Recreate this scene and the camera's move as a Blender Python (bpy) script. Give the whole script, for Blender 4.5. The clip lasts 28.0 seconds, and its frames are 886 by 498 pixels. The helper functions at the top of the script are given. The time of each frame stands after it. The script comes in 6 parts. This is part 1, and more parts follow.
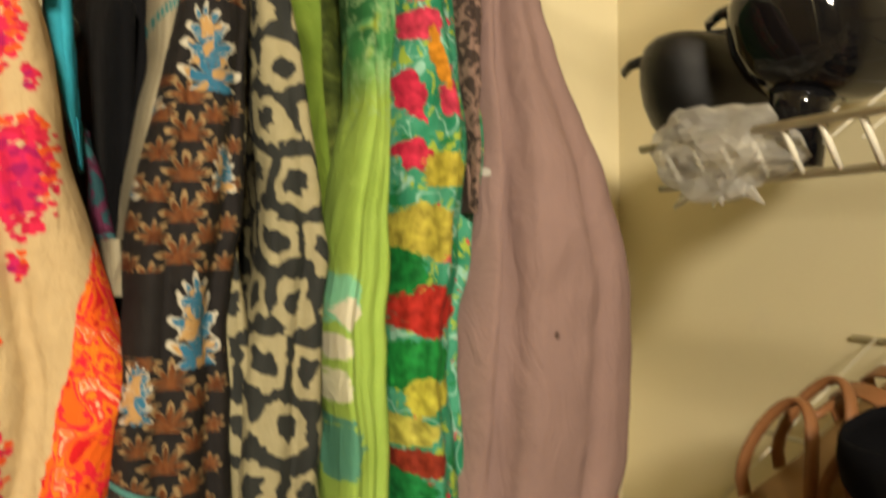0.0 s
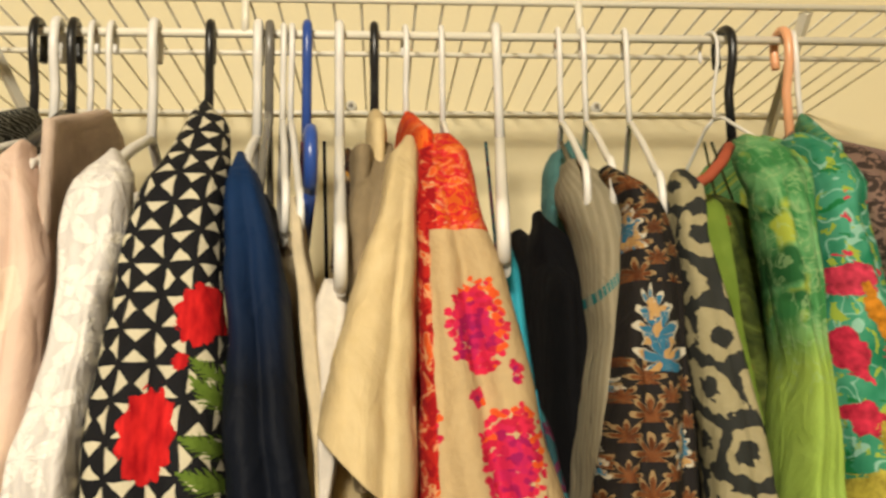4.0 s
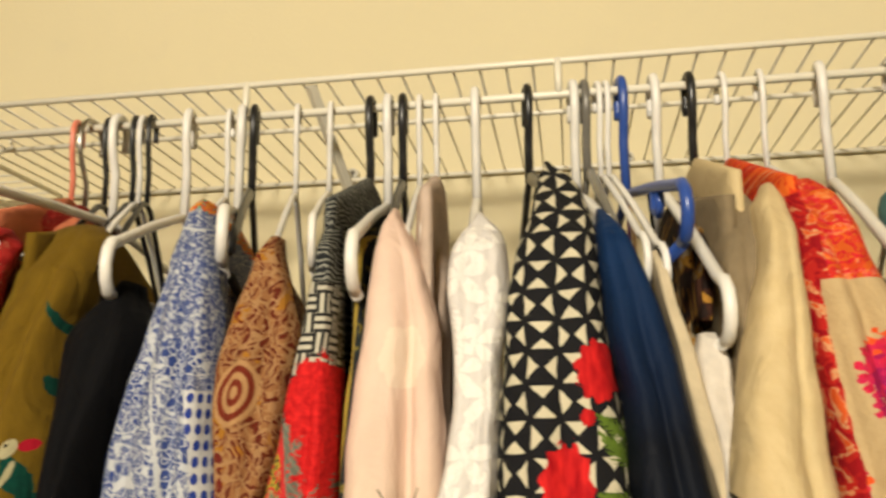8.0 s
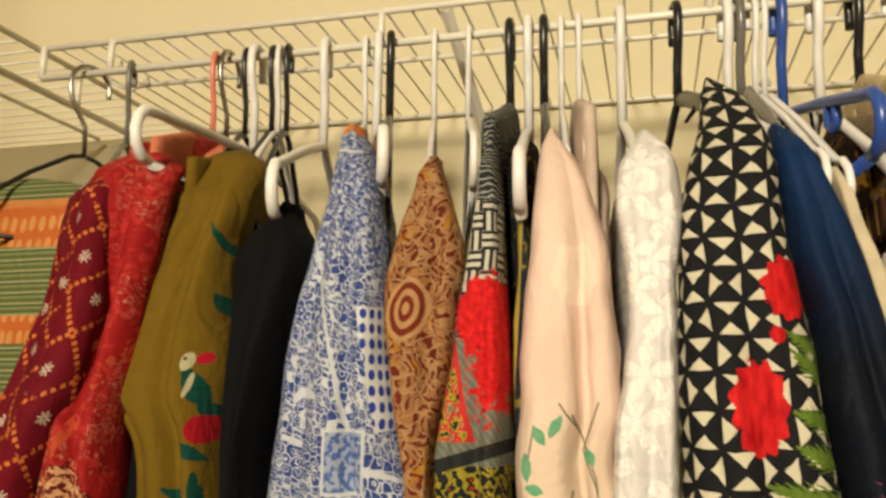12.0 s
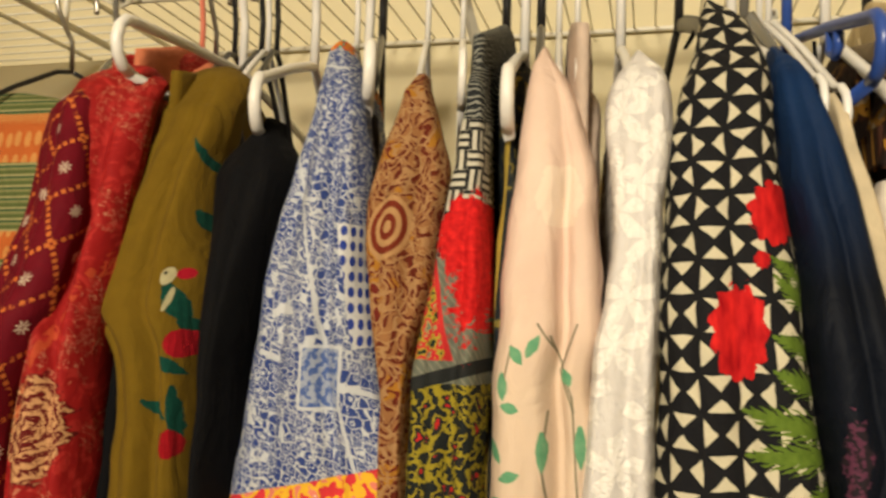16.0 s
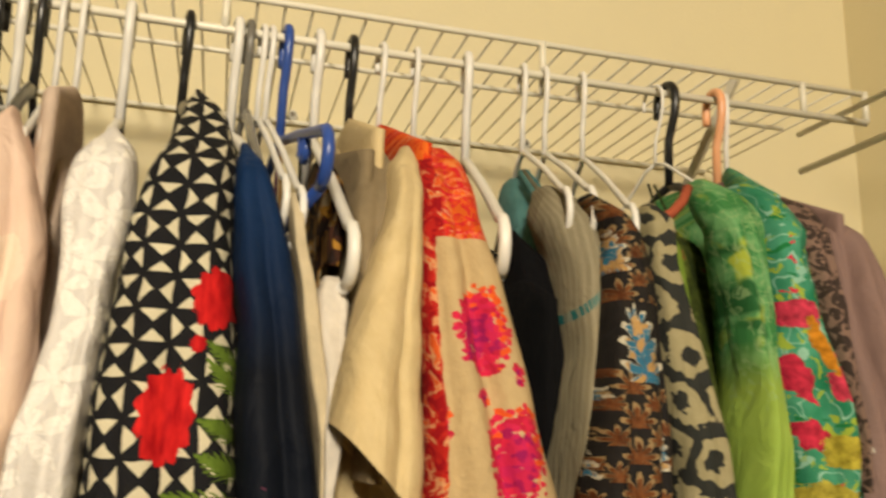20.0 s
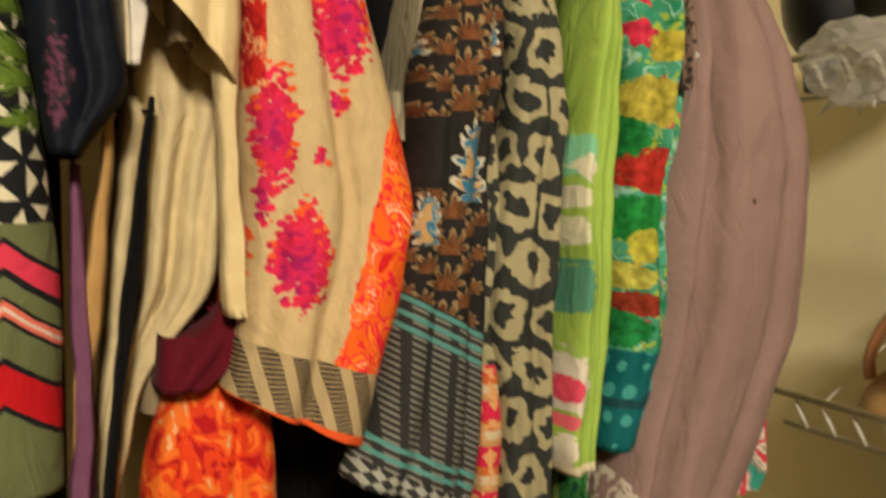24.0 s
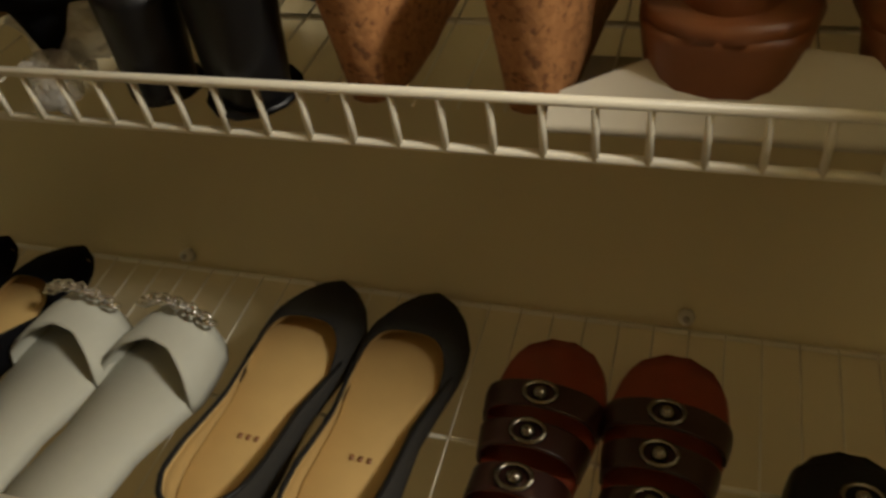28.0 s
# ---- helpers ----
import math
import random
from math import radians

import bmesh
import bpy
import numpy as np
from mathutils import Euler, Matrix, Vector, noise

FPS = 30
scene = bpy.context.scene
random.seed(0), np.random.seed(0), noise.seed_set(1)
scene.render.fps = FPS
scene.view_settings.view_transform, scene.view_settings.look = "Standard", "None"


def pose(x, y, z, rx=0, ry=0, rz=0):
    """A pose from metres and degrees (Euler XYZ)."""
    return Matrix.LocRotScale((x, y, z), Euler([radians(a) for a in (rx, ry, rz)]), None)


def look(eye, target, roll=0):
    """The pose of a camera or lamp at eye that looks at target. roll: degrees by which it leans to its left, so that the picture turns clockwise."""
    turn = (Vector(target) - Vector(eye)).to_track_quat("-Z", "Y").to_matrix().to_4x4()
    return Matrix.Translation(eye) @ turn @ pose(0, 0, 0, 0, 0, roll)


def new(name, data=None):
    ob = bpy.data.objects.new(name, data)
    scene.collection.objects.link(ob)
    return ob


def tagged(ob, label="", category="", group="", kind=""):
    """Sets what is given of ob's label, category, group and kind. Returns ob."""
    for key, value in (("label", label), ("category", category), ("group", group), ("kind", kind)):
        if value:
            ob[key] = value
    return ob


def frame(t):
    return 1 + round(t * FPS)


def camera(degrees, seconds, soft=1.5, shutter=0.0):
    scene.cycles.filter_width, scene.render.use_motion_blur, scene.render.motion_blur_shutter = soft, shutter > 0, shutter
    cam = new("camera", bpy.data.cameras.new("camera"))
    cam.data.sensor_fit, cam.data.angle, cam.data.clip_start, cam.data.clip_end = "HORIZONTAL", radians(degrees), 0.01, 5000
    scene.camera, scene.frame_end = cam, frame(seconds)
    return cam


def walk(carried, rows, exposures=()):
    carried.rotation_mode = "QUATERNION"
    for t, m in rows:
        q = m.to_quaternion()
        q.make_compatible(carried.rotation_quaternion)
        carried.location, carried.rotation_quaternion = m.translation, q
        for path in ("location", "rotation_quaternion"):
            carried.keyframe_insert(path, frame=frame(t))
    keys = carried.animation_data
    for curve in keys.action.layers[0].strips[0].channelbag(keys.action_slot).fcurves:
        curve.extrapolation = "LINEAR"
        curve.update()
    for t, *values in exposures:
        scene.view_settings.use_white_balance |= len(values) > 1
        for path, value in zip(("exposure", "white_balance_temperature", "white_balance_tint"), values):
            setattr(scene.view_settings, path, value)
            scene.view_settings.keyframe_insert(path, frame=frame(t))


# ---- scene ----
cam = camera(57.61, 28.0, soft=2.7, shutter=0.5)
PATH = [
    (0, (0.207, -0.67, 1.292), (1.062, 1.138, 1.281), -0.7),
    (0.5, (0.207, -0.671, 1.323), (0.957, 1.176, 1.479), -1.4),
    (1, (0.207, -0.676, 1.345), (0.901, 1.186, 1.567), -1.3),
    (1.5, (0.198, -0.683, 1.356), (0.85, 1.188, 1.629), -0.9),
    (2, (0.181, -0.687, 1.361), (0.692, 1.227, 1.635), -0.9),
    (2.5, (0.162, -0.69, 1.363), (0.541, 1.252, 1.659), -1.3),
    (3, (0.145, -0.692, 1.365), (0.446, 1.257, 1.697), -1.4),
    (3.5, (0.13, -0.691, 1.366), (0.362, 1.266, 1.706), -1.3),
    (5.5, (0.075, -0.684, 1.367), (0.054, 1.276, 1.765), -1.1),
    (6, (0.062, -0.685, 1.369), (0.011, 1.271, 1.784), -0.9),
    (6.5, (0.047, -0.685, 1.369), (-0.03, 1.268, 1.791), -1.0),
    (7, (0.03, -0.686, 1.369), (-0.085, 1.265, 1.795), -0.9),
    (7.5, (0.013, -0.692, 1.37), (-0.193, 1.247, 1.814), -0.6),
    (8, (-0.003, -0.699, 1.371), (-0.302, 1.22, 1.846), -0.5),
    (8.5, (-0.017, -0.703, 1.37), (-0.437, 1.194, 1.844), -0.6),
    (9, (-0.026, -0.702, 1.368), (-0.455, 1.195, 1.833), -0.5),
    (9.5, (-0.034, -0.702, 1.366), (-0.503, 1.197, 1.783), -0.8),
    (10, (-0.039, -0.701, 1.363), (-0.532, 1.196, 1.762), -0.5),
    (10.5, (-0.042, -0.7, 1.359), (-0.546, 1.203, 1.713), -0.2),
    (11, (-0.046, -0.699, 1.355), (-0.524, 1.216, 1.679), 0.1),
    (11.5, (-0.053, -0.699, 1.354), (-0.492, 1.234, 1.624), 0.7),
    (12, (-0.061, -0.7, 1.354), (-0.556, 1.206, 1.7), 0.6),
    (12.5, (-0.069, -0.702, 1.354), (-0.591, 1.194, 1.717), 1.1),
    (13, (-0.076, -0.706, 1.353), (-0.613, 1.193, 1.676), 1.4),
    (13.5, (-0.084, -0.714, 1.355), (-0.739, 1.142, 1.708), 1.2),
    (15.5, (-0.057, -0.693, 1.343), (-0.64, 1.202, 1.608), 2.5),
    (16, (-0.051, -0.687, 1.342), (-0.556, 1.238, 1.543), 2.1),
    (16.5, (-0.046, -0.682, 1.342), (-0.446, 1.267, 1.542), 1.6),
    (17, (-0.039, -0.679, 1.345), (-0.36, 1.286, 1.535), 1.0),
    (17.5, (-0.031, -0.68, 1.348), (-0.215, 1.294, 1.611), 0.9),
    (18, (-0.022, -0.685, 1.351), (-0.077, 1.29, 1.662), 1.0),
    (18.5, (-0.013, -0.688, 1.352), (0.047, 1.269, 1.762), 0.5),
    (19, (-0.003, -0.69, 1.352), (0.215, 1.251, 1.786), 0.5),
    (19.5, (0.007, -0.691, 1.35), (0.38, 1.227, 1.776), 0.8),
    (20, (0.017, -0.692, 1.346), (0.531, 1.194, 1.772), 1.5),
    (20.5, (0.028, -0.689, 1.338), (0.688, 1.162, 1.71), 1.7),
    (22.5, (0.04, -0.679, 1.286), (0.864, 1.128, 1.522), 1.4),
    (23, (0.039, -0.674, 1.265), (0.82, 1.161, 1.43), 1.0),
    (23.5, (0.045, -0.674, 1.245), (0.793, 1.181, 1.283), -0.6),
    (24, (0.057, -0.675, 1.229), (0.876, 1.146, 1.119), 1.3),
    (24.5, (0.074, -0.681, 1.21), (1.004, 1.076, 0.982), 2.0),
    (25, (0.088, -0.68, 1.183), (1.34, 0.869, 1.001), 1.2),
    (25.6, (0.148, -0.755, 1.167), (1.552, 0.643, 0.898), -0.1),
    (26.1, (0.165, -0.789, 1.149), (1.706, 0.445, 0.832), 0.9),
    (26.6, (0.159, -0.843, 1.118), (1.829, 0.199, 0.768), 2.0),
    (27, (0.182, -0.871, 1.109), (1.943, -0.015, 0.703), 2.3),
    (28, (0.201, -0.91, 1.078), (2.059, -0.336, 0.613), 2.2),
]
# seconds, stops, kelvin, tint
EXPOSURES = [(0, 0.36, 6350, 10), (1, 0.48, 5450, 10), (2, 0.38, 5450, 10), (3, 0.26, 5950, 10), (6, 0.04, 6350, 10), (9, 0.12, 6150, 10), (11, 0.07, 6350, 10), (20, 0.0, 6500, 10), (23, 0.22, 5950, 10),
             (24.5, 0.15, 6500, 10), (25, 0.15, 6500, 10), (26, -0.1, 6250, 10), (27, -0.37, 5850, 10), (28, -0.42, 5850, 10)]
walk(cam, [(t, look(eye, target, roll)) for t, eye, target, roll in PATH], EXPOSURES)

# ---- light: one warm lamp in the room beyond the closet's doorway ----
world = bpy.data.worlds.new("world")
scene.world = world
world.use_nodes = True
world.node_tree.nodes["Background"].inputs["Color"].default_value = (1.0, 0.88, 0.66, 1)
world.node_tree.nodes["Background"].inputs["Strength"].default_value = 0.015
lamp_data = bpy.data.lights.new("room_lamp", "AREA")
lamp_data.shape, lamp_data.size = "DISK", 0.30
lamp_data.energy, lamp_data.color = 62.0, (1.0, 0.87, 0.66)
lamp = new("room_lamp", lamp_data)
lamp.matrix_world = look((-0.23, -2.30, 2.13), (0.0, 0.3, 1.5))

# ---- materials ----
class Mat:
    """A small wrapper that writes node materials as arithmetic."""

    def __init__(self, name, rough=0.8, metal=0.0, sheen=0.0, spec=0.08, ox=0.0, oz=1.685):
        self.mat = bpy.data.materials.new(name)
        self.mat.use_nodes = True
        self.nt = self.mat.node_tree
        self.b = self.nt.nodes["Principled BSDF"]
        self.b.inputs["Roughness"].default_value = rough
        self.b.inputs["Metallic"].default_value = metal
        self.b.inputs["Sheen Weight"].default_value = sheen * 0.04
        self.b.inputs["Specular IOR Level"].default_value = spec
        self.uvn = self.n("ShaderNodeUVMap")
        self.obn = self.n("ShaderNodeTexCoord")
        self._uv, self._xz, self.ox, self.oz = None, None, ox, oz

    def n(self, kind, operation="", feature="", data_type="", blend_type=""):
        node = self.nt.nodes.new(kind)
        if operation:
            node.operation = operation
        if feature:
            node.feature = feature
        if data_type:
            node.data_type = data_type
        if blend_type:
            node.blend_type = blend_type
        return node

    def put(self, sock, value):
        if isinstance(value, bpy.types.NodeSocket):
            self.nt.links.new(value, sock)
        elif isinstance(value, (tuple, list)):
            sock.default_value = (*value, 1.0) if len(value) == 3 and sock.type == "RGBA" else value
        else:
            sock.default_value = value

    def m(self, op, a, b=0.0, c=0.0):
        node = self.n("ShaderNodeMath", operation=op)
        for i, v in enumerate((a, b, c)):
            self.put(node.inputs[i], v)
        return node.outputs[0]

    def add(self, a, b): return self.m("ADD", a, b)
    def sub(self, a, b): return self.m("SUBTRACT", a, b)
    def mul(self, a, b): return self.m("MULTIPLY", a, b)
    def lt(self, a, b): return self.m("LESS_THAN", a, b)
    def gt(self, a, b): return self.m("GREATER_THAN", a, b)
    def mx(self, a, b): return self.m("MAXIMUM", a, b)
    def mn(self, a, b): return self.m("MINIMUM", a, b)
    def ab(self, a): return self.m("ABSOLUTE", a)
    def fr(self, a): return self.m("FRACT", a)
    def fl(self, a): return self.m("FLOOR", a)

    def uv(self):
        """Metres across and up the cloth."""
        if self._uv is None:
            s = self.n("ShaderNodeSeparateXYZ")
            self.nt.links.new(self.uvn.outputs[0], s.inputs[0])
            self._uv = (s.outputs[0], s.outputs[1])
        return self._uv

    def xz(self):
        """World x and z as seen from the room, for motifs that sit at one spot of a garment."""
        if self._xz is None:
            s = self.n("ShaderNodeSeparateXYZ")
            self.nt.links.new(self.p(), s.inputs[0])
            self._xz = (self.add(s.outputs[0], self.ox), self.add(s.outputs[2], self.oz))
        return self._xz

    def vec(self, u, v, w=0.0):
        node = self.n("ShaderNodeCombineXYZ")
        for i, x in enumerate((u, v, w)):
            self.put(node.inputs[i], x)
        return node.outputs[0]

    def p(self):
        return self.obn.outputs["Object"]

    def noise(self, scale, vec=None, detail=3.0, rough=0.55, warp=0.0, col=False):
        node = self.n("ShaderNodeTexNoise")
        self.put(node.inputs["Vector"], vec if vec is not None else self.uvn.outputs[0])
        for k, v in (("Scale", scale), ("Detail", detail), ("Roughness", rough), ("Distortion", warp)):
            node.inputs[k].default_value = v
        return node.outputs[1] if col else node.outputs[0]

    def vor(self, scale, vec=None, feature="F1", out="Distance", rnd=1.0):
        node = self.n("ShaderNodeTexVoronoi", feature=feature)
        self.put(node.inputs["Vector"], vec if vec is not None else self.uvn.outputs[0])
        node.inputs["Scale"].default_value = scale
        node.inputs["Randomness"].default_value = rnd
        return node.outputs[out]

    def mix(self, fac, a, b):
        node = self.n("ShaderNodeMix", data_type="RGBA")
        self.put(node.inputs["Factor"], fac)
        self.put(node.inputs["A"], a)
        self.put(node.inputs["B"], b)
        return node.outputs["Result"]

    def step(self, value, lo, hi):
        node = self.n("ShaderNodeMapRange")
        for i, x in enumerate((value, lo, hi)):
            self.put(node.inputs[i], x)
        return node.outputs[0]

    def ramp(self, fac, stops, mode="LINEAR"):
        node = self.n("ShaderNodeValToRGB")
        node.color_ramp.interpolation = mode
        el = node.color_ramp.elements
        while len(el) < len(stops):
            el.new(0.5)
        for e, (pos, c) in zip(el, stops):
            e.position, e.color = pos, (*c, 1)
        self.put(node.inputs[0], fac)
        return node.outputs[0]

    def flower(self, cu, cv, ru, rv, petals=0, ragged=0.35, scale=90.0):
        """Mask of a ragged flower or leaf patch at (cu, cv)."""
        u, v = self.xz()
        du, dv = self.mul(self.sub(u, cu), 1 / ru), self.mul(self.sub(v, cv), 1 / rv)
        r = self.m("SQRT", self.add(self.mul(du, du), self.mul(dv, dv)))
        fray = self.noise(scale, self.vec(u, v), 4, 0.7, 0.6)
        r = self.add(r, self.mul(self.sub(fray, 0.5), ragged * 1.5))
        if petals:
            ang = self.m("ARCTAN2", dv, du)
            saw = self.ab(self.sub(self.fr(self.add(self.mul(ang, petals / 6.2832), self.mul(fray, 0.9))), 0.5))
            r = self.add(r, self.mul(self.sub(saw, 0.25), 0.4))
        return self.lt(r, 1.0), r

    def dabs(self, scale=170.0):
        """Embroidery stitches: cells, each with its own place, tint and edge."""
        u, v = self.xz()
        node = self.n("ShaderNodeTexVoronoi", feature="F1")
        self.put(node.inputs["Vector"], self.vec(self.mul(u, 0.8), v, 0.0))
        node.inputs["Scale"].default_value = scale
        s, c = self.n("ShaderNodeSeparateXYZ"), self.n("ShaderNodeSeparateColor")
        self.nt.links.new(node.outputs["Position"], s.inputs[0])
        self.nt.links.new(node.outputs["Color"], c.inputs[0])
        return self.mul(s.outputs[0], 1 / 0.8), s.outputs[1], c.outputs[0], node.outputs["Distance"]

    def rose(self, d, b, size, n, squash=1.0):
        """Petals fanned about the way up: below 1 inside a petal."""
        r = self.m("SQRT", self.add(self.mul(d, d), self.mul(b, b)))
        ang = self.m("ARCTAN2", self.mul(d, squash), b)
        fan = self.m("POWER", self.ab(self.m("COSINE", self.mul(ang, n))), 0.8)
        return self.m("DIVIDE", r, self.add(self.mul(fan, size), 0.0004))

    def line(self, u0, v0, u1, v1, wide, fray=0.0, teeth=0.0):
        """Mask of a straight stem."""
        u, v = self.xz()
        du, dv = u1 - u0, v1 - v0
        ll = du * du + dv * dv
        t = self.mul(self.add(self.mul(self.sub(u, u0), du), self.mul(self.sub(v, v0), dv)), 1 / ll)
        t = self.mn(self.mx(t, 0.0), 1.0)
        a = self.sub(self.sub(u, u0), self.mul(t, du))
        b = self.sub(self.sub(v, v0), self.mul(t, dv))
        d = self.m("SQRT", self.add(self.mul(a, a), self.mul(b, b)))
        if fray:
            # a leaf: broad in its middle, with a toothed edge
            d = self.add(d, self.mul(self.sub(self.noise(260, self.vec(u, v), 3), 0.5), fray))
            wide = self.mul(self.m("SINE", self.mul(self.add(self.mul(t, 0.84), 0.12), 3.1416)), wide)
            if teeth:
                saw = self.fr(self.sub(self.mul(t, teeth), self.mul(d, 260.0)))
                wide = self.mul(wide, self.add(0.35, self.mul(saw, 0.95)))
        return self.lt(d, wide)

    def done(self, colour, bump=None, strength=0.25, dist=0.002, cloth=True, rough=None):
        """Cloth gets a fine weave, soft creases and a faint mottling over its dye."""
        if cloth:
            tint = self.noise(14, self.p(), 4)
            colour = self.mix(self.step(tint, 0.25, 0.8), self.dark(colour, 0.86), colour)
            weave = self.noise(900, detail=1)
            sp = self.n("ShaderNodeMapping")
            sp.inputs["Scale"].default_value = (1.0, 1.0, 0.5)
            sp.inputs["Rotation"].default_value = (0.12, 0.2, 0.0)
            self.put(sp.inputs[0], self.p())
            crease = self.noise(38, sp.outputs[0], 5, 0.55, 1.2)
            h = self.add(self.mul(weave, 0.10), self.mul(crease, 1.6))
            bump = h if bump is None else self.add(h, self.mul(bump, 0.5))
            strength, dist = max(strength, 0.55), 0.004
        self.put(self.b.inputs["Base Color"], colour)
        if rough is not None:
            self.put(self.b.inputs["Roughness"], rough)
        if bump is not None:
            node = self.n("ShaderNodeBump")
            node.inputs["Strength"].default_value = strength
            node.inputs["Distance"].default_value = dist
            self.put(node.inputs["Height"], bump)
            self.nt.links.new(node.outputs[0], self.b.inputs["Normal"])
        return self.mat

    def dark(self, c, k):
        node = self.n("ShaderNodeMix", data_type="RGBA", blend_type="MULTIPLY")
        self.put(node.inputs["Factor"], 1.0)
        self.put(node.inputs["A"], c)
        self.put(node.inputs["B"], (k, k, k))
        return node.outputs["Result"]


def plain_cloth(name, c, rough=0.85, sheen=0.15, c2=None):
    k = Mat(name, rough, sheen=sheen)
    return k.done(k.mix(k.step(k.noise(60, detail=4), 0.3, 0.7), c, c2 or tuple(0.8 * x for x in c)))


def hard(name, c, rough, metal=0.0, mottled=0.9, bump=0.0, scale=40, spec=0.5):
    k = Mat(name, rough, metal, spec=spec)
    f = k.noise(scale, k.p(), 4)
    col = k.mix(f, tuple(x * mottled for x in c), c)
    return k.done(col, k.noise(scale * 6, k.p(), 3) if bump else None, bump or 0.1, 0.001, cloth=False)


def wall_paint():
    k = Mat("wall_paint", 0.75, spec=0.2)
    big, orange = k.noise(1.6, k.p(), 4), k.noise(160, k.p(), 3)
    scuff = k.step(k.noise(9, k.p(), 6, 0.7), 0.62, 0.8)
    col = k.mix(big, (0.70, 0.62, 0.40), (0.77, 0.69, 0.46))
    col = k.mix(k.mul(scuff, 0.15), col, (0.55, 0.5, 0.42))
    return k.done(col, orange, 0.25, 0.0015, cloth=False)


def carpet():
    k = Mat("carpet", 0.95)
    return k.done(k.mix(k.noise(220, k.p(), 3), (0.22, 0.17, 0.11), (0.42, 0.34, 0.24)), k.noise(500, k.p(), 2), 0.8, 0.006, cloth=False)


WALL, CARPET = wall_paint(), carpet()
# darker than the closet paint, so the unseen room bounces less light
ROOM_WALL = hard("low_bounce_wall_paint", (0.30, 0.26, 0.20), 0.8, mottled=0.9, scale=6)
WIRE = hard("white_epoxy_wire", (0.80, 0.76, 0.63), 0.35, mottled=0.93)
WHITE_PLASTIC = hard("white_plastic", (0.80, 0.78, 0.73), 0.35, mottled=0.95)
CLEAR_WHITE = hard("offwhite_plastic", (0.72, 0.70, 0.62), 0.3, mottled=0.9)
BLACK_PLASTIC = hard("black_plastic", (0.012, 0.012, 0.013), 0.3)
BLUE_PLASTIC = hard("blue_plastic", (0.03, 0.08, 0.34), 0.3)
ORANGE_PLASTIC = hard("peach_plastic", (0.85, 0.42, 0.22), 0.3)
RED_PLASTIC = hard("coral_plastic", (0.75, 0.22, 0.14), 0.3)
GREY_PLASTIC = hard("smoke_grey_plastic", (0.16, 0.15, 0.13), 0.25)
STEEL = hard("brushed_steel", (0.42, 0.40, 0.37), 0.3, 1.0)


# ---- building helpers ----
def part(name, bm, material, parent, label="", smooth=True):
    me = bpy.data.meshes.new(name)
    bm.normal_update()
    bm.to_mesh(me)
    bm.free()
    if smooth:
        me.polygons.foreach_set("use_smooth", [True] * len(me.polygons))
    me.materials.append(material)
    ob = new(name, me)
    if parent is not None:
        ob.parent = parent
    if label:
        tagged(ob, label)
    return ob


def thing(name, label, category, at=(0, 0, 0), group="", kind=""):
    ob = new(name)
    ob.location = at
    ob.empty_display_size = 0.05
    return tagged(ob, label, category, group, kind)


def box(bm, lo, hi, bevel=0.0):
    r = bmesh.ops.create_cube(bm, size=1.0)
    for v in r["verts"]:
        v.co = Vector([(lo[i] + hi[i]) / 2 + v.co[i] * (hi[i] - lo[i]) for i in range(3)])
    if bevel:
        edges = {e for v in r["verts"] for e in v.link_edges}
        bmesh.ops.bevel(bm, geom=list(edges), offset=bevel, segments=2, affect="EDGES")


def tube(bm, pts, r, n=8, cap=True, flat=1.0, flat_axis=None):
    """A round bar along pts; r is one radius or one for each point."""
    pts = [Vector(p) for p in pts]
    rs = [r] * len(pts) if isinstance(r, (int, float)) else r
    rings, up = [], None
    for i, p in enumerate(pts):
        d = (pts[min(i + 1, len(pts) - 1)] - pts[max(i - 1, 0)]).normalized()
        if up is None:
            up = Vector((1, 0, 0)) if abs(d.x) < 0.8 else Vector((0, 0, 1))
        side = d.cross(up).normalized()
        up = side.cross(d).normalized()
        rings.append([bm.verts.new(p + (side * math.cos(a) + up * math.sin(a) * flat) * rs[i]) for a in (2 * math.pi * k / n for k in range(n))])
    for a, b in zip(rings, rings[1:]):
        for k in range(n):
            bm.faces.new((a[k], a[(k + 1) % n], b[(k + 1) % n], b[k]))
    if cap:
        bm.faces.new(rings[0][::-1])
        bm.faces.new(rings[-1])
    return rings


def front_y(z):
    """How far the sleeves hang out towards the room at each height."""
    return float(np.interp(-z, [-1.6, -1.555, -1.5, -1.41, -1.34, -1.2, -0.9], [-0.10, -0.15, -0.20, -0.222, -0.245, -0.25, -0.24]))


def loft(bm, rings, close_top=True, uvs=None):
    """Skin between rings of equal count, with metres across and up as its map."""
    uvl = bm.loops.layers.uv.verify()
    vs = [[bm.verts.new(p) for p in ring] for ring in rings]
    n = len(rings[0])
    for i in range(len(vs) - 1):
        for k in range(n):
            kk = (k + 1) % n
            f = bm.faces.new((vs[i][k], vs[i + 1][k], vs[i + 1][kk], vs[i][kk]))
            if uvs:
                ks = ((i, k), (i + 1, k), (i + 1, k + 1), (i, k + 1))
                for lp, (a, b) in zip(f.loops, ks):
                    lp[uvl].uv = uvs[a][b]
    if close_top:
        f = bm.faces.new(vs[0])
        if uvs:
            for lp, k in zip(f.loops, range(n)):
                lp[uvl].uv = uvs[0][k]
    return vs


def ring_uv(ring, v, n, mid):
    """Arc length round a ring, zero at the index mid."""
    acc, out = 0.0, [0.0]
    for k in range(n):
        acc += (Vector(ring[(k + 1) % n]) - Vector(ring[k])).length
        out.append(acc)
    base = out[mid]
    return [(a - base, v) for a in out]


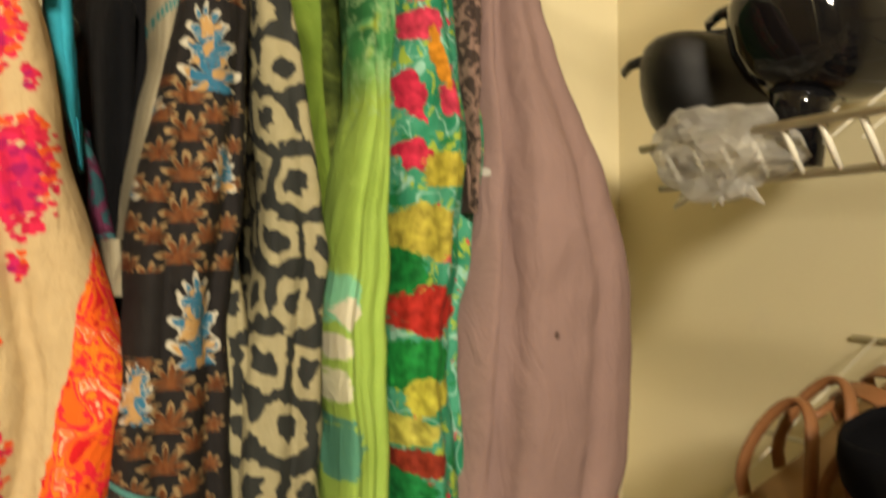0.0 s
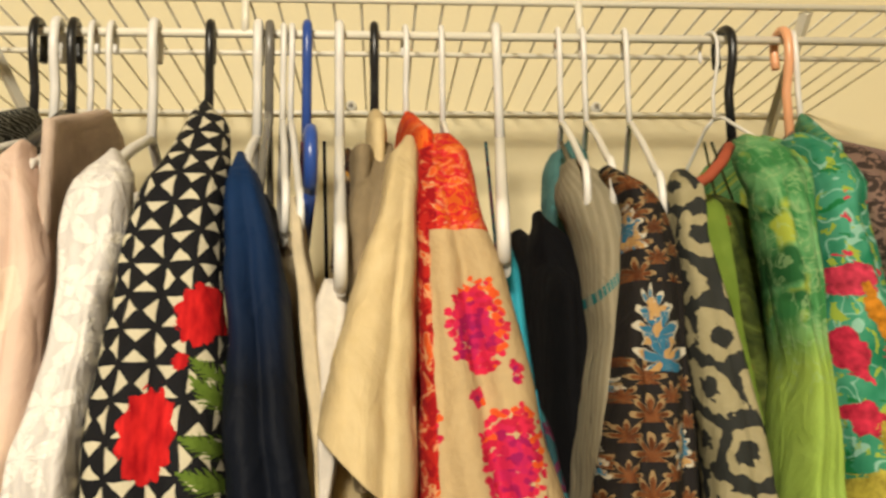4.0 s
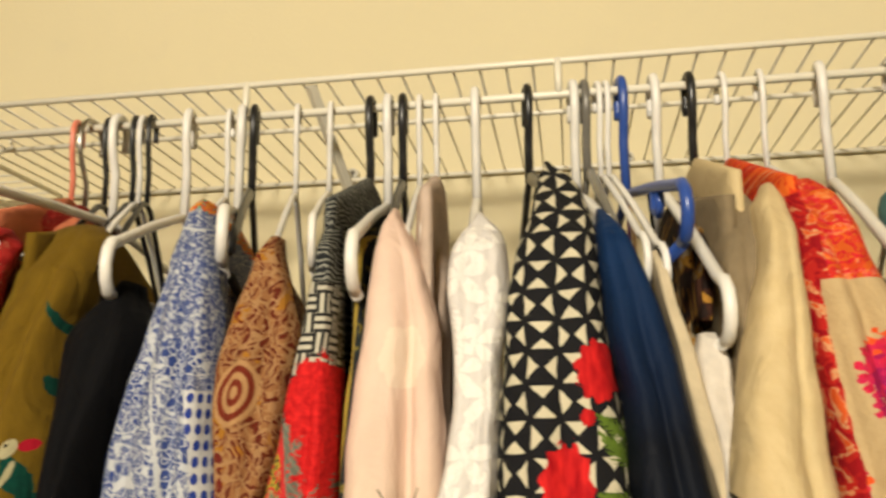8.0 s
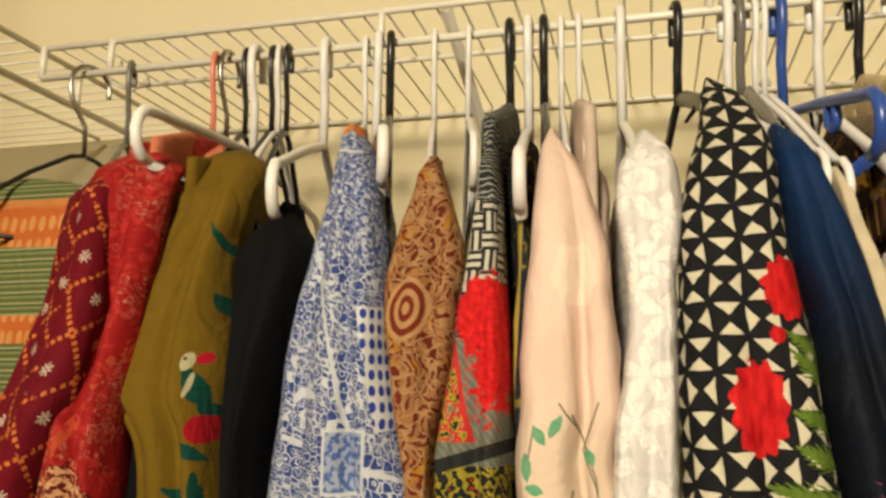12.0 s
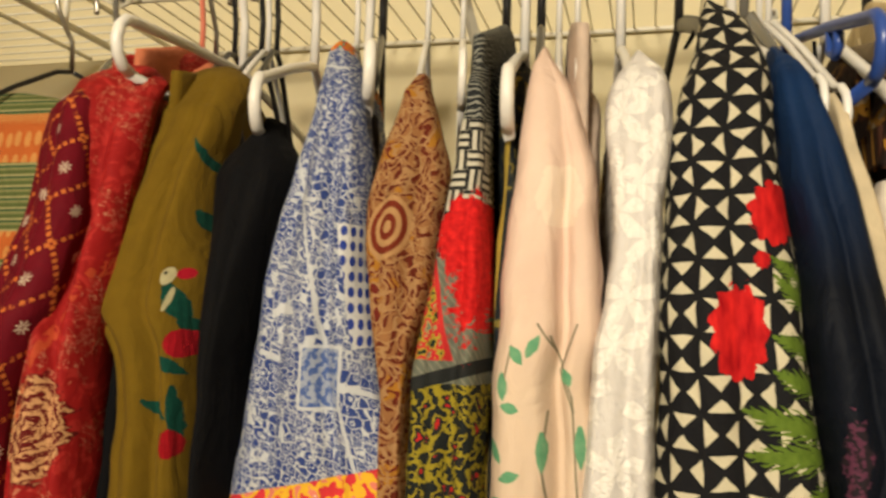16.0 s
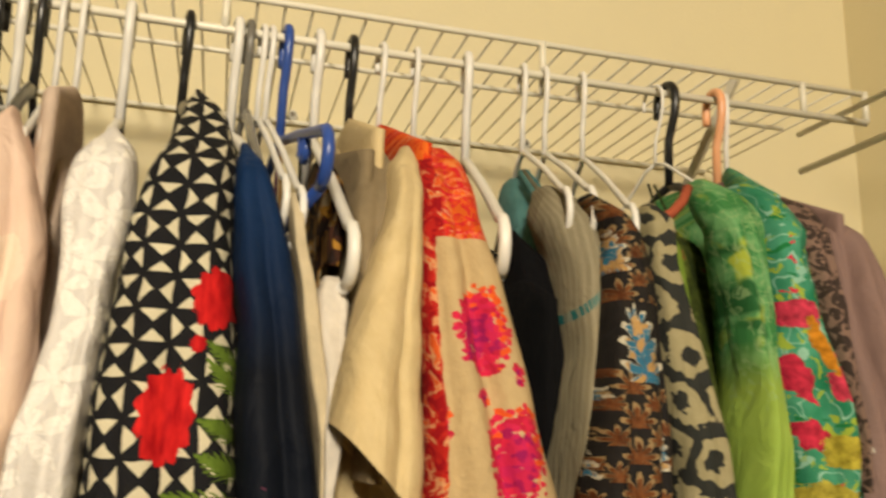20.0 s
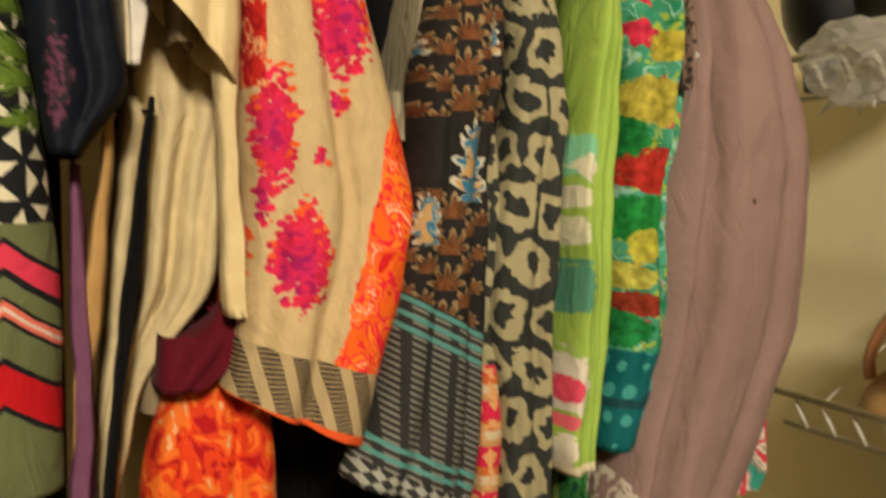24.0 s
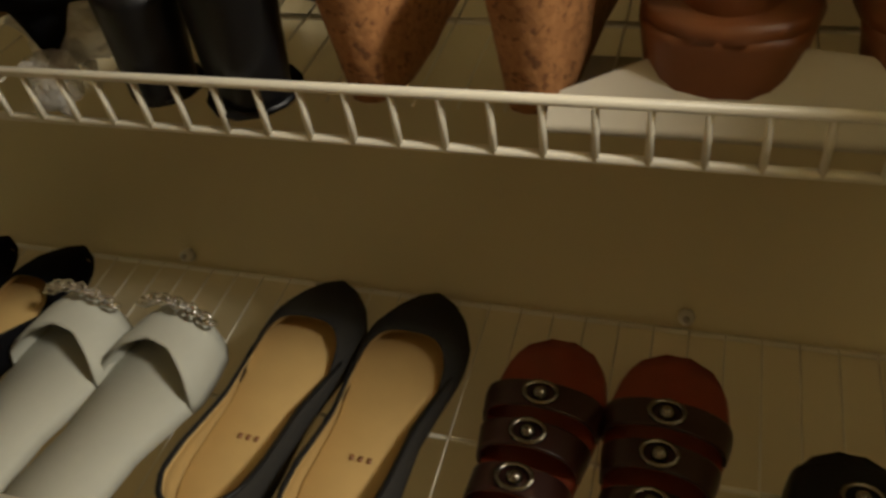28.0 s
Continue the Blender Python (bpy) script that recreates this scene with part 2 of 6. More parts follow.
def smooth_rows(rows, step=0.006):
    rows = sorted(rows, key=lambda r: -r[0])
    z = np.array([r[0] for r in rows])
    zs = np.arange(z[0], z[-1] - 1e-6, -step)
    zs = np.append(zs, z[-1])
    out = []
    for col in (1, 2):
        v = np.interp(-zs, -z, np.array([r[col] for r in rows]))
        for _ in range(3):
            pad = np.concatenate([[v[0]], v, [v[-1]]])
            v = sum(pad[i : i + len(v)] * w for i, w in enumerate((0.2, 0.6, 0.2)))
        out.append(v)
    return zs, out[0], out[1]


def ridge(x, y, w):
    """A sharp-crested ripple between -1 and 1."""
    return 1.0 - 3.2 * abs(noise.noise((x, y, w)))


def sleeve_mesh(rows, org, seed, depth=0.028, folds=3, ripple=0.10, back=0.0, round_top=0.02, tilt=0.0, creases=None, skew=0.0):
    """A hanging sleeve: a flattened tube with hanging folds that follows rows of (height, its two edges), hollow at the cuff."""
    bm = bmesh.new()
    half_n = 34
    n = 2 * half_n
    zs, xl, xr = smooth_rows(rows)
    top, low = zs[0], zs[-1]
    rings, uvs = [], []
    across = [-math.cos(math.pi * k / half_n) for k in range(half_n)]
    turn = [(p, -1) for p in across] + [(-p, 1) for p in across]
    turn = turn[half_n + half_n // 2 :] + turn[: half_n + half_n // 2]
    amp = 0.004 + 0.024 * ripple
    if creases is None:
        c0 = noise.noise((seed * 7.7, 1.0, 2.0))
        tilt = tilt or 0.9 * noise.noise((seed * 3.3, 4.0, 2.0))
        creases = ((0.25 + 0.5 * c0, 0.014), (-0.55 + 0.4 * c0, 0.008))

    def ring(z, a, b, shrink=1.0):
        cx, hw = (a + b) / 2, max((b - a) / 2, 0.002) * shrink
        t = (top - z) / max(top - low, 0.01)
        cap = math.sqrt(min(1.0, max(0.0, (top - z + 0.003) / round_top)))
        hd = depth * (0.55 + 0.45 * min(1, 2.2 * t)) * shrink * (0.35 + 0.65 * cap)
        yc = front_y(z) + back + depth * 0.9
        grow = min(1.0, 0.25 + 2.0 * t)
        pts = []
        for px, side in turn:
            edge = (1 - abs(px) ** 4.0) ** 0.6
            u = px * hw
            sway = 0.55 * noise.noise((seed, z * 5.0, 2.0)) + 0.8 * (z - top)
            f = 1.5 * noise.noise((u * folds * 9 + sway + seed, z * 1.6, side * 3.0 + seed))
            f += 0.25 * noise.noise((u * folds * 17 - sway * 1.4 + seed * 2, z * 11.0, side + seed))
            kink = 0.30 * ridge(u * 14 + z * 9, z * 22 - u * 10, seed * 1.3)
            for c0, deep in creases:
                gap = abs(px - c0 - 0.12 * noise.noise((seed, z * 4, c0))) * hw
                kink -= deep * grow * max(0.0, 1 - gap / 0.011) ** 1.6 / (amp * 0.5)
            dy = (f * grow + kink * 0.5) * amp * edge * min(1.0, hw / 0.03)
            fray = 0.0016 * noise.noise((seed * 5.3, z * 34, side)) + 0.0026 * noise.noise((seed * 2.3, z * 13, px))
            pts.append((cx + u + fray - org[0], yc + side * hd * edge - dy + tilt * u - org[1], z - skew * px * max(0.0, 2 * t - 1) - org[2] + 0.002 * noise.noise((u * 40, seed, 0)) * (1 if t > 0.95 else 0)))
        return pts

    for z, a, b in zip(zs, xl, xr):
        cap = math.sqrt(min(1.0, max(0.12, (top - z + 0.002) / round_top)))
        c, h = (a + b) / 2, (b - a) / 2 * max(cap, 0.45)
        r = ring(z, c - h, c + h)
        rings.append(r)
        uvs.append(ring_uv(r, z - org[2], n, half_n))
    for dz, k in ((0.001, 0.90), (0.03, 0.85)):
        r = ring(low + dz, xl[-1], xr[-1], k)
        rings.append(r)
        uvs.append(ring_uv(r, low - org[2], n, half_n))
    loft(bm, rings, True, uvs)
    return bm


def body_mesh(ang, seed, top=1.60, hem=0.85, half=0.19, thick=0.013, neck=0.05, drop=0.05, org_z=1.685):
    """The body of a garment on its hanger: a thin, softly rippled double cloth with sloping shoulders. ang turns it about the hook."""
    bm = bmesh.new()
    n = 44
    rings, uvs = [], []
    ca, sa = math.cos(ang), math.sin(ang)
    zs = [top, top - 0.004, top - 0.012, top - drop * 0.45, top - drop * 0.75, top - drop, top - drop * 1.25]
    zs += list(np.linspace(top - drop * 1.25 - 0.02, hem, 26))
    for z in zs:
        d = top - z
        hl = neck + (half - neck) * min(1.0, d / drop) if d < drop else half * (1 + 0.10 * (d - drop))
        th = thick * min(1.0, 0.25 + d / 0.02) * (1 + 0.6 * max(0, d - drop))
        pts = []
        for k in range(n):
            a = 2 * math.pi * k / n - math.pi / 2
            c, s = math.cos(a), math.sin(a)
            ly = hl * math.copysign(abs(s) ** 0.75, s)
            lx = th * math.copysign(abs(c) ** 0.6, c)
            w = noise.noise((seed * 2.3, ly * 9, z * 1.4)) * 0.010 * min(1, d / 0.1)
            w += math.sin(ly * 70 + seed) * 0.003 * min(1, d / 0.25)
            lx += w
            pts.append((lx * ca - ly * sa, lx * sa + ly * ca, z - org_z))
        rings.append(pts)
        uvs.append(ring_uv(pts, z - org_z, n, 0))
    loft(bm, rings, True, uvs)
    return bm


# ---- the closet: walls, floor, ceiling ----
LEFT, RIGHT, BACK, FRONT, HIGH = -1.12, 0.957, 0.300, -1.30, 2.44
JAMB_L, JAMB_R, LINTEL, ROOM = -0.60, 0.425, 2.22, -3.3


def slab(name, lo, hi, material, label):
    bm = bmesh.new()
    box(bm, lo, hi)
    ob = part(name, bm, material, None, smooth=False)
    return tagged(ob, label, "wall" if "wall" in name else name, kind="structure")


slab("wall_north", (LEFT - 0.1, BACK, 0), (RIGHT + 0.1, BACK + 0.1, HIGH), WALL, "cream painted drywall behind the hanging clothes")
slab("wall_east", (RIGHT, FRONT, 0), (RIGHT + 0.1, BACK, HIGH), WALL, "cream painted drywall carrying slanted shoe shelves")
slab("wall_west", (LEFT - 0.1, FRONT, 0), (LEFT, BACK, HIGH), WALL, "cream painted drywall carrying a wire shelf")
slab("wall_south_west", (LEFT - 0.1, FRONT - 0.1, 0), (JAMB_L, FRONT, HIGH), WALL, "cream painted wall beside the closet doorway")
slab("wall_south_east", (JAMB_R, FRONT - 0.1, 0), (RIGHT + 0.1, FRONT, HIGH), WALL, "cream painted wall beside the closet doorway")
slab("wall_south_lintel", (JAMB_L, FRONT - 0.1, LINTEL), (JAMB_R, FRONT, HIGH), WALL, "cream painted wall over the closet doorway")
# unseen walls that close the room, kept dark to limit bounced light
slab("wall_room_west", (-2.0, ROOM, 0), (-1.9, FRONT - 0.1, HIGH), ROOM_WALL, "plain unseen wall of the room beyond, dark to cut bounce")
slab("wall_room_east", (1.9, ROOM, 0), (2.0, FRONT - 0.1, HIGH), ROOM_WALL, "plain unseen wall of the room beyond, dark to cut bounce")
slab("wall_room_south", (-2.0, ROOM - 0.1, 0), (2.0, ROOM, HIGH), ROOM_WALL, "plain unseen wall of the room beyond, dark to cut bounce")
slab("wall_room_north_west", (-1.9, FRONT - 0.1, 0), (LEFT - 0.1, FRONT, HIGH), ROOM_WALL, "plain unseen wall of the room beyond, dark to cut bounce")
slab("wall_room_north_east", (RIGHT + 0.1, FRONT - 0.1, 0), (1.9, FRONT, HIGH), ROOM_WALL, "plain unseen wall of the room beyond, dark to cut bounce")
slab("floor", (-2.0, ROOM - 0.1, -0.1), (2.0, BACK + 0.1, 0), CARPET, "beige cut-pile carpet floor")
slab("ceiling", (-2.0, ROOM - 0.1, HIGH), (2.0, BACK + 0.1, HIGH + 0.1), WALL, "cream painted ceiling")

# ---- wire shelves ----
WIRE_R = 0.0014


def wire_part(name, pts, r, parent, material=None, n=8):
    bm = bmesh.new()
    tube(bm, pts, r, n)
    return part(name, bm, material or WIRE, parent)


def hanging_shelf(label, at, spin, length, depth, deck_z, rod_z, posts, start, mid=0.11, step=0.0254, first=0.012):
    """A wire shelf with its hanging rail: local x runs along the front, local y to the wall."""
    ob = thing("wire_shelf", label, "shelf", at)
    ob.rotation_euler = (0, 0, radians(spin))
    wire_part("front_rail", [(0, 0, deck_z), (length, 0, deck_z)], 0.0034, ob)
    wire_part("hanging_rail", [(0, 0, rod_z), (length, 0, rod_z)], 0.0042, ob)
    wire_part("middle_rail", [(start, mid, deck_z - 0.004), (length - start, mid, deck_z - 0.004)], 0.0030, ob)
    wire_part("back_rail", [(start * 0.5, depth - 0.006, deck_z - 0.003), (length - start * 0.5, depth - 0.006, deck_z - 0.003)], 0.0034, ob)
    for x in posts:
        wire_part("post", [(x, -0.001, deck_z + 0.002), (x, -0.001, rod_z)], 0.0036, ob)
    x = first
    while x < length - 0.004:
        wire_part("deck_wire", [(x, 0.0, deck_z + 0.003), (x, depth - 0.004, deck_z + 0.002)], WIRE_R, ob, n=5)
        x += step
    return ob


def brace(parent, top, foot, width=0.013):
    """A pressed steel strut from the front rail back down to the wall."""
    bm = bmesh.new()
    d = Vector(foot) - Vector(top)
    side = d.cross(Vector((0, 0, 1))).normalized() * width / 2
    nrm = d.cross(side).normalized() * 0.004
    for t0, t1 in ((0.0, 1.0),):
        a, b = Vector(top) + d * t0, Vector(top) + d * t1
        ring0 = [bm.verts.new(a + side), bm.verts.new(a + nrm), bm.verts.new(a - side), bm.verts.new(a - nrm * 0.3)]
        ring1 = [bm.verts.new(b + side), bm.verts.new(b + nrm), bm.verts.new(b - side), bm.verts.new(b - nrm * 0.3)]
        for k in range(4):
            bm.faces.new((ring0[k], ring0[(k + 1) % 4], ring1[(k + 1) % 4], ring1[k]))
        bm.faces.new(ring0[::-1])
        bm.faces.new(ring1)
    part("brace", bm, WIRE, parent, smooth=False)


def clip(parent, at, nrm):
    """A plastic wall clip with its screw head."""
    bm = bmesh.new()
    tube(bm, [Vector(at), Vector(at) - Vector(nrm) * 0.010], [0.008, 0.0065], 12)
    body = part("wall_clip", bm, CLEAR_WHITE, parent)
    bm = bmesh.new()
    tube(bm, [Vector(at) - Vector(nrm) * 0.009, Vector(at) - Vector(nrm) * 0.0125], [0.0036, 0.0028], 10)
    part("screw_head", bm, STEEL, body)


DECK, ROD = 1.720, 1.686
back_shelf = hanging_shelf("white epoxy-coated wire shelf with a hanging rail along the closet wall", (-0.698, 0, 0), 0, 1.388, BACK, DECK, ROD,
                           [0.086 + 0.305 * i for i in range(5)], 0.022)
for x in (0.0, 1.388):
    wire_part("end_post", [(x, -0.001, DECK + 0.002), (x, -0.001, ROD)], 0.0036, back_shelf)
for x in (0.42, 0.78, 1.097):
    clip(back_shelf, (x, BACK, DECK + 0.006), (0, 1, 0))
for x in (0.455, 1.225):
    brace(back_shelf, (x, 0.004, DECK - 0.003), (x + 0.03, BACK, DECK - 0.21))

left_shelf = hanging_shelf("white epoxy-coated wire shelf meeting the other shelf in the corner", (-0.702, FRONT + 0.02, 0), 90, BACK - FRONT - 0.03, 0.418, DECK - 0.002, ROD - 0.012,
                           [0.12 + 0.305 * i for i in range(5)], 0.01, mid=0.14)
clip(left_shelf, (BACK - FRONT - 0.14, 0.418, DECK + 0.004), (0, 1, 0))
# hooks that tie the two shelves together at the corner
for dy in (0.05, 0.10):
    tie = bmesh.new()
    tube(tie, [(0.0, dy, DECK + 0.004), (0.035, dy + 0.004, DECK - 0.012), (0.06, dy + 0.002, DECK - 0.004), (0.058, dy, DECK + 0.006)], 0.0022, 6)
    part("corner_tie", tie, WIRE, back_shelf)

right_shelf = hanging_shelf("white epoxy-coated wire shelf high over the shoe shelves", (0.655, 0.066, 0), -90, 1.34, RIGHT - 0.655, 1.691, 1.646, [0.145 + 0.305 * i for i in range(4)], 0.30, mid=0.15, first=0.32)
brace(right_shelf, (0.26, 0.05, 1.80), (0.092, RIGHT - 0.655, 1.683))
clip(right_shelf, (0.085, RIGHT - 0.655, 1.688), (0, 1, 0))


def shoe_shelf(label, z, y_end, length=1.15, rise=0.166, run=0.262, lip=0.035):
    """A wire shelf hung aslant: its front lip holds the heels. Local x runs away from the corner, local y to the wall."""
    ob = thing("shoe_shelf", label, "shoe shelf", (RIGHT - run, y_end, z), group="slanted shoe shelves")
    ob.rotation_euler = (0, 0, radians(-90))
    slope = math.atan2(rise, run)
    up = Vector((0, -math.sin(slope), math.cos(slope)))
    deck = Vector((0, math.cos(slope), math.sin(slope)))
    long = math.hypot(rise, run) - 0.004

    def at(x, d, h):
        return Vector((x, 0, 0)) + deck * d + up * h

    wire_part("lip_rail", [at(0, 0, lip), at(length, 0, lip)], 0.0036, ob)
    wire_part("front_rail", [at(0, 0, -0.006), at(length, 0, -0.006)], 0.0034, ob)
    wire_part("middle_rail", [at(0, long * 0.5, -0.003), at(length, long * 0.5, -0.003)], 0.0026, ob)
    wire_part("back_rail", [at(0, long, 0), at(length, long, 0)], 0.0030, ob)
    x = 0.0282
    while x < length:
        wire_part("lip_wire", [at(x, 0, lip + 0.001), at(x, -0.001, -0.007)], 0.0026, ob, n=6)
        wire_part("deck_wire", [at(x, 0.030, 0.003), at(x, long, 0.003)], 0.0009, ob, n=5)
        x += 0.0318
    for x in (0.285, 0.819):
        clip(ob, at(x, long, 0.012) + Vector((0, 0.003, 0.006)), (0, 1, 0))
    return ob, at


SHELF_TOP, top_at = shoe_shelf("slanted white wire shoe shelf, the highest, holding a black boot bag", 1.345, -0.095)
SHELF_MID, mid_at = shoe_shelf("slanted white wire shoe shelf holding heels and wedges", 1.026, -0.092)
SHELF_LOW, low_at = shoe_shelf("slanted white wire shoe shelf holding flats and slides", 0.672, -0.098)


# ---- hangers ----
def hanger(x, kind, material, label, spin=0.0, half=0.170, drop=0.155, bar=True):
    """A hanger across the rail at x. spin: degrees by which its front swings to the right."""
    ob = thing("clothes_hanger", label, "hanger", (x, 0, ROD), group="hangers on the closet rail")
    ob.rotation_euler = (0, 0, radians(spin))
    r = {"tube": 0.0044, "slim": 0.0028, "flat": 0.0040, "wire": 0.0017, "steel": 0.0026}[kind]
    R = {"tube": 0.0150, "slim": 0.0135, "flat": 0.0150, "wire": 0.0150, "steel": 0.0215}[kind]
    z0, z1 = NECK[kind], -drop
    # the hook opens to the wall and comes round over the rail to its shaft
    zc = 0.0042 + r - R
    tip = 0.016 if kind in ("tube", "flat") else 0.008
    hook = [(0, R, zc - tip), (0, R, zc - 0.5 * tip)]
    for i in range(13):
        a = radians(i * 15)
        hook.append((0, R * math.cos(a), zc + R * math.sin(a)))
    hook += [(0, -R, zc - 0.008), (0, -R * 0.85, zc - 0.020), (0, -R * 0.45, zc - 0.034), (0, -R * 0.1, zc - 0.046), (0, 0, z0)]
    bm = bmesh.new()
    tube(bm, hook, r, 8)
    part("hook", bm, STEEL if kind == "steel" else material, ob)
    for s in (-1, 1):
        bm = bmesh.new()
        if kind in ("tube", "slim", "wire", "steel"):
            arm = [(0, 0, z0 + 0.002), (0, s * 0.015, z0 - 0.002), (0, s * half * 0.5, (z0 + z1) / 2), (0, s * (half - 0.02), z1)]
            for i in range(1, 7):
                a = radians(90 - i * 30)
                arm.append((0, s * (half - 0.02 + 0.020 * math.cos(a)), z1 - 0.020 + 0.020 * math.sin(a)))
            tube(bm, arm, r, 8)
        else:
            arm = [(0, 0, z0 + 0.004), (0, s * 0.03, z0 - 0.006), (0, s * half * 0.5, (z0 + z1) / 2 - 0.002), (0, s * half * 0.85, z1 - 0.004), (0, s * half, z1 - 0.022)]
            tube(bm, arm, [0.006, 0.007, 0.007, 0.007, 0.006], 8, flat=0.5)
        part("arm", bm, BLACK_PLASTIC if kind == "steel" else material, ob)
    if bar:
        bm = bmesh.new()
        tube(bm, [(0, -half + 0.018, z1 - 0.040), (0, half - 0.018, z1 - 0.040)], r * 0.95, 8)
        part("trouser_bar", bm, BLACK_PLASTIC if kind == "steel" else material, ob)
    if material is BLUE_PLASTIC:
        for s in (-1, 1):
            bm = bmesh.new()
            y, z = s * half * 0.55, z0 + (z1 - z0) * 0.55
            tube(bm, [(0, y, z), (0, y + 0.002, z - 0.018), (0, y + s * 0.008, z - 0.024), (0, y + s * 0.015, z - 0.019), (0, y + s * 0.015, z - 0.010)], 0.0036, 7)
            part("strap_hook", bm, material, ob)
    HANG[round(x, 3)] = (kind, spin, half, drop)
    return ob


NECK = {"tube": -0.102, "slim": -0.086, "flat": -0.084, "wire": -0.080, "steel": -0.094}
HANG = {}
W, K = WHITE_PLASTIC, BLACK_PLASTIC
TUBE, SLIM = "white tubular plastic hanger on the wire rail", "thin white plastic hanger on the wire rail"
VELVET, METAL = "flat black hanger on the wire rail", "steel hook hanger with dark arms on the wire rail"
for hx, kind, mat, label, spin, half, drop in (
    (-0.635, "steel", STEEL, METAL, -22, 0.11, 0.150), (-0.585, "slim", GREY_PLASTIC, "smoke grey plastic hanger beside the corner", 24, 0.15, 0.175),
    (-0.485, "slim", RED_PLASTIC, "coral plastic hanger on the wire rail", 15, 0.15, 0.14), (-0.469, "steel", STEEL, METAL, 4, 0.16, 0.15),
    (-0.449, "slim", K, "thin black plastic hanger on the wire rail", 10, 0.12, 0.16), (-0.439, "tube", W, TUBE, 5, 0.212, 0.126), (-0.420, "slim", K, "thin black plastic hanger on the wire rail", 11, 0.12, 0.16),
    (-0.413, "slim", W, SLIM, 12, 0.115, 0.15), (-0.404, "slim", K, "thin black plastic hanger on the wire rail", 14, 0.115, 0.16), (-0.364, "tube", W, TUBE, 14, 0.212, 0.172), (-0.322, "slim", W, SLIM, 14, 0.16, 0.16),
    (-0.310, "tube", W, TUBE, 21, 0.205, 0.148), (-0.297, "flat", K, VELVET, 18, 0.16, 0.15), (-0.253, "slim", W, SLIM, 14, 0.15, 0.16), (-0.220, "slim", W, SLIM, 14, 0.195, 0.155),
    (-0.180, "flat", K, VELVET, 5, 0.16, 0.15), (-0.163, "tube", W, TUBE, 6.5, 0.212, 0.176), (-0.149, "flat", K, VELVET, 8, 0.16, 0.15), (-0.133, "slim", W, SLIM, 7, 0.16, 0.16), (-0.117, "slim", W, SLIM, 6, 0.17, 0.15),
    (-0.080, "tube", W, TUBE, 5, 0.15, 0.16), (-0.032, "flat", K, VELVET, 8, 0.15, 0.13), (0.010, "tube", W, TUBE, 6, 0.16, 0.16), (0.020, "flat", GREY_PLASTIC, "dark grey flat hanger on the wire rail", 6, 0.15, 0.16),
    (0.032, "slim", W, SLIM, 8, 0.15, 0.17), (0.039, "slim", W, SLIM, 9, 0.16, 0.18), (0.053, "tube", BLUE_PLASTIC, "blue tubular plastic hanger with strap hooks", 6, 0.200, 0.150), (0.082, "tube", W, TUBE, 3, 0.205, 0.215),
    (0.113, "flat", K, VELVET, 2, 0.14, 0.14), (0.141, "slim", W, SLIM, 4, 0.15, 0.15), (0.174, "slim", W, SLIM, -2, 0.16, 0.16), (0.225, "tube", W, TUBE, -9, 0.205, 0.200), (0.282, "slim", W, SLIM, -8, 0.16, 0.16),
    (0.305, "slim", W, SLIM, -10, 0.17, 0.16), (0.345, "slim", W, SLIM, -12, 0.17, 0.17), (0.425, "wire", W, "white coated wire hanger on the wire rail", 8, 0.12, 0.15), (0.440, "tube", K, "black tubular plastic hanger on the wire rail", 6, 0.13, 0.16),
    (0.496, "tube", ORANGE_PLASTIC, "peach tubular plastic hanger on the wire rail", -3, 0.170, 0.176), (0.508, "slim", W, SLIM, -22, 0.15, 0.155),
):
    hanger(hx, kind, mat, label, spin, half, drop)


# ---- cloths, each a colour pattern of its own ----
CREAM, INK = (0.62, 0.55, 0.40), (0.012, 0.012, 0.014)


def cloth_bandhani(ox):
    k = Mat("maroon_bandhani", 0.7, sheen=0.2, ox=ox)
    u, v = k.uv()
    s = 0.040
    a, b = k.mul(k.add(u, k.mul(v, 0.55)), 1 / s), k.mul(k.sub(v, k.mul(u, 0.55)), 1 / s)
    da, db = k.sub(k.fr(a), 0.5), k.sub(k.fr(b), 0.5)
    # rows of tied orange dots along the lattice, a white star in each cell
    row_a = k.mul(k.gt(k.ab(da), 0.455), k.lt(k.ab(k.sub(k.fr(k.mul(b, 7)), 0.5)), 0.30))
    row_b = k.mul(k.gt(k.ab(db), 0.455), k.lt(k.ab(k.sub(k.fr(k.mul(a, 7)), 0.5)), 0.30))
    orange = k.mul(k.mx(row_a, row_b), k.gt(k.noise(120, detail=2), 0.40))
    r = k.m("SQRT", k.add(k.mul(da, da), k.mul(db, db)))
    petal = k.add(0.085, k.mul(k.m("COSINE", k.mul(k.m("ARCTAN2", db, da), 8.0)), 0.055))
    star = k.mul(k.lt(k.add(r, k.mul(k.sub(k.noise(260), 0.5), 0.08)), petal), k.gt(r, 0.025))
    c = k.mix(k.noise(30), (0.085, 0.003, 0.008), (0.17, 0.006, 0.014))
    c = k.mix(orange, c, (0.52, 0.14, 0.03))
    return k.done(k.mix(star, c, (0.52, 0.42, 0.32)))


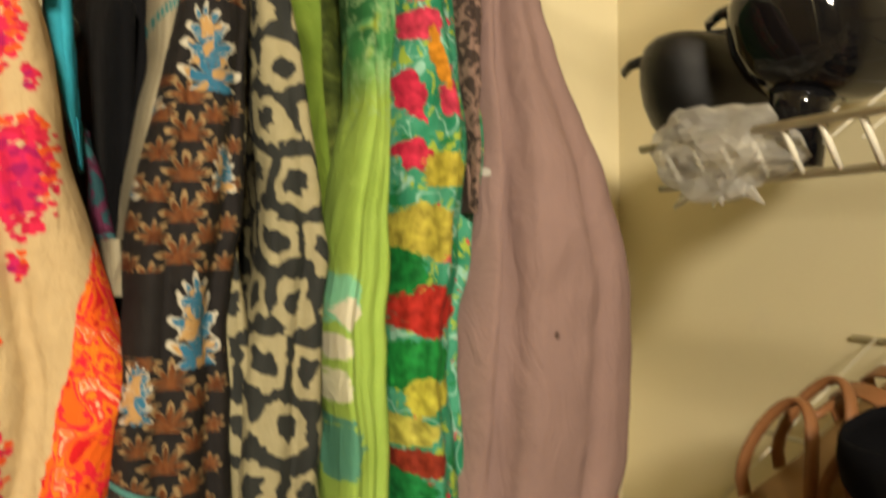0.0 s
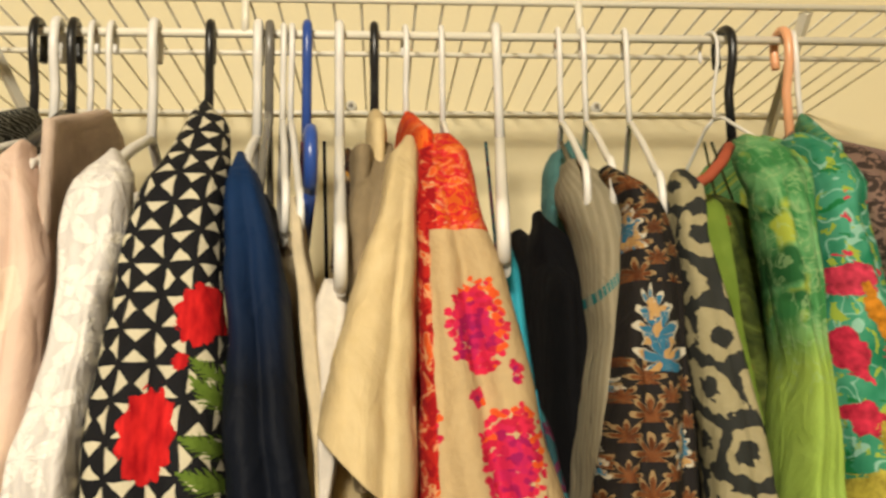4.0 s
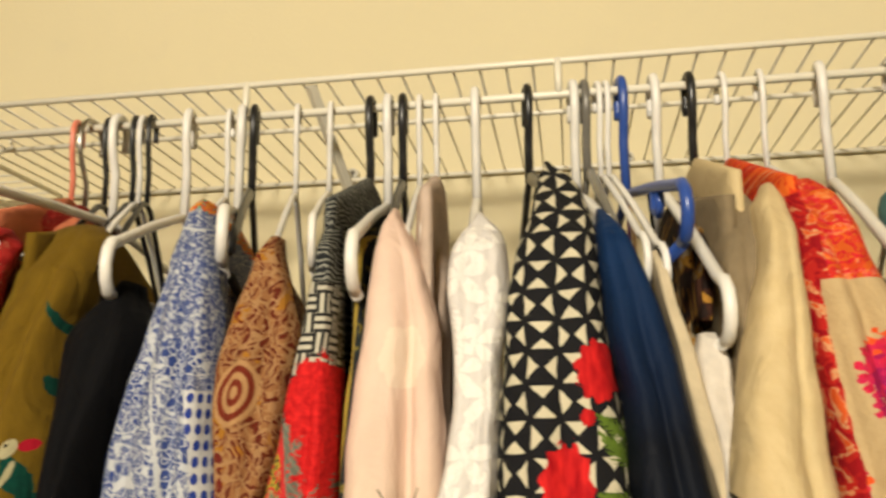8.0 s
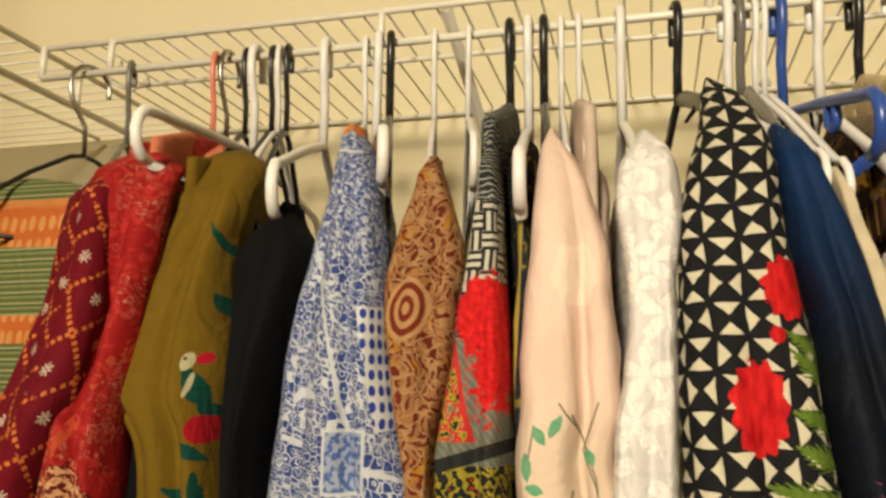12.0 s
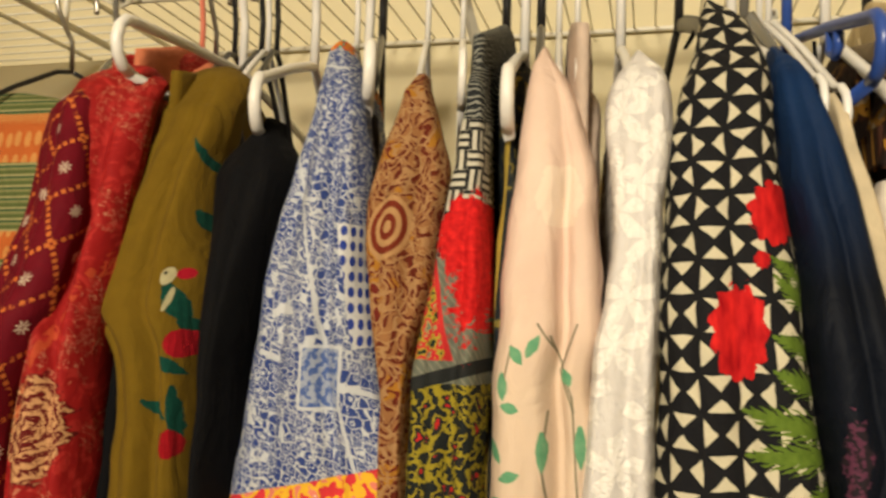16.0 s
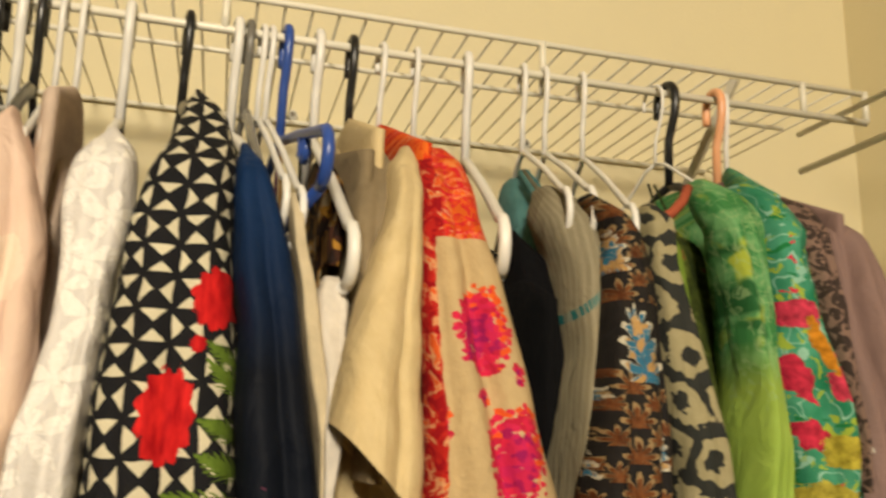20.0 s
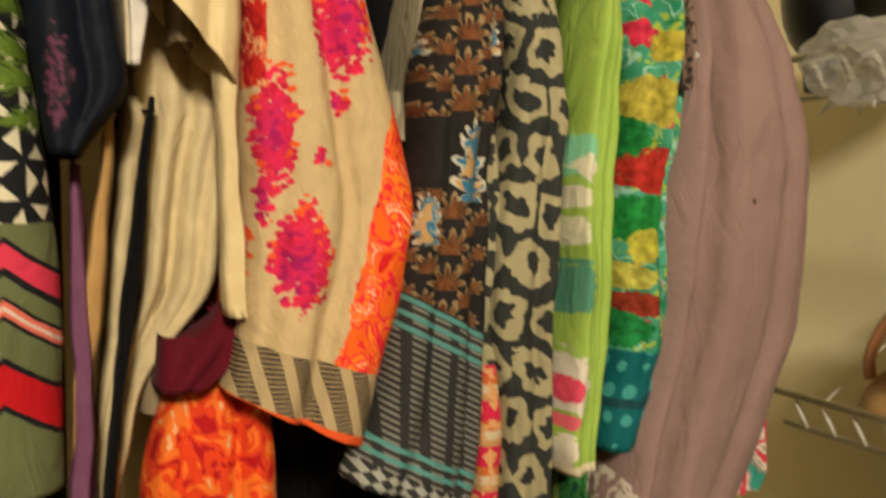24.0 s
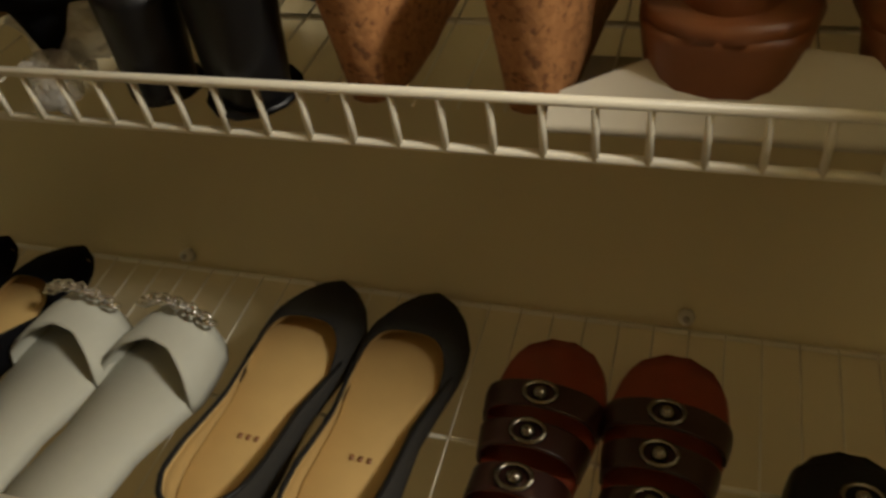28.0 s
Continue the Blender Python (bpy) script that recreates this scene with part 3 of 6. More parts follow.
def cloth_redprint(ox):
    k = Mat("red_leaf_print", 0.65, sheen=0.2, ox=ox)
    leaf = k.step(k.noise(48, detail=2, warp=2.5), 0.5, 0.62)
    c = k.mix(leaf, (0.28, 0.011, 0.011), (0.40, 0.026, 0.022))
    speck = k.mul(k.lt(k.ab(k.sub(k.noise(95, detail=2, warp=1.5), 0.5)), 0.012), k.gt(k.noise(22), 0.5))
    c = k.mix(k.mul(speck, 0.8), c, (0.50, 0.24, 0.14))
    m1, r = k.flower(-0.425, 1.272, 0.020, 0.034, 0, 0.5, 160)
    gold = k.gt(k.add(k.m("SINE", k.mul(r, 30.0)), k.mul(k.sub(k.noise(180), 0.5), 2.0)), 0.1)
    c = k.mix(m1, c, k.mix(gold, (0.12, 0.01, 0.01), (0.55, 0.30, 0.14)))
    x, z = k.xz()
    edge = k.lt(k.ab(k.sub(x, k.add(-0.400, k.mul(k.sub(z, 1.4), 0.32)))), 0.0028)
    c = k.mix(k.mul(edge, k.mul(0.6, k.gt(k.noise(120, detail=2), 0.5))), c, (0.50, 0.09, 0.03))
    return k.done(c)


def cloth_olive(ox):
    k = Mat("olive_wool", 0.9, sheen=0.4, ox=ox)
    c = k.mix(k.noise(70, detail=5), (0.120, 0.069, 0.006), (0.178, 0.110, 0.010))
    # an embroidered spray with a bud, and a parrot on a rose below it
    green = k.mix(k.noise(300), (0.004, 0.030, 0.024), (0.008, 0.075, 0.050))
    for x0, z0, x1, z1, wide in ((-0.3740, 1.474, -0.3630, 1.449, 0.0022), (-0.3630, 1.449, -0.3540, 1.410, 0.0022), (-0.3540, 1.412, -0.3470, 1.388, 0.0040), (-0.3640, 1.420, -0.3540, 1.403, 0.0036),
                                 (-0.3630, 1.366, -0.3470, 1.340, 0.0052), (-0.3520, 1.347, -0.3310, 1.318, 0.0040), (-0.3580, 1.318, -0.3440, 1.308, 0.0040), (-0.3470, 1.300, -0.3420, 1.262, 0.0030), (-0.3640, 1.290, -0.3480, 1.280, 0.0034)):
        c = k.mix(k.line(x0, z0, x1, z1, wide, 0.003), c, green)
    for x, z, ru, rv, col in ((-0.3590, 1.438, 0.0030, 0.0105, (0.48, 0.012, 0.03)), (-0.3566, 1.3740, 0.0038, 0.0042, (0.48, 0.012, 0.03)), (-0.3640, 1.3715, 0.0036, 0.0062, (0.52, 0.47, 0.28)),
                              (-0.3473, 1.3275, 0.0068, 0.0092, (0.42, 0.010, 0.02)), (-0.3590, 1.3560, 0.0016, 0.0085, (0.50, 0.45, 0.26)), (-0.3460, 1.2640, 0.0055, 0.0090, (0.34, 0.008, 0.014)), (-0.3655, 1.3735, 0.0009, 0.0013, (0.01, 0.01, 0.01))):
        mask, _ = k.flower(x, z, ru, rv, 0, 0.3, 300)
        c = k.mix(mask, c, k.mix(k.noise(260), tuple(0.6 * q for q in col), col))
    return k.done(c)


def cloth_bluetile(ox):
    k = Mat("blue_white_tile_print", 0.75, sheen=0.1, ox=ox)
    u0, v0 = k.uv()
    x, z = k.xz()
    blue, white = (0.020, 0.042, 0.19), (0.50, 0.52, 0.55)
    wob = k.mul(k.sub(k.noise(60, detail=2), 0.5), 0.010)
    u, v = k.add(u0, wob), k.add(v0, k.add(k.mul(wob, 0.7), k.mul(u0, 0.25)))
    # interlaced white star lattice over blue, with small white stars in its cells, finer towards the shoulder
    net = k.lt(k.vor(165, k.vec(u, v), "DISTANCE_TO_EDGE", rnd=0.6), 0.055)
    mesh = k.lt(k.vor(380, k.vec(u, k.mul(v, 1.05)), "DISTANCE_TO_EDGE", rnd=0.5), 0.065)
    star = k.lt(k.ab(k.sub(k.vor(165, k.vec(u, v), rnd=0.6), 0.27)), 0.042)
    patch = k.gt(k.noise(34, k.vec(u0, v0), 1), 0.52)
    f = k.mx(net, k.mx(k.mul(mesh, patch), k.mul(star, k.sub(1.0, patch))))
    fine = k.gt(k.noise(330, k.vec(u, v), 2, warp=1.0), 0.53)
    f = k.mix(k.mul(k.gt(z, k.add(1.435, k.mul(wob, 3.0))), 0.8), f, fine)
    c = k.mix(f, k.mix(k.noise(60), blue, (0.045, 0.075, 0.23)), white)
    seam = k.lt(k.ab(k.sub(k.fr(k.mul(v, 9.5)), 0.5)), 0.016)
    c = k.mix(k.mul(seam, k.gt(k.noise(20, detail=1), 0.5)), c, white)
    col = k.lt(k.ab(k.sub(x, k.add(-0.262, k.mul(k.sub(z, 1.4), -0.35)))), 0.0012)
    c = k.mix(col, c, white)
    # a block of bold dots and a framed square
    du, dv = k.ab(k.sub(k.fr(k.mul(u0, 140)), 0.5)), k.ab(k.sub(k.fr(k.mul(v0, 104)), 0.5))
    dot = k.lt(k.m("SQRT", k.add(k.mul(du, du), k.mul(dv, dv))), 0.34)
    slant = k.add(x, k.mul(k.sub(z, 1.4), 0.28))
    where = k.mul(k.mul(k.gt(slant, -0.240), k.gt(z, k.add(1.330, k.mul(k.add(x, 0.215), 0.2)))), k.lt(z, 1.406))
    c = k.mix(where, c, k.mix(dot, (0.56, 0.57, 0.58), (0.025, 0.05, 0.28)))
    box_m = k.mul(k.lt(k.ab(k.sub(x, -0.238)), 0.013), k.lt(k.ab(k.sub(z, 1.312)), 0.019))
    inner = k.mul(k.lt(k.ab(k.sub(x, -0.238)), 0.011), k.lt(k.ab(k.sub(z, 1.312)), 0.017))
    lace = k.mix(k.gt(k.noise(240, detail=2), 0.5), (0.07, 0.12, 0.32), (0.30, 0.34, 0.44))
    c = k.mix(box_m, c, k.mix(inner, white, lace))
    hem = k.lt(z, k.add(1.253, k.mul(k.add(x, 0.24), 0.25)))
    c = k.mix(hem, c, k.ramp(k.noise(120, detail=1), [(0.0, (0.6, 0.04, 0.05)), (0.45, (0.75, 0.42, 0.03)), (0.6, (0.7, 0.2, 0.15)), (0.75, (0.7, 0.6, 0.5))], "CONSTANT"))
    top = k.gt(z, k.add(1.549, k.mul(k.sub(k.noise(70), 0.5), 0.02)))
    c = k.mix(top, c, k.ramp(k.noise(160, detail=1), [(0.0, (0.7, 0.25, 0.02)), (0.5, (0.6, 0.06, 0.03)), (0.6, (0.1, 0.4, 0.25))], "CONSTANT"))
    return k.done(c)


def cloth_paisley(ox):
    k = Mat("brown_paisley", 0.75, sheen=0.1, ox=ox)
    warp = k.n("ShaderNodeVectorMath", operation="ADD")
    k.put(warp.inputs[0], k.uvn.outputs[0])
    sc = k.n("ShaderNodeVectorMath", operation="SCALE")
    k.put(sc.inputs[0], k.noise(45, detail=2, col=True))
    sc.inputs["Scale"].default_value = 0.03
    k.put(warp.inputs[1], sc.outputs[0])
    w = warp.outputs[0]
    ring = k.vor(38, w)
    band = k.m("SINE", k.mul(ring, 34))
    c = k.mix(k.gt(band, 0.15), (0.27, 0.125, 0.048), (0.11, 0.018, 0.009))
    c = k.mix(k.gt(k.noise(36, detail=2), 0.57), c, k.mix(k.gt(band, 0.3), (0.34, 0.15, 0.02), (0.13, 0.018, 0.012)))
    c = k.mix(k.lt(k.vor(120, w, "DISTANCE_TO_EDGE"), 0.07), c, (0.34, 0.19, 0.085))
    m1, r = k.flower(-0.209, 1.404, 0.013, 0.021, 0, 0.05)
    c = k.mix(m1, c, k.mix(k.gt(k.m("SINE", k.mul(r, 15)), 0), (0.16, 0.025, 0.012), (0.40, 0.23, 0.10)))
    return k.done(c)


def cloth_patchwork(ox):
    k = Mat("patchwork_print", 0.7, sheen=0.15, ox=ox)
    u, v = k.uv()
    x, z = k.xz()
    # dark shoulder with fine pale strokes
    c = k.mix(k.gt(k.m("SINE", k.mul(k.add(v, k.mul(k.noise(40), 0.02)), 1500)), 0.55), (0.02, 0.022, 0.024), (0.28, 0.28, 0.24))
    # key fret
    s = 1 / 0.0135
    a, b = k.fr(k.mul(u, s)), k.fr(k.mul(v, s))
    odd = k.gt(k.fr(k.mul(k.add(k.fl(k.mul(u, s)), k.fl(k.mul(v, s))), 0.5)), 0.25)
    fret = k.add(k.mul(odd, k.gt(k.fr(k.mul(a, 2.5)), 0.45)), k.mul(k.sub(1.0, odd), k.gt(k.fr(k.mul(b, 2.5)), 0.45)))
    c = k.mix(k.lt(z, 1.477), c, k.mix(fret, (0.02, 0.02, 0.02), (0.50, 0.47, 0.38)))
    # sage field with floral blocks
    sage = k.mix(k.gt(k.m("SINE", k.mul(k.add(u, v), 1100)), 0.6), (0.13, 0.14, 0.11), (0.2, 0.2, 0.15))
    posy = k.ramp(k.noise(130, detail=2), [(0.0, (0.02, 0.03, 0.02)), (0.42, (0.35, 0.27, 0.03)), (0.5, (0.5, 0.025, 0.03)), (0.6, (0.3, 0.25, 0.1)), (0.66, (0.12, 0.14, 0.1))], "CONSTANT")
    block = k.mul(k.lt(k.add(x, k.mul(k.sub(z, 1.33), 0.28)), -0.163), k.gt(z, 1.325))
    low = k.ramp(k.noise(110, detail=2), [(0.0, (0.015, 0.018, 0.018)), (0.47, (0.30, 0.24, 0.02)), (0.56, (0.02, 0.02, 0.02)), (0.66, (0.5, 0.02, 0.02))], "CONSTANT")
    field = k.mix(block, sage, posy)
    field = k.mix(k.lt(z, 1.312), field, low)
    field = k.mix(k.lt(k.ab(k.sub(z, k.add(1.318, k.mul(k.add(x, 0.16), 0.3)))), 0.004), field, (0.02, 0.022, 0.022))
    field = k.mix(k.mul(k.gt(z, 1.325), k.lt(k.ab(k.sub(k.add(x, k.mul(k.sub(z, 1.33), 0.28)), -0.163)), 0.0016)), field, (0.5, 0.03, 0.03))
    c = k.mix(k.lt(z, 1.385), c, field)
    red, r = k.flower(-0.158, 1.400, 0.020, 0.026, 9, 1.0, 140)
    red2, _ = k.flower(-0.152, 1.366, 0.012, 0.026, 7, 2.4, 200)
    side, _ = k.flower(-0.141, 1.49, 0.006, 0.03, 0, 0.8, 120)
    c = k.mix(k.mx(red, k.mx(red2, side)), c, k.mix(k.step(k.noise(220, detail=3), 0.3, 0.7), (0.36, 0.005, 0.008), (0.72, 0.022, 0.02)))
    return k.done(c)


def cloth_peach(ox):
    k = Mat("peach_muslin", 0.8, sheen=0.2, ox=ox)
    c = k.mix(k.noise(24, detail=4), (0.70, 0.50, 0.40), (0.80, 0.62, 0.52))
    pale, _ = k.flower(-0.105, 1.425, 0.013, 0.02, 6, 0.5, 60)
    c = k.mix(k.mul(pale, 0.5), c, (0.84, 0.72, 0.58))
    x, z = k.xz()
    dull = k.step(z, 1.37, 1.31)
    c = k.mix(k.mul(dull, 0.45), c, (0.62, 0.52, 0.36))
    for x0, z0, x1, z1 in ((-0.0913, 1.348, -0.1007, 1.322), (-0.1007, 1.322, -0.0925, 1.300), (-0.1054, 1.341, -0.0934, 1.307), (-0.0934, 1.307, -0.0891, 1.255), (-0.1091, 1.2752, -0.1047, 1.2526),
                           (-0.1123, 1.3474, -0.1036, 1.3348), (-0.1079, 1.2783, -0.106, 1.300), (-0.1305, 1.3116, -0.126, 1.335)):
        c = k.mix(k.mul(k.line(x0, z0, x1, z1, 0.0006), 0.8), c, (0.12, 0.12, 0.07))
    green = k.mix(k.noise(160), (0.03, 0.26, 0.13), (0.24, 0.42, 0.25))
    for x0, z0, x1, z1 in ((-0.1170, 1.330, -0.1110, 1.341), (-0.1260, 1.334, -0.1200, 1.325), (-0.1310, 1.319, -0.1300, 1.305), (-0.1300, 1.302, -0.1210, 1.300), (-0.1380, 1.283, -0.1300, 1.272),
                           (-0.1085, 1.288, -0.1075, 1.268), (-0.1290, 1.264, -0.1190, 1.267), (-0.0890, 1.292, -0.0875, 1.270), (-0.1340, 1.252, -0.1240, 1.250), (-0.0985, 1.322, -0.0945, 1.314)):
        c = k.mix(k.line(x0, z0, x1, z1, 0.0030, 0.002), c, green)
    return k.done(c)


def cloth_lace(ox):
    k = Mat("white_satin_lace", 0.5, sheen=0.3, spec=0.4, ox=ox)
    u, v = k.uv()
    cu, cv, tint, dist = k.dabs(30)
    x, z = k.xz()
    posy = k.rose(k.sub(x, cu), k.sub(z, cv), 0.020, 2.5)
    posy = k.lt(k.add(posy, k.mul(k.sub(k.noise(160, detail=3), 0.5), 1.2)), 0.9)
    c = k.mix(k.noise(40, detail=4), (0.62, 0.59, 0.57), (0.74, 0.71, 0.69))
    glint = k.mul(posy, k.noise(400, detail=2))
    return k.done(k.mix(posy, c, (0.88, 0.85, 0.81)), bump=glint, strength=0.9, rough=k.mix(posy, (0.55, 0.55, 0.55), (0.3, 0.3, 0.3)))


STEM = ((0.0267, 1.3856), (0.0349, 1.354), (0.0345, 1.3153), (0.0414, 1.2865), (0.0455, 1.266))
LEAVES = ((0.0275, 1.374, 0.010, 1.388, 0.0045), (0.0345, 1.356, 0.0115, 1.377, 0.0062), (0.0345, 1.335, 0.0095, 1.345, 0.0058), (0.0345, 1.316, 0.0095, 1.327, 0.0064),
          (0.0385, 1.295, -0.0055, 1.307, 0.0078), (0.0420, 1.285, -0.0040, 1.284, 0.0080), (0.0450, 1.270, 0.022, 1.262, 0.0060))


def cloth_triangles(ox):
    k = Mat("triangle_print", 0.75, sheen=0.1, ox=ox)
    u, v = k.uv()
    s = 1 / 0.0200
    a = k.mul(k.add(u, k.mul(k.sub(k.noise(30), 0.5), 0.006)), s)
    b = k.mul(k.add(v, k.mul(k.sub(k.noise(30, k.vec(v, u)), 0.5), 0.006)), s)
    fa, fb = k.sub(k.fr(a), 0.5), k.sub(k.fr(b), 0.5)
    odd = k.gt(k.fr(k.mul(k.add(k.fl(a), k.fl(b)), 0.5)), 0.25)
    d = k.add(k.sub(k.ab(fa), k.ab(fb)), k.mul(k.sub(k.noise(170, detail=2), 0.5), 0.10))
    ins = k.mul(k.lt(k.ab(fa), 0.45), k.lt(k.ab(fb), 0.45))
    tri = k.add(k.mul(odd, k.gt(d, 0.09)), k.mul(k.sub(1.0, odd), k.lt(d, -0.09)))
    c = k.mix(k.mul(tri, ins), INK, (0.60, 0.55, 0.40))
    x, z = k.xz()
    # chevron border low down
    zz = k.add(z, k.mul(k.ab(k.sub(k.fr(k.mul(k.add(x, 0.012), 14)), 0.5)), 0.055))
    zz = k.add(zz, k.mul(k.sub(k.noise(90), 0.5), 0.003))
    black, moss, rose = (0.012, 0.012, 0.014), (0.12, 0.135, 0.06), (0.58, 0.04, 0.08)
    bands = [(0.0, moss), (0.104, black), (0.13, rose), (0.25, black), (0.29, moss), (0.385, black), (0.405, (0.62, 0.14, 0.10)), (0.43, (0.60, 0.50, 0.42)), (0.45, (0.62, 0.14, 0.10)), (0.475, black), (0.50, moss), (0.67, black), (0.70, (0.46, 0.01, 0.015)), (0.90, black), (0.93, moss)]
    che = k.ramp(k.mul(k.sub(1.22, zz), 10.0), bands, "CONSTANT")
    c = k.mix(k.lt(z, k.add(1.2155, k.mul(k.sub(k.noise(40), 0.5), 0.004))), c, che)
    leaf = 0.0
    for a0, a1 in zip(STEM, STEM[1:]):
        leaf = k.mx(leaf, k.line(*a0, *a1, 0.0012))
    for x0, z0, x1, z1, wide in LEAVES:
        leaf = k.mx(leaf, k.line(x0, z0, x1, z1, wide, 0.004, 6.0))
    c = k.mix(leaf, c, k.mix(k.noise(240), (0.06, 0.11, 0.012), (0.16, 0.24, 0.035)))
    red = None
    for fx, fz, ru, rv in ((0.0135, 1.413, 0.0135, 0.0190), (-0.0075, 1.347, 0.0145, 0.0260), (0.0055, 1.386, 0.0045, 0.005)):
        m1, _ = k.flower(fx, fz, ru * 0.97, rv * 0.97, 11, 0.4, 150)
        red = m1 if red is None else k.mx(red, m1)
    c = k.mix(red, c, k.mix(k.step(k.noise(230, k.vec(x, k.mul(z, 0.25)), 3), 0.3, 0.7), (0.30, 0.004, 0.008), (0.70, 0.022, 0.02)))
    return k.done(c, bump=k.mx(red, leaf), strength=0.35)


def cloth_navy(ox):
    k = Mat("navy_satin", 0.6, sheen=0.05, spec=0.08, ox=ox)
    x, z = k.xz()
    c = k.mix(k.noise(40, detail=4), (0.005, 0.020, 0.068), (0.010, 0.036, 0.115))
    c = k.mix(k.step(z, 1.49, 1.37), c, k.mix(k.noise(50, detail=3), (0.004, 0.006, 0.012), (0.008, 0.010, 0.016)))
    m1, _ = k.flower(0.047, 1.285, 0.006, 0.022, 7, 1.4, 160)
    return k.done(k.mix(m1, c, k.mix(k.gt(k.noise(260), 0.5), (0.10, 0.03, 0.06), (0.02, 0.015, 0.02))))


def cloth_suzani(ox):
    k = Mat("suzani_linen", 0.8, sheen=0.15, ox=ox)
    x, z = k.xz()
    c = k.mix(k.noise(120, detail=4), (0.46, 0.33, 0.17), (0.56, 0.42, 0.23))
    thread = k.noise(210, k.vec(k.mul(x, 1.0), k.mul(z, 0.55)), 2)
    su, sv, tint, dist = k.dabs(330)
    for fx, fz, ru, rv in ((0.174, 1.404, 0.0185, 0.030), (0.189, 1.329, 0.0190, 0.031), (0.152, 1.268, 0.0120, 0.037), (0.166, 1.198, 0.018, 0.032), (0.141, 1.345, 0.008, 0.032), (0.135, 1.205, 0.006, 0.026),
                           (0.171, 1.362, 0.0045, 0.008), (0.187, 1.285, 0.0045, 0.008), (0.147, 1.232, 0.005, 0.02), (0.176, 1.252, 0.004, 0.007), (0.194, 1.378, 0.004, 0.009)):
        a, b = k.mul(k.sub(su, fx), 1 / ru), k.mul(k.sub(sv, fz), 1 / rv)
        r = k.m("SQRT", k.add(k.mul(a, a), k.mul(b, b)))
        m1 = k.mul(k.lt(k.add(r, k.mul(tint, 0.24)), 1.08), k.lt(dist, k.sub(1.15, k.mul(r, 0.5))))
        hue = k.add(k.mul(r, 0.48), k.add(k.mul(tint, 0.30), k.mul(k.add(a, b), 0.10)))
        col = k.ramp(hue, [(0.0, (0.30, 0.012, 0.10)), (0.14, (0.50, 0.018, 0.10)), (0.24, (0.34, 0.012, 0.09)), (0.32, (0.55, 0.020, 0.08)), (0.44, (0.62, 0.022, 0.07)), (0.52, (0.48, 0.016, 0.05)), (0.58, (0.70, 0.09, 0.02)), (0.66, (0.60, 0.03, 0.06)), (0.76, (0.72, 0.13, 0.02))], "CONSTANT")
        c = k.mix(m1, c, col)
    fire = k.ramp(k.noise(52, detail=2, warp=1.0), [(0.0, (0.55, 0.012, 0.015)), (0.36, (0.78, 0.12, 0.012)), (0.45, (0.74, 0.02, 0.04)), (0.51, (0.84, 0.20, 0.015)), (0.57, (0.76, 0.04, 0.03)), (0.62, (0.82, 0.42, 0.24)), (0.65, (0.80, 0.14, 0.02))], "CONSTANT")
    slant = k.add(0.1863, k.add(k.mul(k.sub(z, 1.1343), 0.22), k.mul(k.sub(k.noise(60), 0.5), 0.010)))
    orange = k.mul(k.gt(x, slant), k.lt(z, 1.312))
    strip = k.lt(x, k.add(0.1475, k.mul(k.sub(k.noise(50), 0.5), 0.006)))
    strip = k.mul(strip, k.gt(z, 1.29))
    redpart = k.mx(k.gt(z, 1.466), strip)
    red = k.ramp(k.noise(80, detail=2, warp=1.2), [(0.0, (0.30, 0.008, 0.012)), (0.46, (0.46, 0.02, 0.015)), (0.56, (0.62, 0.30, 0.14)), (0.62, (0.64, 0.10, 0.02))], "CONSTANT")
    c = k.mix(orange, c, fire)
    c = k.mix(redpart, c, k.mix(k.gt(x, 0.152), red, k.mix(0.5, red, fire)))
    # cuff: pale bars on black with an orange edge
    zz = k.add(z, k.mul(k.sub(x, 0.18), 0.30))
    bars = k.gt(k.m("SINE", k.mul(k.add(x, k.mul(z, 0.25)), 400)), 0.35)
    fine = k.gt(k.m("SINE", k.mul(z, 2400)), 0.1)
    cuff = k.mix(bars, k.mix(fine, (0.015, 0.012, 0.012), (0.30, 0.22, 0.12)), (0.40, 0.30, 0.16))
    c = k.mix(k.lt(zz, 1.140), c, cuff)
    c = k.mix(k.lt(k.add(z, k.mul(k.sub(x, 0.18), 0.40)), 1.1040), c, (0.66, 0.09, 0.02))
    return k.done(c, bump=thread)


def cloth_greystripe(ox):
    k = Mat("grey_green_cotton", 0.85, sheen=0.1, ox=ox)
    x, z = k.xz()
    u, v = k.uv()
    c = k.mix(k.gt(k.m("SINE", k.mul(u, 900)), 0.2), (0.235, 0.205, 0.135), (0.285, 0.25, 0.17))
    trim = k.lt(k.ab(k.sub(z, k.add(1.418, k.mul(k.sub(x, 0.25), 0.9)))), 0.0035)
    return k.done(k.mix(trim, c, k.mix(k.gt(k.m("SINE", k.mul(x, 3000)), 0), (0.02, 0.14, 0.14), (0.20, 0.22, 0.17))))


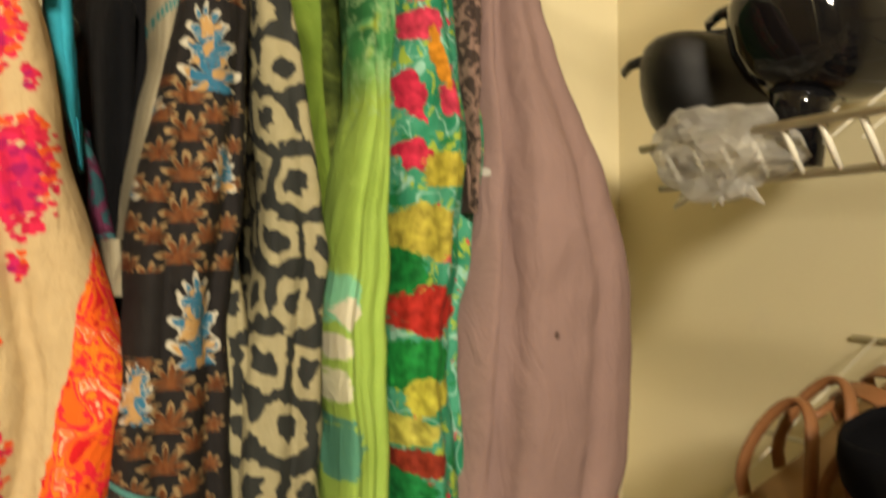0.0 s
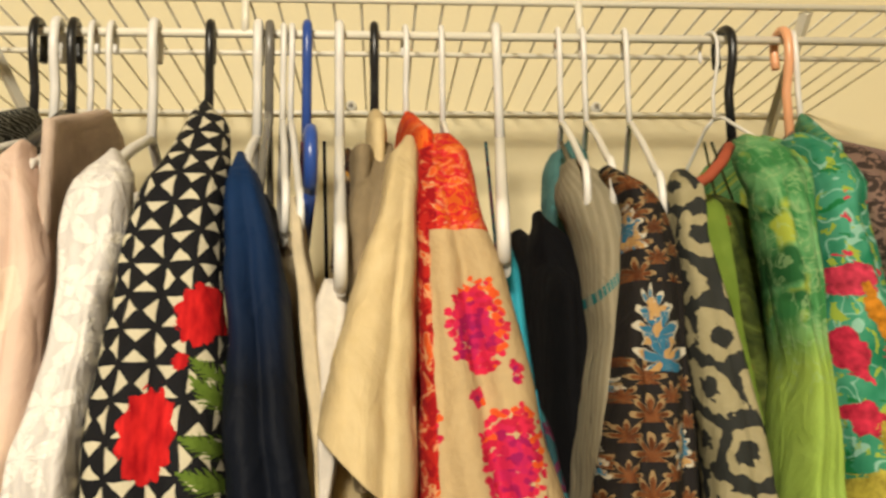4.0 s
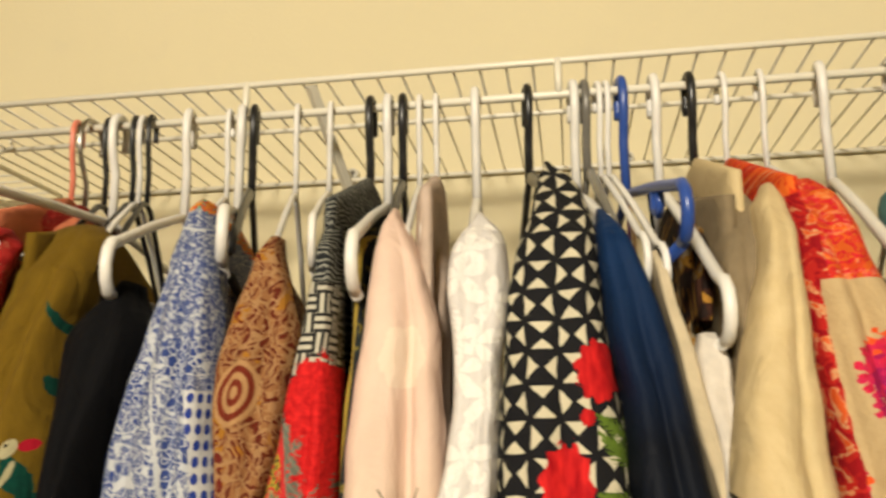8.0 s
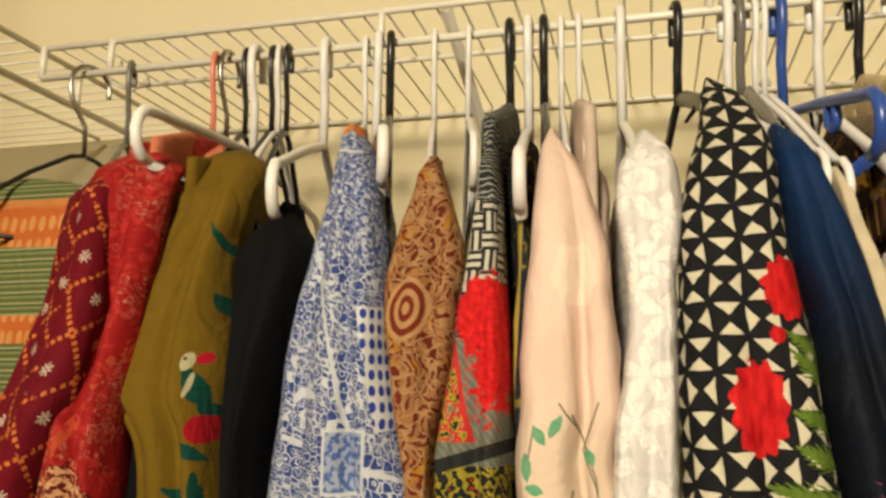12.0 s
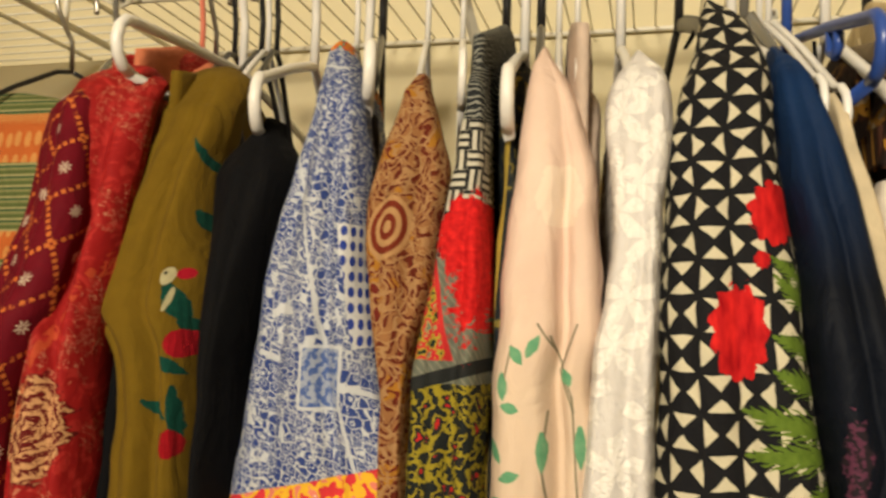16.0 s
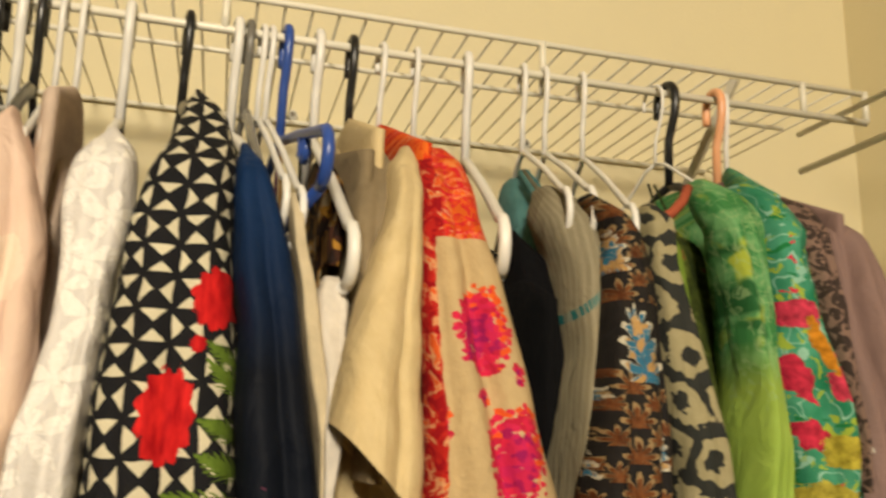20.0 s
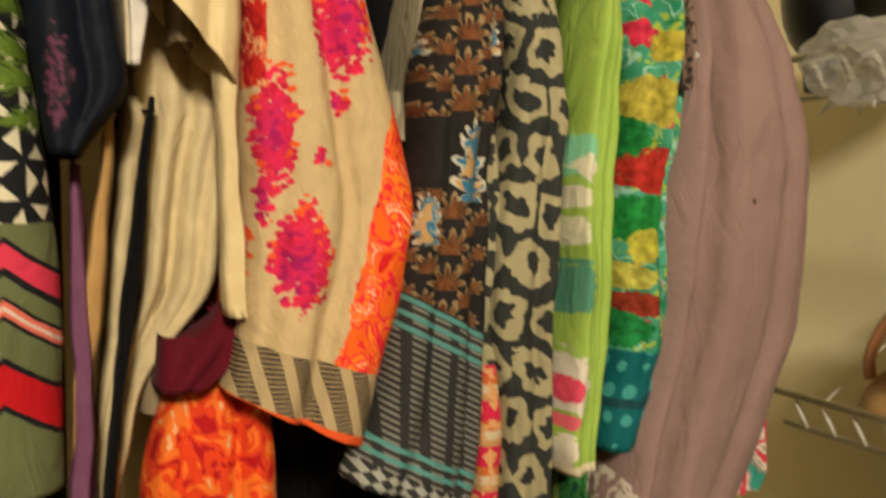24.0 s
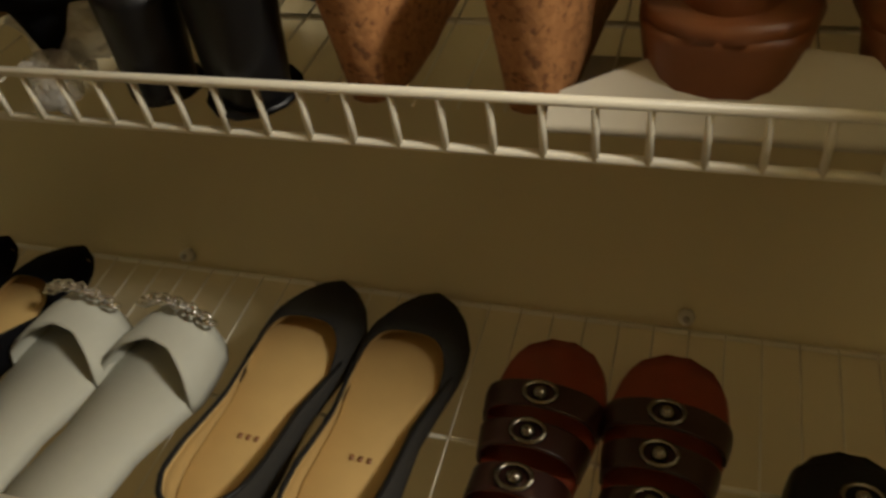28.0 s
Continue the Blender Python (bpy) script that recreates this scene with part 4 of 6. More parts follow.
def cloth_floral(ox):
    k = Mat("black_leaf_floral", 0.75, sheen=0.1, ox=ox)
    x, z = k.xz()
    c = k.mix(k.noise(80, detail=3), (0.010, 0.009, 0.009), (0.024, 0.021, 0.020))
    # tiers of brown lotus leaves on one climbing stem
    cx = k.add(0.262, k.mul(k.sub(z, 1.30), 0.09))
    d = k.add(k.sub(x, cx), k.mul(k.sub(k.noise(70, detail=2), 0.5), 0.006))
    lim = k.mx(k.lt(k.ab(k.sub(z, 1.332)), 0.052), k.mx(k.lt(k.ab(k.sub(z, 1.475)), 0.045), k.lt(z, 1.238)))
    pal = k.ramp(k.noise(70, k.vec(k.mul(d, 2), z), 2), [(0.0, (0.035, 0.013, 0.006)), (0.42, (0.085, 0.026, 0.009)), (0.55, (0.17, 0.062, 0.02)), (0.64, (0.11, 0.034, 0.012))], "LINEAR")
    for shift, off, size, n in ((0.0, 0.0, 0.0125, 4.3), (0.5, 0.0135, 0.0088, 4.0), (0.2, 0.0245, 0.0065, 4.0)):
        b = k.mul(k.sub(k.fr(k.add(k.mul(z, 1 / 0.021), shift)), 0.30), 0.021)
        side = k.sub(k.ab(d), off) if off else d
        ro = k.rose(side, b, size, n)
        ro = k.add(ro, k.mul(k.sub(k.noise(260, detail=2), 0.5), 0.5))
        ins = k.mul(k.mul(k.lt(ro, 0.95), lim), k.gt(b, -0.0035))
        c = k.mix(ins, c, pal)
        c = k.mix(k.mul(ins, k.gt(ro, 0.74)), c, (0.28, 0.19, 0.09))
    # blue blooms with gold-lined petals, and stray blue and gold leaves
    for fx, fz, big in ((0.281, 1.388, 1.0), (0.268, 1.243, 0.9), (0.274, 1.462, 0.6), (0.239, 1.215, 0.5), (0.236, 1.325, 0.4), (0.285, 1.330, 0.4), (0.250, 1.372, 0.35)):
        wave = k.mul(k.sub(k.noise(60, detail=2), 0.5), 0.008)
        blue = k.mix(k.gt(k.noise(90, detail=1), 0.53), (0.03, 0.14, 0.24), (0.42, 0.25, 0.09))
        for ox2, oz2, size, n in ((0.0, -0.006, 0.0170, 4.6), (0.0, 0.010, 0.0150, 4.6), (0.0, 0.024, 0.0100, 4.2)):
            a, b = k.add(k.sub(x, fx + ox2 * big), wave), k.mul(k.add(k.sub(z, fz + oz2 * big), wave), 0.62)
            ro = k.add(k.rose(a, b, size * big, n), k.mul(k.sub(k.noise(240, detail=2), 0.5), 0.4))
            c = k.mix(k.mul(k.lt(ro, 1.0), k.gt(b, -0.004)), c, k.mix(k.gt(ro, 0.80), blue, (0.48, 0.44, 0.34)))
    # woven cuff
    zz = k.add(z, k.mul(k.sub(x, 0.24), 0.49))
    weave = k.mix(k.gt(k.m("SINE", k.mul(zz, 1500)), 0.2), (0.03, 0.028, 0.026), (0.17, 0.165, 0.145))
    cuff = k.mix(k.gt(k.m("SINE", k.mul(x, 420)), 0.35), weave, (0.03, 0.028, 0.026))
    c = k.mix(k.lt(zz, 1.172), c, cuff)
    for s in (1.169, 1.160, 1.152, 1.079, 1.071):
        c = k.mix(k.lt(k.ab(k.sub(zz, s)), 0.0016), c, (0.08, 0.24, 0.22))
    c = k.mix(k.lt(zz, 1.064), c, k.mix(k.gt(k.add(k.m("SINE", k.mul(x, 700)), k.m("SINE", k.mul(zz, 900))), 0), (0.3, 0.3, 0.26), (0.03, 0.03, 0.03)))
    return k.done(c)


def cloth_rings(ox, name="ring_ikat", cuff=False):
    k = Mat(name, 0.75, sheen=0.1, ox=ox)
    x, z = k.xz()
    u, v = k.uv()
    s = 1 / 0.034
    wob = k.mul(k.sub(k.noise(22, detail=1), 0.5), 0.028)
    a, b = k.mul(k.add(u, wob), s), k.mul(k.add(v, k.mul(u, 0.2)), s)
    a = k.add(a, k.mul(k.fl(b), 0.5))
    fa, fb = k.sub(k.fr(a), 0.5), k.sub(k.fr(b), 0.5)
    r = k.m("SQRT", k.add(k.mul(fa, fa), k.mul(fb, fb)))
    r = k.add(r, k.mul(k.m("SINE", k.mul(k.m("ARCTAN2", fb, fa), 5)), 0.02))
    r = k.add(r, k.mul(k.sub(k.noise(75, detail=3), 0.5), 0.62))
    ring = k.mul(k.gt(r, 0.20), k.lt(r, k.add(0.36, k.mul(k.noise(24, detail=1), 0.16))))
    c = k.mix(k.noise(50), (0.020, 0.021, 0.020), (0.038, 0.040, 0.036))
    c = k.mix(ring, c, k.mix(k.noise(150), (0.27, 0.235, 0.125), (0.38, 0.335, 0.20)))
    if cuff:
        blk = k.ramp(k.fr(k.mul(z, 33)), [(0.0, (0.55, 0.02, 0.06)), (0.45, (0.46, 0.25, 0.10)), (0.6, (0.52, 0.42, 0.28)), (0.8, (0.50, 0.12, 0.03))], "CONSTANT")
        blk = k.mix(k.gt(k.noise(140, detail=1), 0.56), blk, (0.6, 0.3, 0.12))
        c = k.mix(k.lt(z, 1.128), c, blk)
    return k.done(c)


def cloth_oliveleaf(ox):
    k = Mat("green_leaf_chiffon", 0.7, sheen=0.1, ox=ox)
    x, z = k.xz()
    c = k.ramp(k.noise(34, detail=3, warp=1.0), [(0.0, (0.008, 0.012, 0.006)), (0.42, (0.022, 0.034, 0.008)), (0.52, (0.045, 0.06, 0.012)), (0.62, (0.10, 0.13, 0.025)), (0.7, (0.2, 0.012, 0.02))], "LINEAR")
    side = k.lt(x, k.add(0.3655, k.mul(k.sub(z, 1.416), 0.06)))
    c = k.mix(side, c, k.mix(k.noise(60, detail=3), (0.10, 0.17, 0.02), (0.20, 0.28, 0.04)))
    return k.done(c)


def cloth_lightgreen(ox):
    k = Mat("lime_green_print", 0.65, sheen=0.15, ox=ox)
    x, z = k.xz()
    lime = k.mix(k.noise(40, detail=3), (0.25, 0.38, 0.055), (0.34, 0.48, 0.10))
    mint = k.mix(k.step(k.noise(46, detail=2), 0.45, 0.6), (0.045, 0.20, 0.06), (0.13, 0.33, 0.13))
    f = k.add(k.sub(z, 1.385), k.mul(k.sub(k.noise(14), 0.5), 0.05))
    # pale upright streaks paint fold highlights into the mint
    fold_light = k.step(k.noise(50, k.vec(k.mul(x, 3.2), k.mul(z, 0.35)), 2), 0.52, 0.62)
    mint = k.mix(k.mul(fold_light, 0.6), mint, (0.22, 0.46, 0.20))
    mint = k.mix(k.step(k.noise(26, detail=2, warp=0.6), 0.58, 0.66), mint, (0.33, 0.40, 0.05))
    mint = k.mix(k.step(k.noise(31, k.vec(z, x), 2), 0.60, 0.68), mint, (0.02, 0.10, 0.03))
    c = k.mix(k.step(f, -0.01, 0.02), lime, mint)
    c = k.mix(k.mul(k.gt(z, 1.36), k.mul(0.5, k.lt(k.ab(k.sub(k.noise(45, detail=3, warp=0.8), 0.5)), 0.015))), c, (0.30, 0.44, 0.20))
    for fx, fz, ru, rv, col in ((0.347, 1.262, 0.014, 0.014, (0.20, 0.50, 0.30)), (0.350, 1.255, 0.009, 0.008, (0.62, 0.58, 0.42)), (0.343, 1.236, 0.010, 0.007, (0.62, 0.58, 0.42)), (0.342, 1.213, 0.009, 0.009, (0.60, 0.58, 0.40)),
                                (0.346, 1.178, 0.013, 0.016, (0.09, 0.26, 0.17)), (0.345, 1.115, 0.013, 0.020, (0.62, 0.56, 0.46)), (0.344, 1.112, 0.007, 0.008, (0.66, 0.07, 0.12)), (0.342, 1.072, 0.008, 0.010, (0.64, 0.58, 0.46)), (0.343, 1.092, 0.006, 0.005, (0.66, 0.12, 0.15))):
        m1, _ = k.flower(fx, fz, ru * 0.8, rv, 0, 1.3, 150)
        c = k.mix(m1, c, col)
    c = k.mix(k.lt(z, 1.062), c, (0.62, 0.55, 0.38))
    return k.done(c)


def cloth_turquoise(ox):
    k = Mat("turquoise_floral", 0.7, sheen=0.15, ox=ox)
    x, z = k.xz()
    c = k.mix(k.step(k.noise(30, detail=2), 0.4, 0.6), (0.018, 0.18, 0.09), (0.065, 0.29, 0.18))
    c = k.mix(k.mul(0.8, k.lt(k.ab(k.sub(k.noise(38, detail=1, warp=0.6), 0.5)), 0.014)), c, (0.30, 0.52, 0.42))
    c = k.mix(k.gt(k.noise(85, detail=3, warp=0.7), 0.60), c, (0.30, 0.40, 0.05))
    c = k.mix(k.gt(k.noise(95, k.vec(z, x), 3, warp=0.5), 0.64), c, (0.015, 0.17, 0.05))
    c = k.mix(k.gt(k.noise(75, k.vec(k.add(x, 3.0), z), 3, warp=0.5), 0.66), c, (0.56, 0.03, 0.07))
    for fx, fz, ru, rv, col, pet in (
        (0.411, 1.430, 0.012, 0.013, (0.66, 0.05, 0.10), 5), (0.391, 1.422, 0.007, 0.009, (0.62, 0.04, 0.09), 5), (0.400, 1.384, 0.008, 0.018, (0.58, 0.03, 0.07), 5), (0.418, 1.378, 0.008, 0.013, (0.64, 0.05, 0.1), 5),
        (0.416, 1.405, 0.004, 0.022, (0.66, 0.26, 0.02), 0), (0.396, 1.345, 0.009, 0.012, (0.60, 0.03, 0.07), 5), (0.412, 1.335, 0.016, 0.012, (0.50, 0.42, 0.05), 0), (0.396, 1.300, 0.020, 0.018, (0.50, 0.42, 0.06), 0),
        (0.380, 1.275, 0.020, 0.018, (0.015, 0.20, 0.04), 0), (0.398, 1.253, 0.022, 0.016, (0.46, 0.03, 0.02), 4), (0.392, 1.222, 0.022, 0.018, (0.02, 0.26, 0.05), 0), (0.397, 1.205, 0.016, 0.012, (0.54, 0.50, 0.06), 3),
        (0.385, 1.166, 0.024, 0.010, (0.30, 0.04, 0.02), 0), (0.380, 1.185, 0.022, 0.010, (0.5, 0.46, 0.08), 0), (0.378, 1.15, 0.022, 0.014, (0.02, 0.24, 0.06), 0), (0.400, 1.47, 0.008, 0.004, (0.5, 0.05, 0.05), 0), (0.384, 1.44, 0.006, 0.012, (0.42, 0.42, 0.06), 0)):
        m1, r = k.flower(fx, fz, ru * 0.9, rv * 0.9, pet, 0.8, 130)
        c = k.mix(m1, c, k.mix(k.step(k.noise(130, detail=3), 0.35, 0.65), tuple(0.45 * q for q in col), col))
    scale = k.lt(k.vor(62, rnd=0.4), 0.34)
    deep = k.mix(scale, (0.006, 0.10, 0.11), (0.05, 0.27, 0.25))
    c = k.mix(k.lt(z, 1.135), c, deep)
    c = k.mix(k.lt(k.ab(k.sub(z, 1.100)), 0.003), c, (0.01, 0.05, 0.06))
    return k.done(c)


def cloth_mauve(ox):
    k = Mat("mauve_crepe", 0.8, sheen=0.25, ox=ox)
    x, z = k.xz()
    c = k.mix(k.noise(18, detail=4), (0.215, 0.138, 0.122), (0.27, 0.178, 0.16))
    for fx, fz, r in ((0.446, 1.337, 0.0022), (0.478, 1.236, 0.0018), (0.53, 1.03, 0.002)):
        m1, _ = k.flower(fx, fz, r, r * 1.3)
        c = k.mix(m1, c, (0.5, 0.46, 0.4) if fz > 1.3 else (0.08, 0.05, 0.04))
    emb = k.mul(k.gt(k.noise(85, detail=2, warp=1.5), 0.52), k.lt(z, k.mx(0.985, k.sub(1.052, k.mul(k.sub(x, 0.394), 1.43)))))
    c = k.mix(emb, c, (0.52, 0.46, 0.37))
    return k.done(c)


def cloth_blacklace(ox):
    k = Mat("brown_lace", 0.8, sheen=0.1, ox=ox)
    hole = k.gt(k.noise(75, detail=2, warp=2.0), 0.5)
    return k.done(k.mix(hole, (0.22, 0.14, 0.11), (0.05, 0.035, 0.03)), bump=hole, strength=0.5)


def cloth_stripes(ox):
    k = Mat("orange_green_stripe", 0.7, sheen=0.15, ox=ox)
    u, v = k.uv()
    z = v
    orange = k.mix(k.lt(k.vor(90, k.vec(k.mul(u, 1.0), k.mul(v, 0.5)), rnd=0.15), 0.35), (0.52, 0.13, 0.03), (0.60, 0.27, 0.08))
    green = k.ramp(k.fr(k.mul(v, 95)), [(0.0, (0.10, 0.13, 0.04)), (0.35, (0.22, 0.22, 0.09)), (0.6, (0.05, 0.10, 0.04)), (0.8, (0.33, 0.30, 0.14))], "CONSTANT")
    B, W0 = (0.0, 0.0, 0.0), (1.0, 1.0, 1.0)
    band = k.ramp(k.step(k.add(v, k.mul(k.sub(k.noise(8, detail=1), 0.5), 0.006)), -0.485, -0.085), [(0.0, W0), (0.239, B), (0.366, W0), (0.4835, B), (0.55, W0), (0.7115, B), (0.83, W0)], "CONSTANT")
    return k.done(k.mix(band, orange, green))


def cloth_darkborder(ox):
    k = Mat("dark_border_print", 0.7, sheen=0.1, ox=ox)
    x, z = k.xz()
    c = k.ramp(k.noise(90, detail=2), [(0.0, (0.012, 0.016, 0.02)), (0.55, (0.03, 0.035, 0.03)), (0.62, (0.18, 0.14, 0.03))], "CONSTANT")
    return k.done(k.mix(k.lt(k.ab(k.sub(x, -0.1435)), 0.0022), c, (0.34, 0.24, 0.04)))


def cloth_leopard(ox):
    k = Mat("leopard_print", 0.7, ox=ox)
    c = k.ramp(k.noise(42, detail=2), [(0.0, (0.02, 0.012, 0.01)), (0.48, (0.05, 0.02, 0.012)), (0.54, (0.40, 0.2, 0.03)), (0.62, (0.45, 0.36, 0.22))], "CONSTANT")
    return k.done(c)


# ---- garments on the back rail: height, and the two edges of the sleeve that hangs to the room ----
ROWS = {
    "maroon": [(1.516, -0.503, -0.449), (1.406, -0.502, -0.423), (1.342, -0.502, -0.426), (1.282, -0.517, -0.445)],
    "red": [(1.541, -0.492, -0.417), (1.508, -0.483, -0.409), (1.46, -0.465, -0.41), (1.417, -0.459, -0.409), (1.377, -0.458, -0.405), (1.311, -0.444, -0.404), (1.289, -0.447, -0.401)],
    "black_a": [(1.519, -0.429, -0.404), (1.435, -0.413, -0.396), (1.351, -0.413, -0.378), (1.283, -0.413, -0.375)],
    "olive": [(1.553, -0.446, -0.368), (1.514, -0.428, -0.36), (1.487, -0.42, -0.359), (1.464, -0.423, -0.366), (1.42, -0.437, -0.361), (1.385, -0.448, -0.352), (1.36, -0.453, -0.345), (1.35, -0.447, -0.343), (1.336, -0.424, -0.341), (1.318, -0.407, -0.34), (1.289, -0.4, -0.338)],
    "navyblack": [(1.488, -0.326, -0.308), (1.457, -0.349, -0.289), (1.415, -0.339, -0.296), (1.376, -0.329, -0.298), (1.311, -0.317, -0.299), (1.288, -0.314, -0.298)],
    "blueprint": [(1.565, -0.294, -0.284), (1.524, -0.285, -0.256), (1.496, -0.28, -0.244), (1.453, -0.288, -0.236), (1.413, -0.293, -0.231), (1.375, -0.294, -0.222), (1.34, -0.294, -0.212), (1.312, -0.296, -0.206), (1.25, -0.308, -0.184)],
    "paisley": [(1.517, -0.21, -0.203), (1.49, -0.213, -0.193), (1.469, -0.22, -0.186), (1.449, -0.224, -0.178), (1.429, -0.228, -0.177), (1.41, -0.228, -0.181), (1.374, -0.222, -0.18), (1.344, -0.213, -0.181), (1.331, -0.21, -0.186), (1.318, -0.207, -0.186), (1.3, -0.204, -0.188), (1.2, -0.2, -0.184)],
    "patch": [(1.534, -0.174, -0.164), (1.489, -0.173, -0.157), (1.468, -0.174, -0.156), (1.448, -0.174, -0.153), (1.417, -0.178, -0.15), (1.374, -0.182, -0.146), (1.314, -0.188, -0.143)],
    "darkborder": [(1.521, -0.15, -0.138), (1.305, -0.143, -0.132)],
    "peach": [(1.542, -0.13, -0.123), (1.508, -0.132, -0.105), (1.486, -0.133, -0.095), (1.446, -0.136, -0.086), (1.408, -0.138, -0.083), (1.373, -0.139, -0.078), (1.34, -0.14, -0.078), (1.315, -0.142, -0.084), (1.256, -0.139, -0.078)],
    "lace": [(1.532, -0.069, -0.059), (1.52, -0.07, -0.047), (1.501, -0.078, -0.041), (1.481, -0.081, -0.039), (1.461, -0.081, -0.04), (1.442, -0.079, -0.043), (1.421, -0.076, -0.045), (1.406, -0.075, -0.045), (1.387, -0.075, -0.046), (1.372, -0.076, -0.047), (1.356, -0.078, -0.048), (1.341, -0.081, -0.049), (1.327, -0.083, -0.049), (1.26, -0.088, -0.048)],
    "geo": [(1.587, -0.021, -0.011), (1.559, -0.023, 0.009), (1.528, -0.026, 0.015), (1.501, -0.033, 0.017), (1.477, -0.038, 0.018), (1.461, -0.041, 0.019), (1.44, -0.043, 0.021), (1.424, -0.044, 0.022), (1.405, -0.045, 0.025), (1.39, -0.045, 0.027), (1.372, -0.047, 0.028), (1.358, -0.048, 0.028), (1.341, -0.048, 0.028), (1.328, -0.048, 0.03), (1.305, -0.049, 0.032), (1.22, -0.05, 0.046)],
    "navy": [(1.53, 0.016, 0.025), (1.507, 0.016, 0.037), (1.486, 0.018, 0.046), (1.466, 0.02, 0.051), (1.441, 0.021, 0.058), (1.429, 0.022, 0.061), (1.406, 0.026, 0.064), (1.393, 0.027, 0.065), (1.372, 0.026, 0.068), (1.36, 0.026, 0.069), (1.34, 0.029, 0.072), (1.309, 0.032, 0.077), (1.286, 0.036, 0.081), (1.274, 0.038, 0.074), (1.25, 0.044, 0.056)],
    "palecream": [(1.5, 0.053, 0.063), (1.36, 0.071, 0.084), (1.32, 0.0755, 0.086), (1.3, 0.078, 0.083)],
    "tank": [(1.44, 0.073, 0.097), (1.353, 0.078, 0.0965), (1.32, 0.0805, 0.09), (1.299, 0.081, 0.0845)],
    "jacket": [(1.546, 0.13, 0.146), (1.522, 0.122, 0.143), (1.474, 0.115, 0.139), (1.456, 0.106, 0.139), (1.434, 0.1, 0.138), (1.417, 0.097, 0.138), (1.397, 0.093, 0.138), (1.379, 0.09, 0.137), (1.362, 0.087, 0.137), (1.345, 0.08, 0.136), (1.3, 0.124, 0.136), (1.165, 0.129, 0.141)],
    "suzani": [(1.55, 0.144, 0.179), (1.528, 0.141, 0.18), (1.479, 0.139, 0.183), (1.466, 0.14, 0.188), (1.438, 0.14, 0.196), (1.4, 0.14, 0.203), (1.388, 0.139, 0.206), (1.364, 0.139, 0.209), (1.351, 0.138, 0.211), (1.331, 0.138, 0.214), (1.317, 0.138, 0.218), (1.305, 0.138, 0.221), (1.284, 0.137, 0.227), (1.251, 0.136, 0.2365), (1.231, 0.137, 0.243), (1.19, 0.138, 0.2345), (1.145, 0.138, 0.2185), (1.105, 0.128, 0.212)],
    "black_b": [(1.5, 0.232, 0.241), (1.482, 0.228, 0.26), (1.458, 0.229, 0.273), (1.435, 0.231, 0.277), (1.412, 0.232, 0.276), (1.369, 0.239, 0.268), (1.329, 0.246, 0.257), (1.264, 0.236, 0.245)],
    "graystripe": [(1.538, 0.257, 0.266), (1.503, 0.247, 0.297), (1.475, 0.254, 0.294), (1.455, 0.258, 0.291), (1.409, 0.256, 0.28), (1.368, 0.246, 0.269), (1.33, 0.238, 0.258), (1.302, 0.237, 0.251), (1.267, 0.225, 0.238)],
    "floral": [(1.517, 0.266, 0.276), (1.49, 0.278, 0.306), (1.469, 0.276, 0.309), (1.447, 0.273, 0.311), (1.406, 0.263, 0.306), (1.368, 0.252, 0.302), (1.332, 0.242, 0.301), (1.305, 0.236, 0.3), (1.286, 0.234, 0.293), (1.251, 0.234, 0.289), (1.216, 0.23, 0.289), (1.155, 0.222, 0.29), (1.1, 0.215, 0.291), (1.07, 0.206, 0.29), (1.051, 0.194, 0.2873)],
    "pinkcuff": [(1.406, 0.298, 0.307), (1.291, 0.288, 0.296), (1.252, 0.28, 0.3), (1.108, 0.289, 0.313), (1.022, 0.288, 0.32)],
    "rings": [(1.517, 0.325, 0.335), (1.505, 0.314, 0.339), (1.483, 0.314, 0.337), (1.463, 0.313, 0.334), (1.451, 0.314, 0.335), (1.43, 0.313, 0.338), (1.409, 0.312, 0.34), (1.37, 0.31, 0.341), (1.336, 0.309, 0.342), (1.304, 0.308, 0.346), (1.288, 0.306, 0.349), (1.251, 0.3, 0.341), (1.215, 0.295, 0.34), (1.15, 0.292, 0.341), (1.08, 0.303, 0.341)],
    "olivegreen": [(1.512, 0.342, 0.398), (1.47, 0.346, 0.402), (1.416, 0.356, 0.394), (1.3, 0.354, 0.383), (1.255, 0.352, 0.378)],
    "lightgreen": [(1.55, 0.383, 0.395), (1.535, 0.377, 0.421), (1.515, 0.372, 0.419), (1.501, 0.372, 0.414), (1.465, 0.371, 0.404), (1.425, 0.371, 0.398), (1.412, 0.37, 0.395), (1.387, 0.368, 0.389), (1.371, 0.365, 0.386), (1.335, 0.355, 0.381), (1.305, 0.35, 0.379), (1.289, 0.348, 0.381), (1.275, 0.347, 0.381), (1.252, 0.341, 0.377), (1.148, 0.343, 0.379), (1.073, 0.338, 0.373), (1.055, 0.346, 0.372)],
    "turquoise": [(1.553, 0.421, 0.446), (1.539, 0.424, 0.453), (1.513, 0.417, 0.455), (1.469, 0.407, 0.449), (1.426, 0.4, 0.451), (1.414, 0.398, 0.452), (1.387, 0.392, 0.452), (1.373, 0.39, 0.452), (1.361, 0.388, 0.452), (1.334, 0.384, 0.445), (1.316, 0.384, 0.44), (1.272, 0.383, 0.434), (1.252, 0.379, 0.425), (1.213, 0.378, 0.426), (1.144, 0.381, 0.431), (1.068, 0.371, 0.41)],
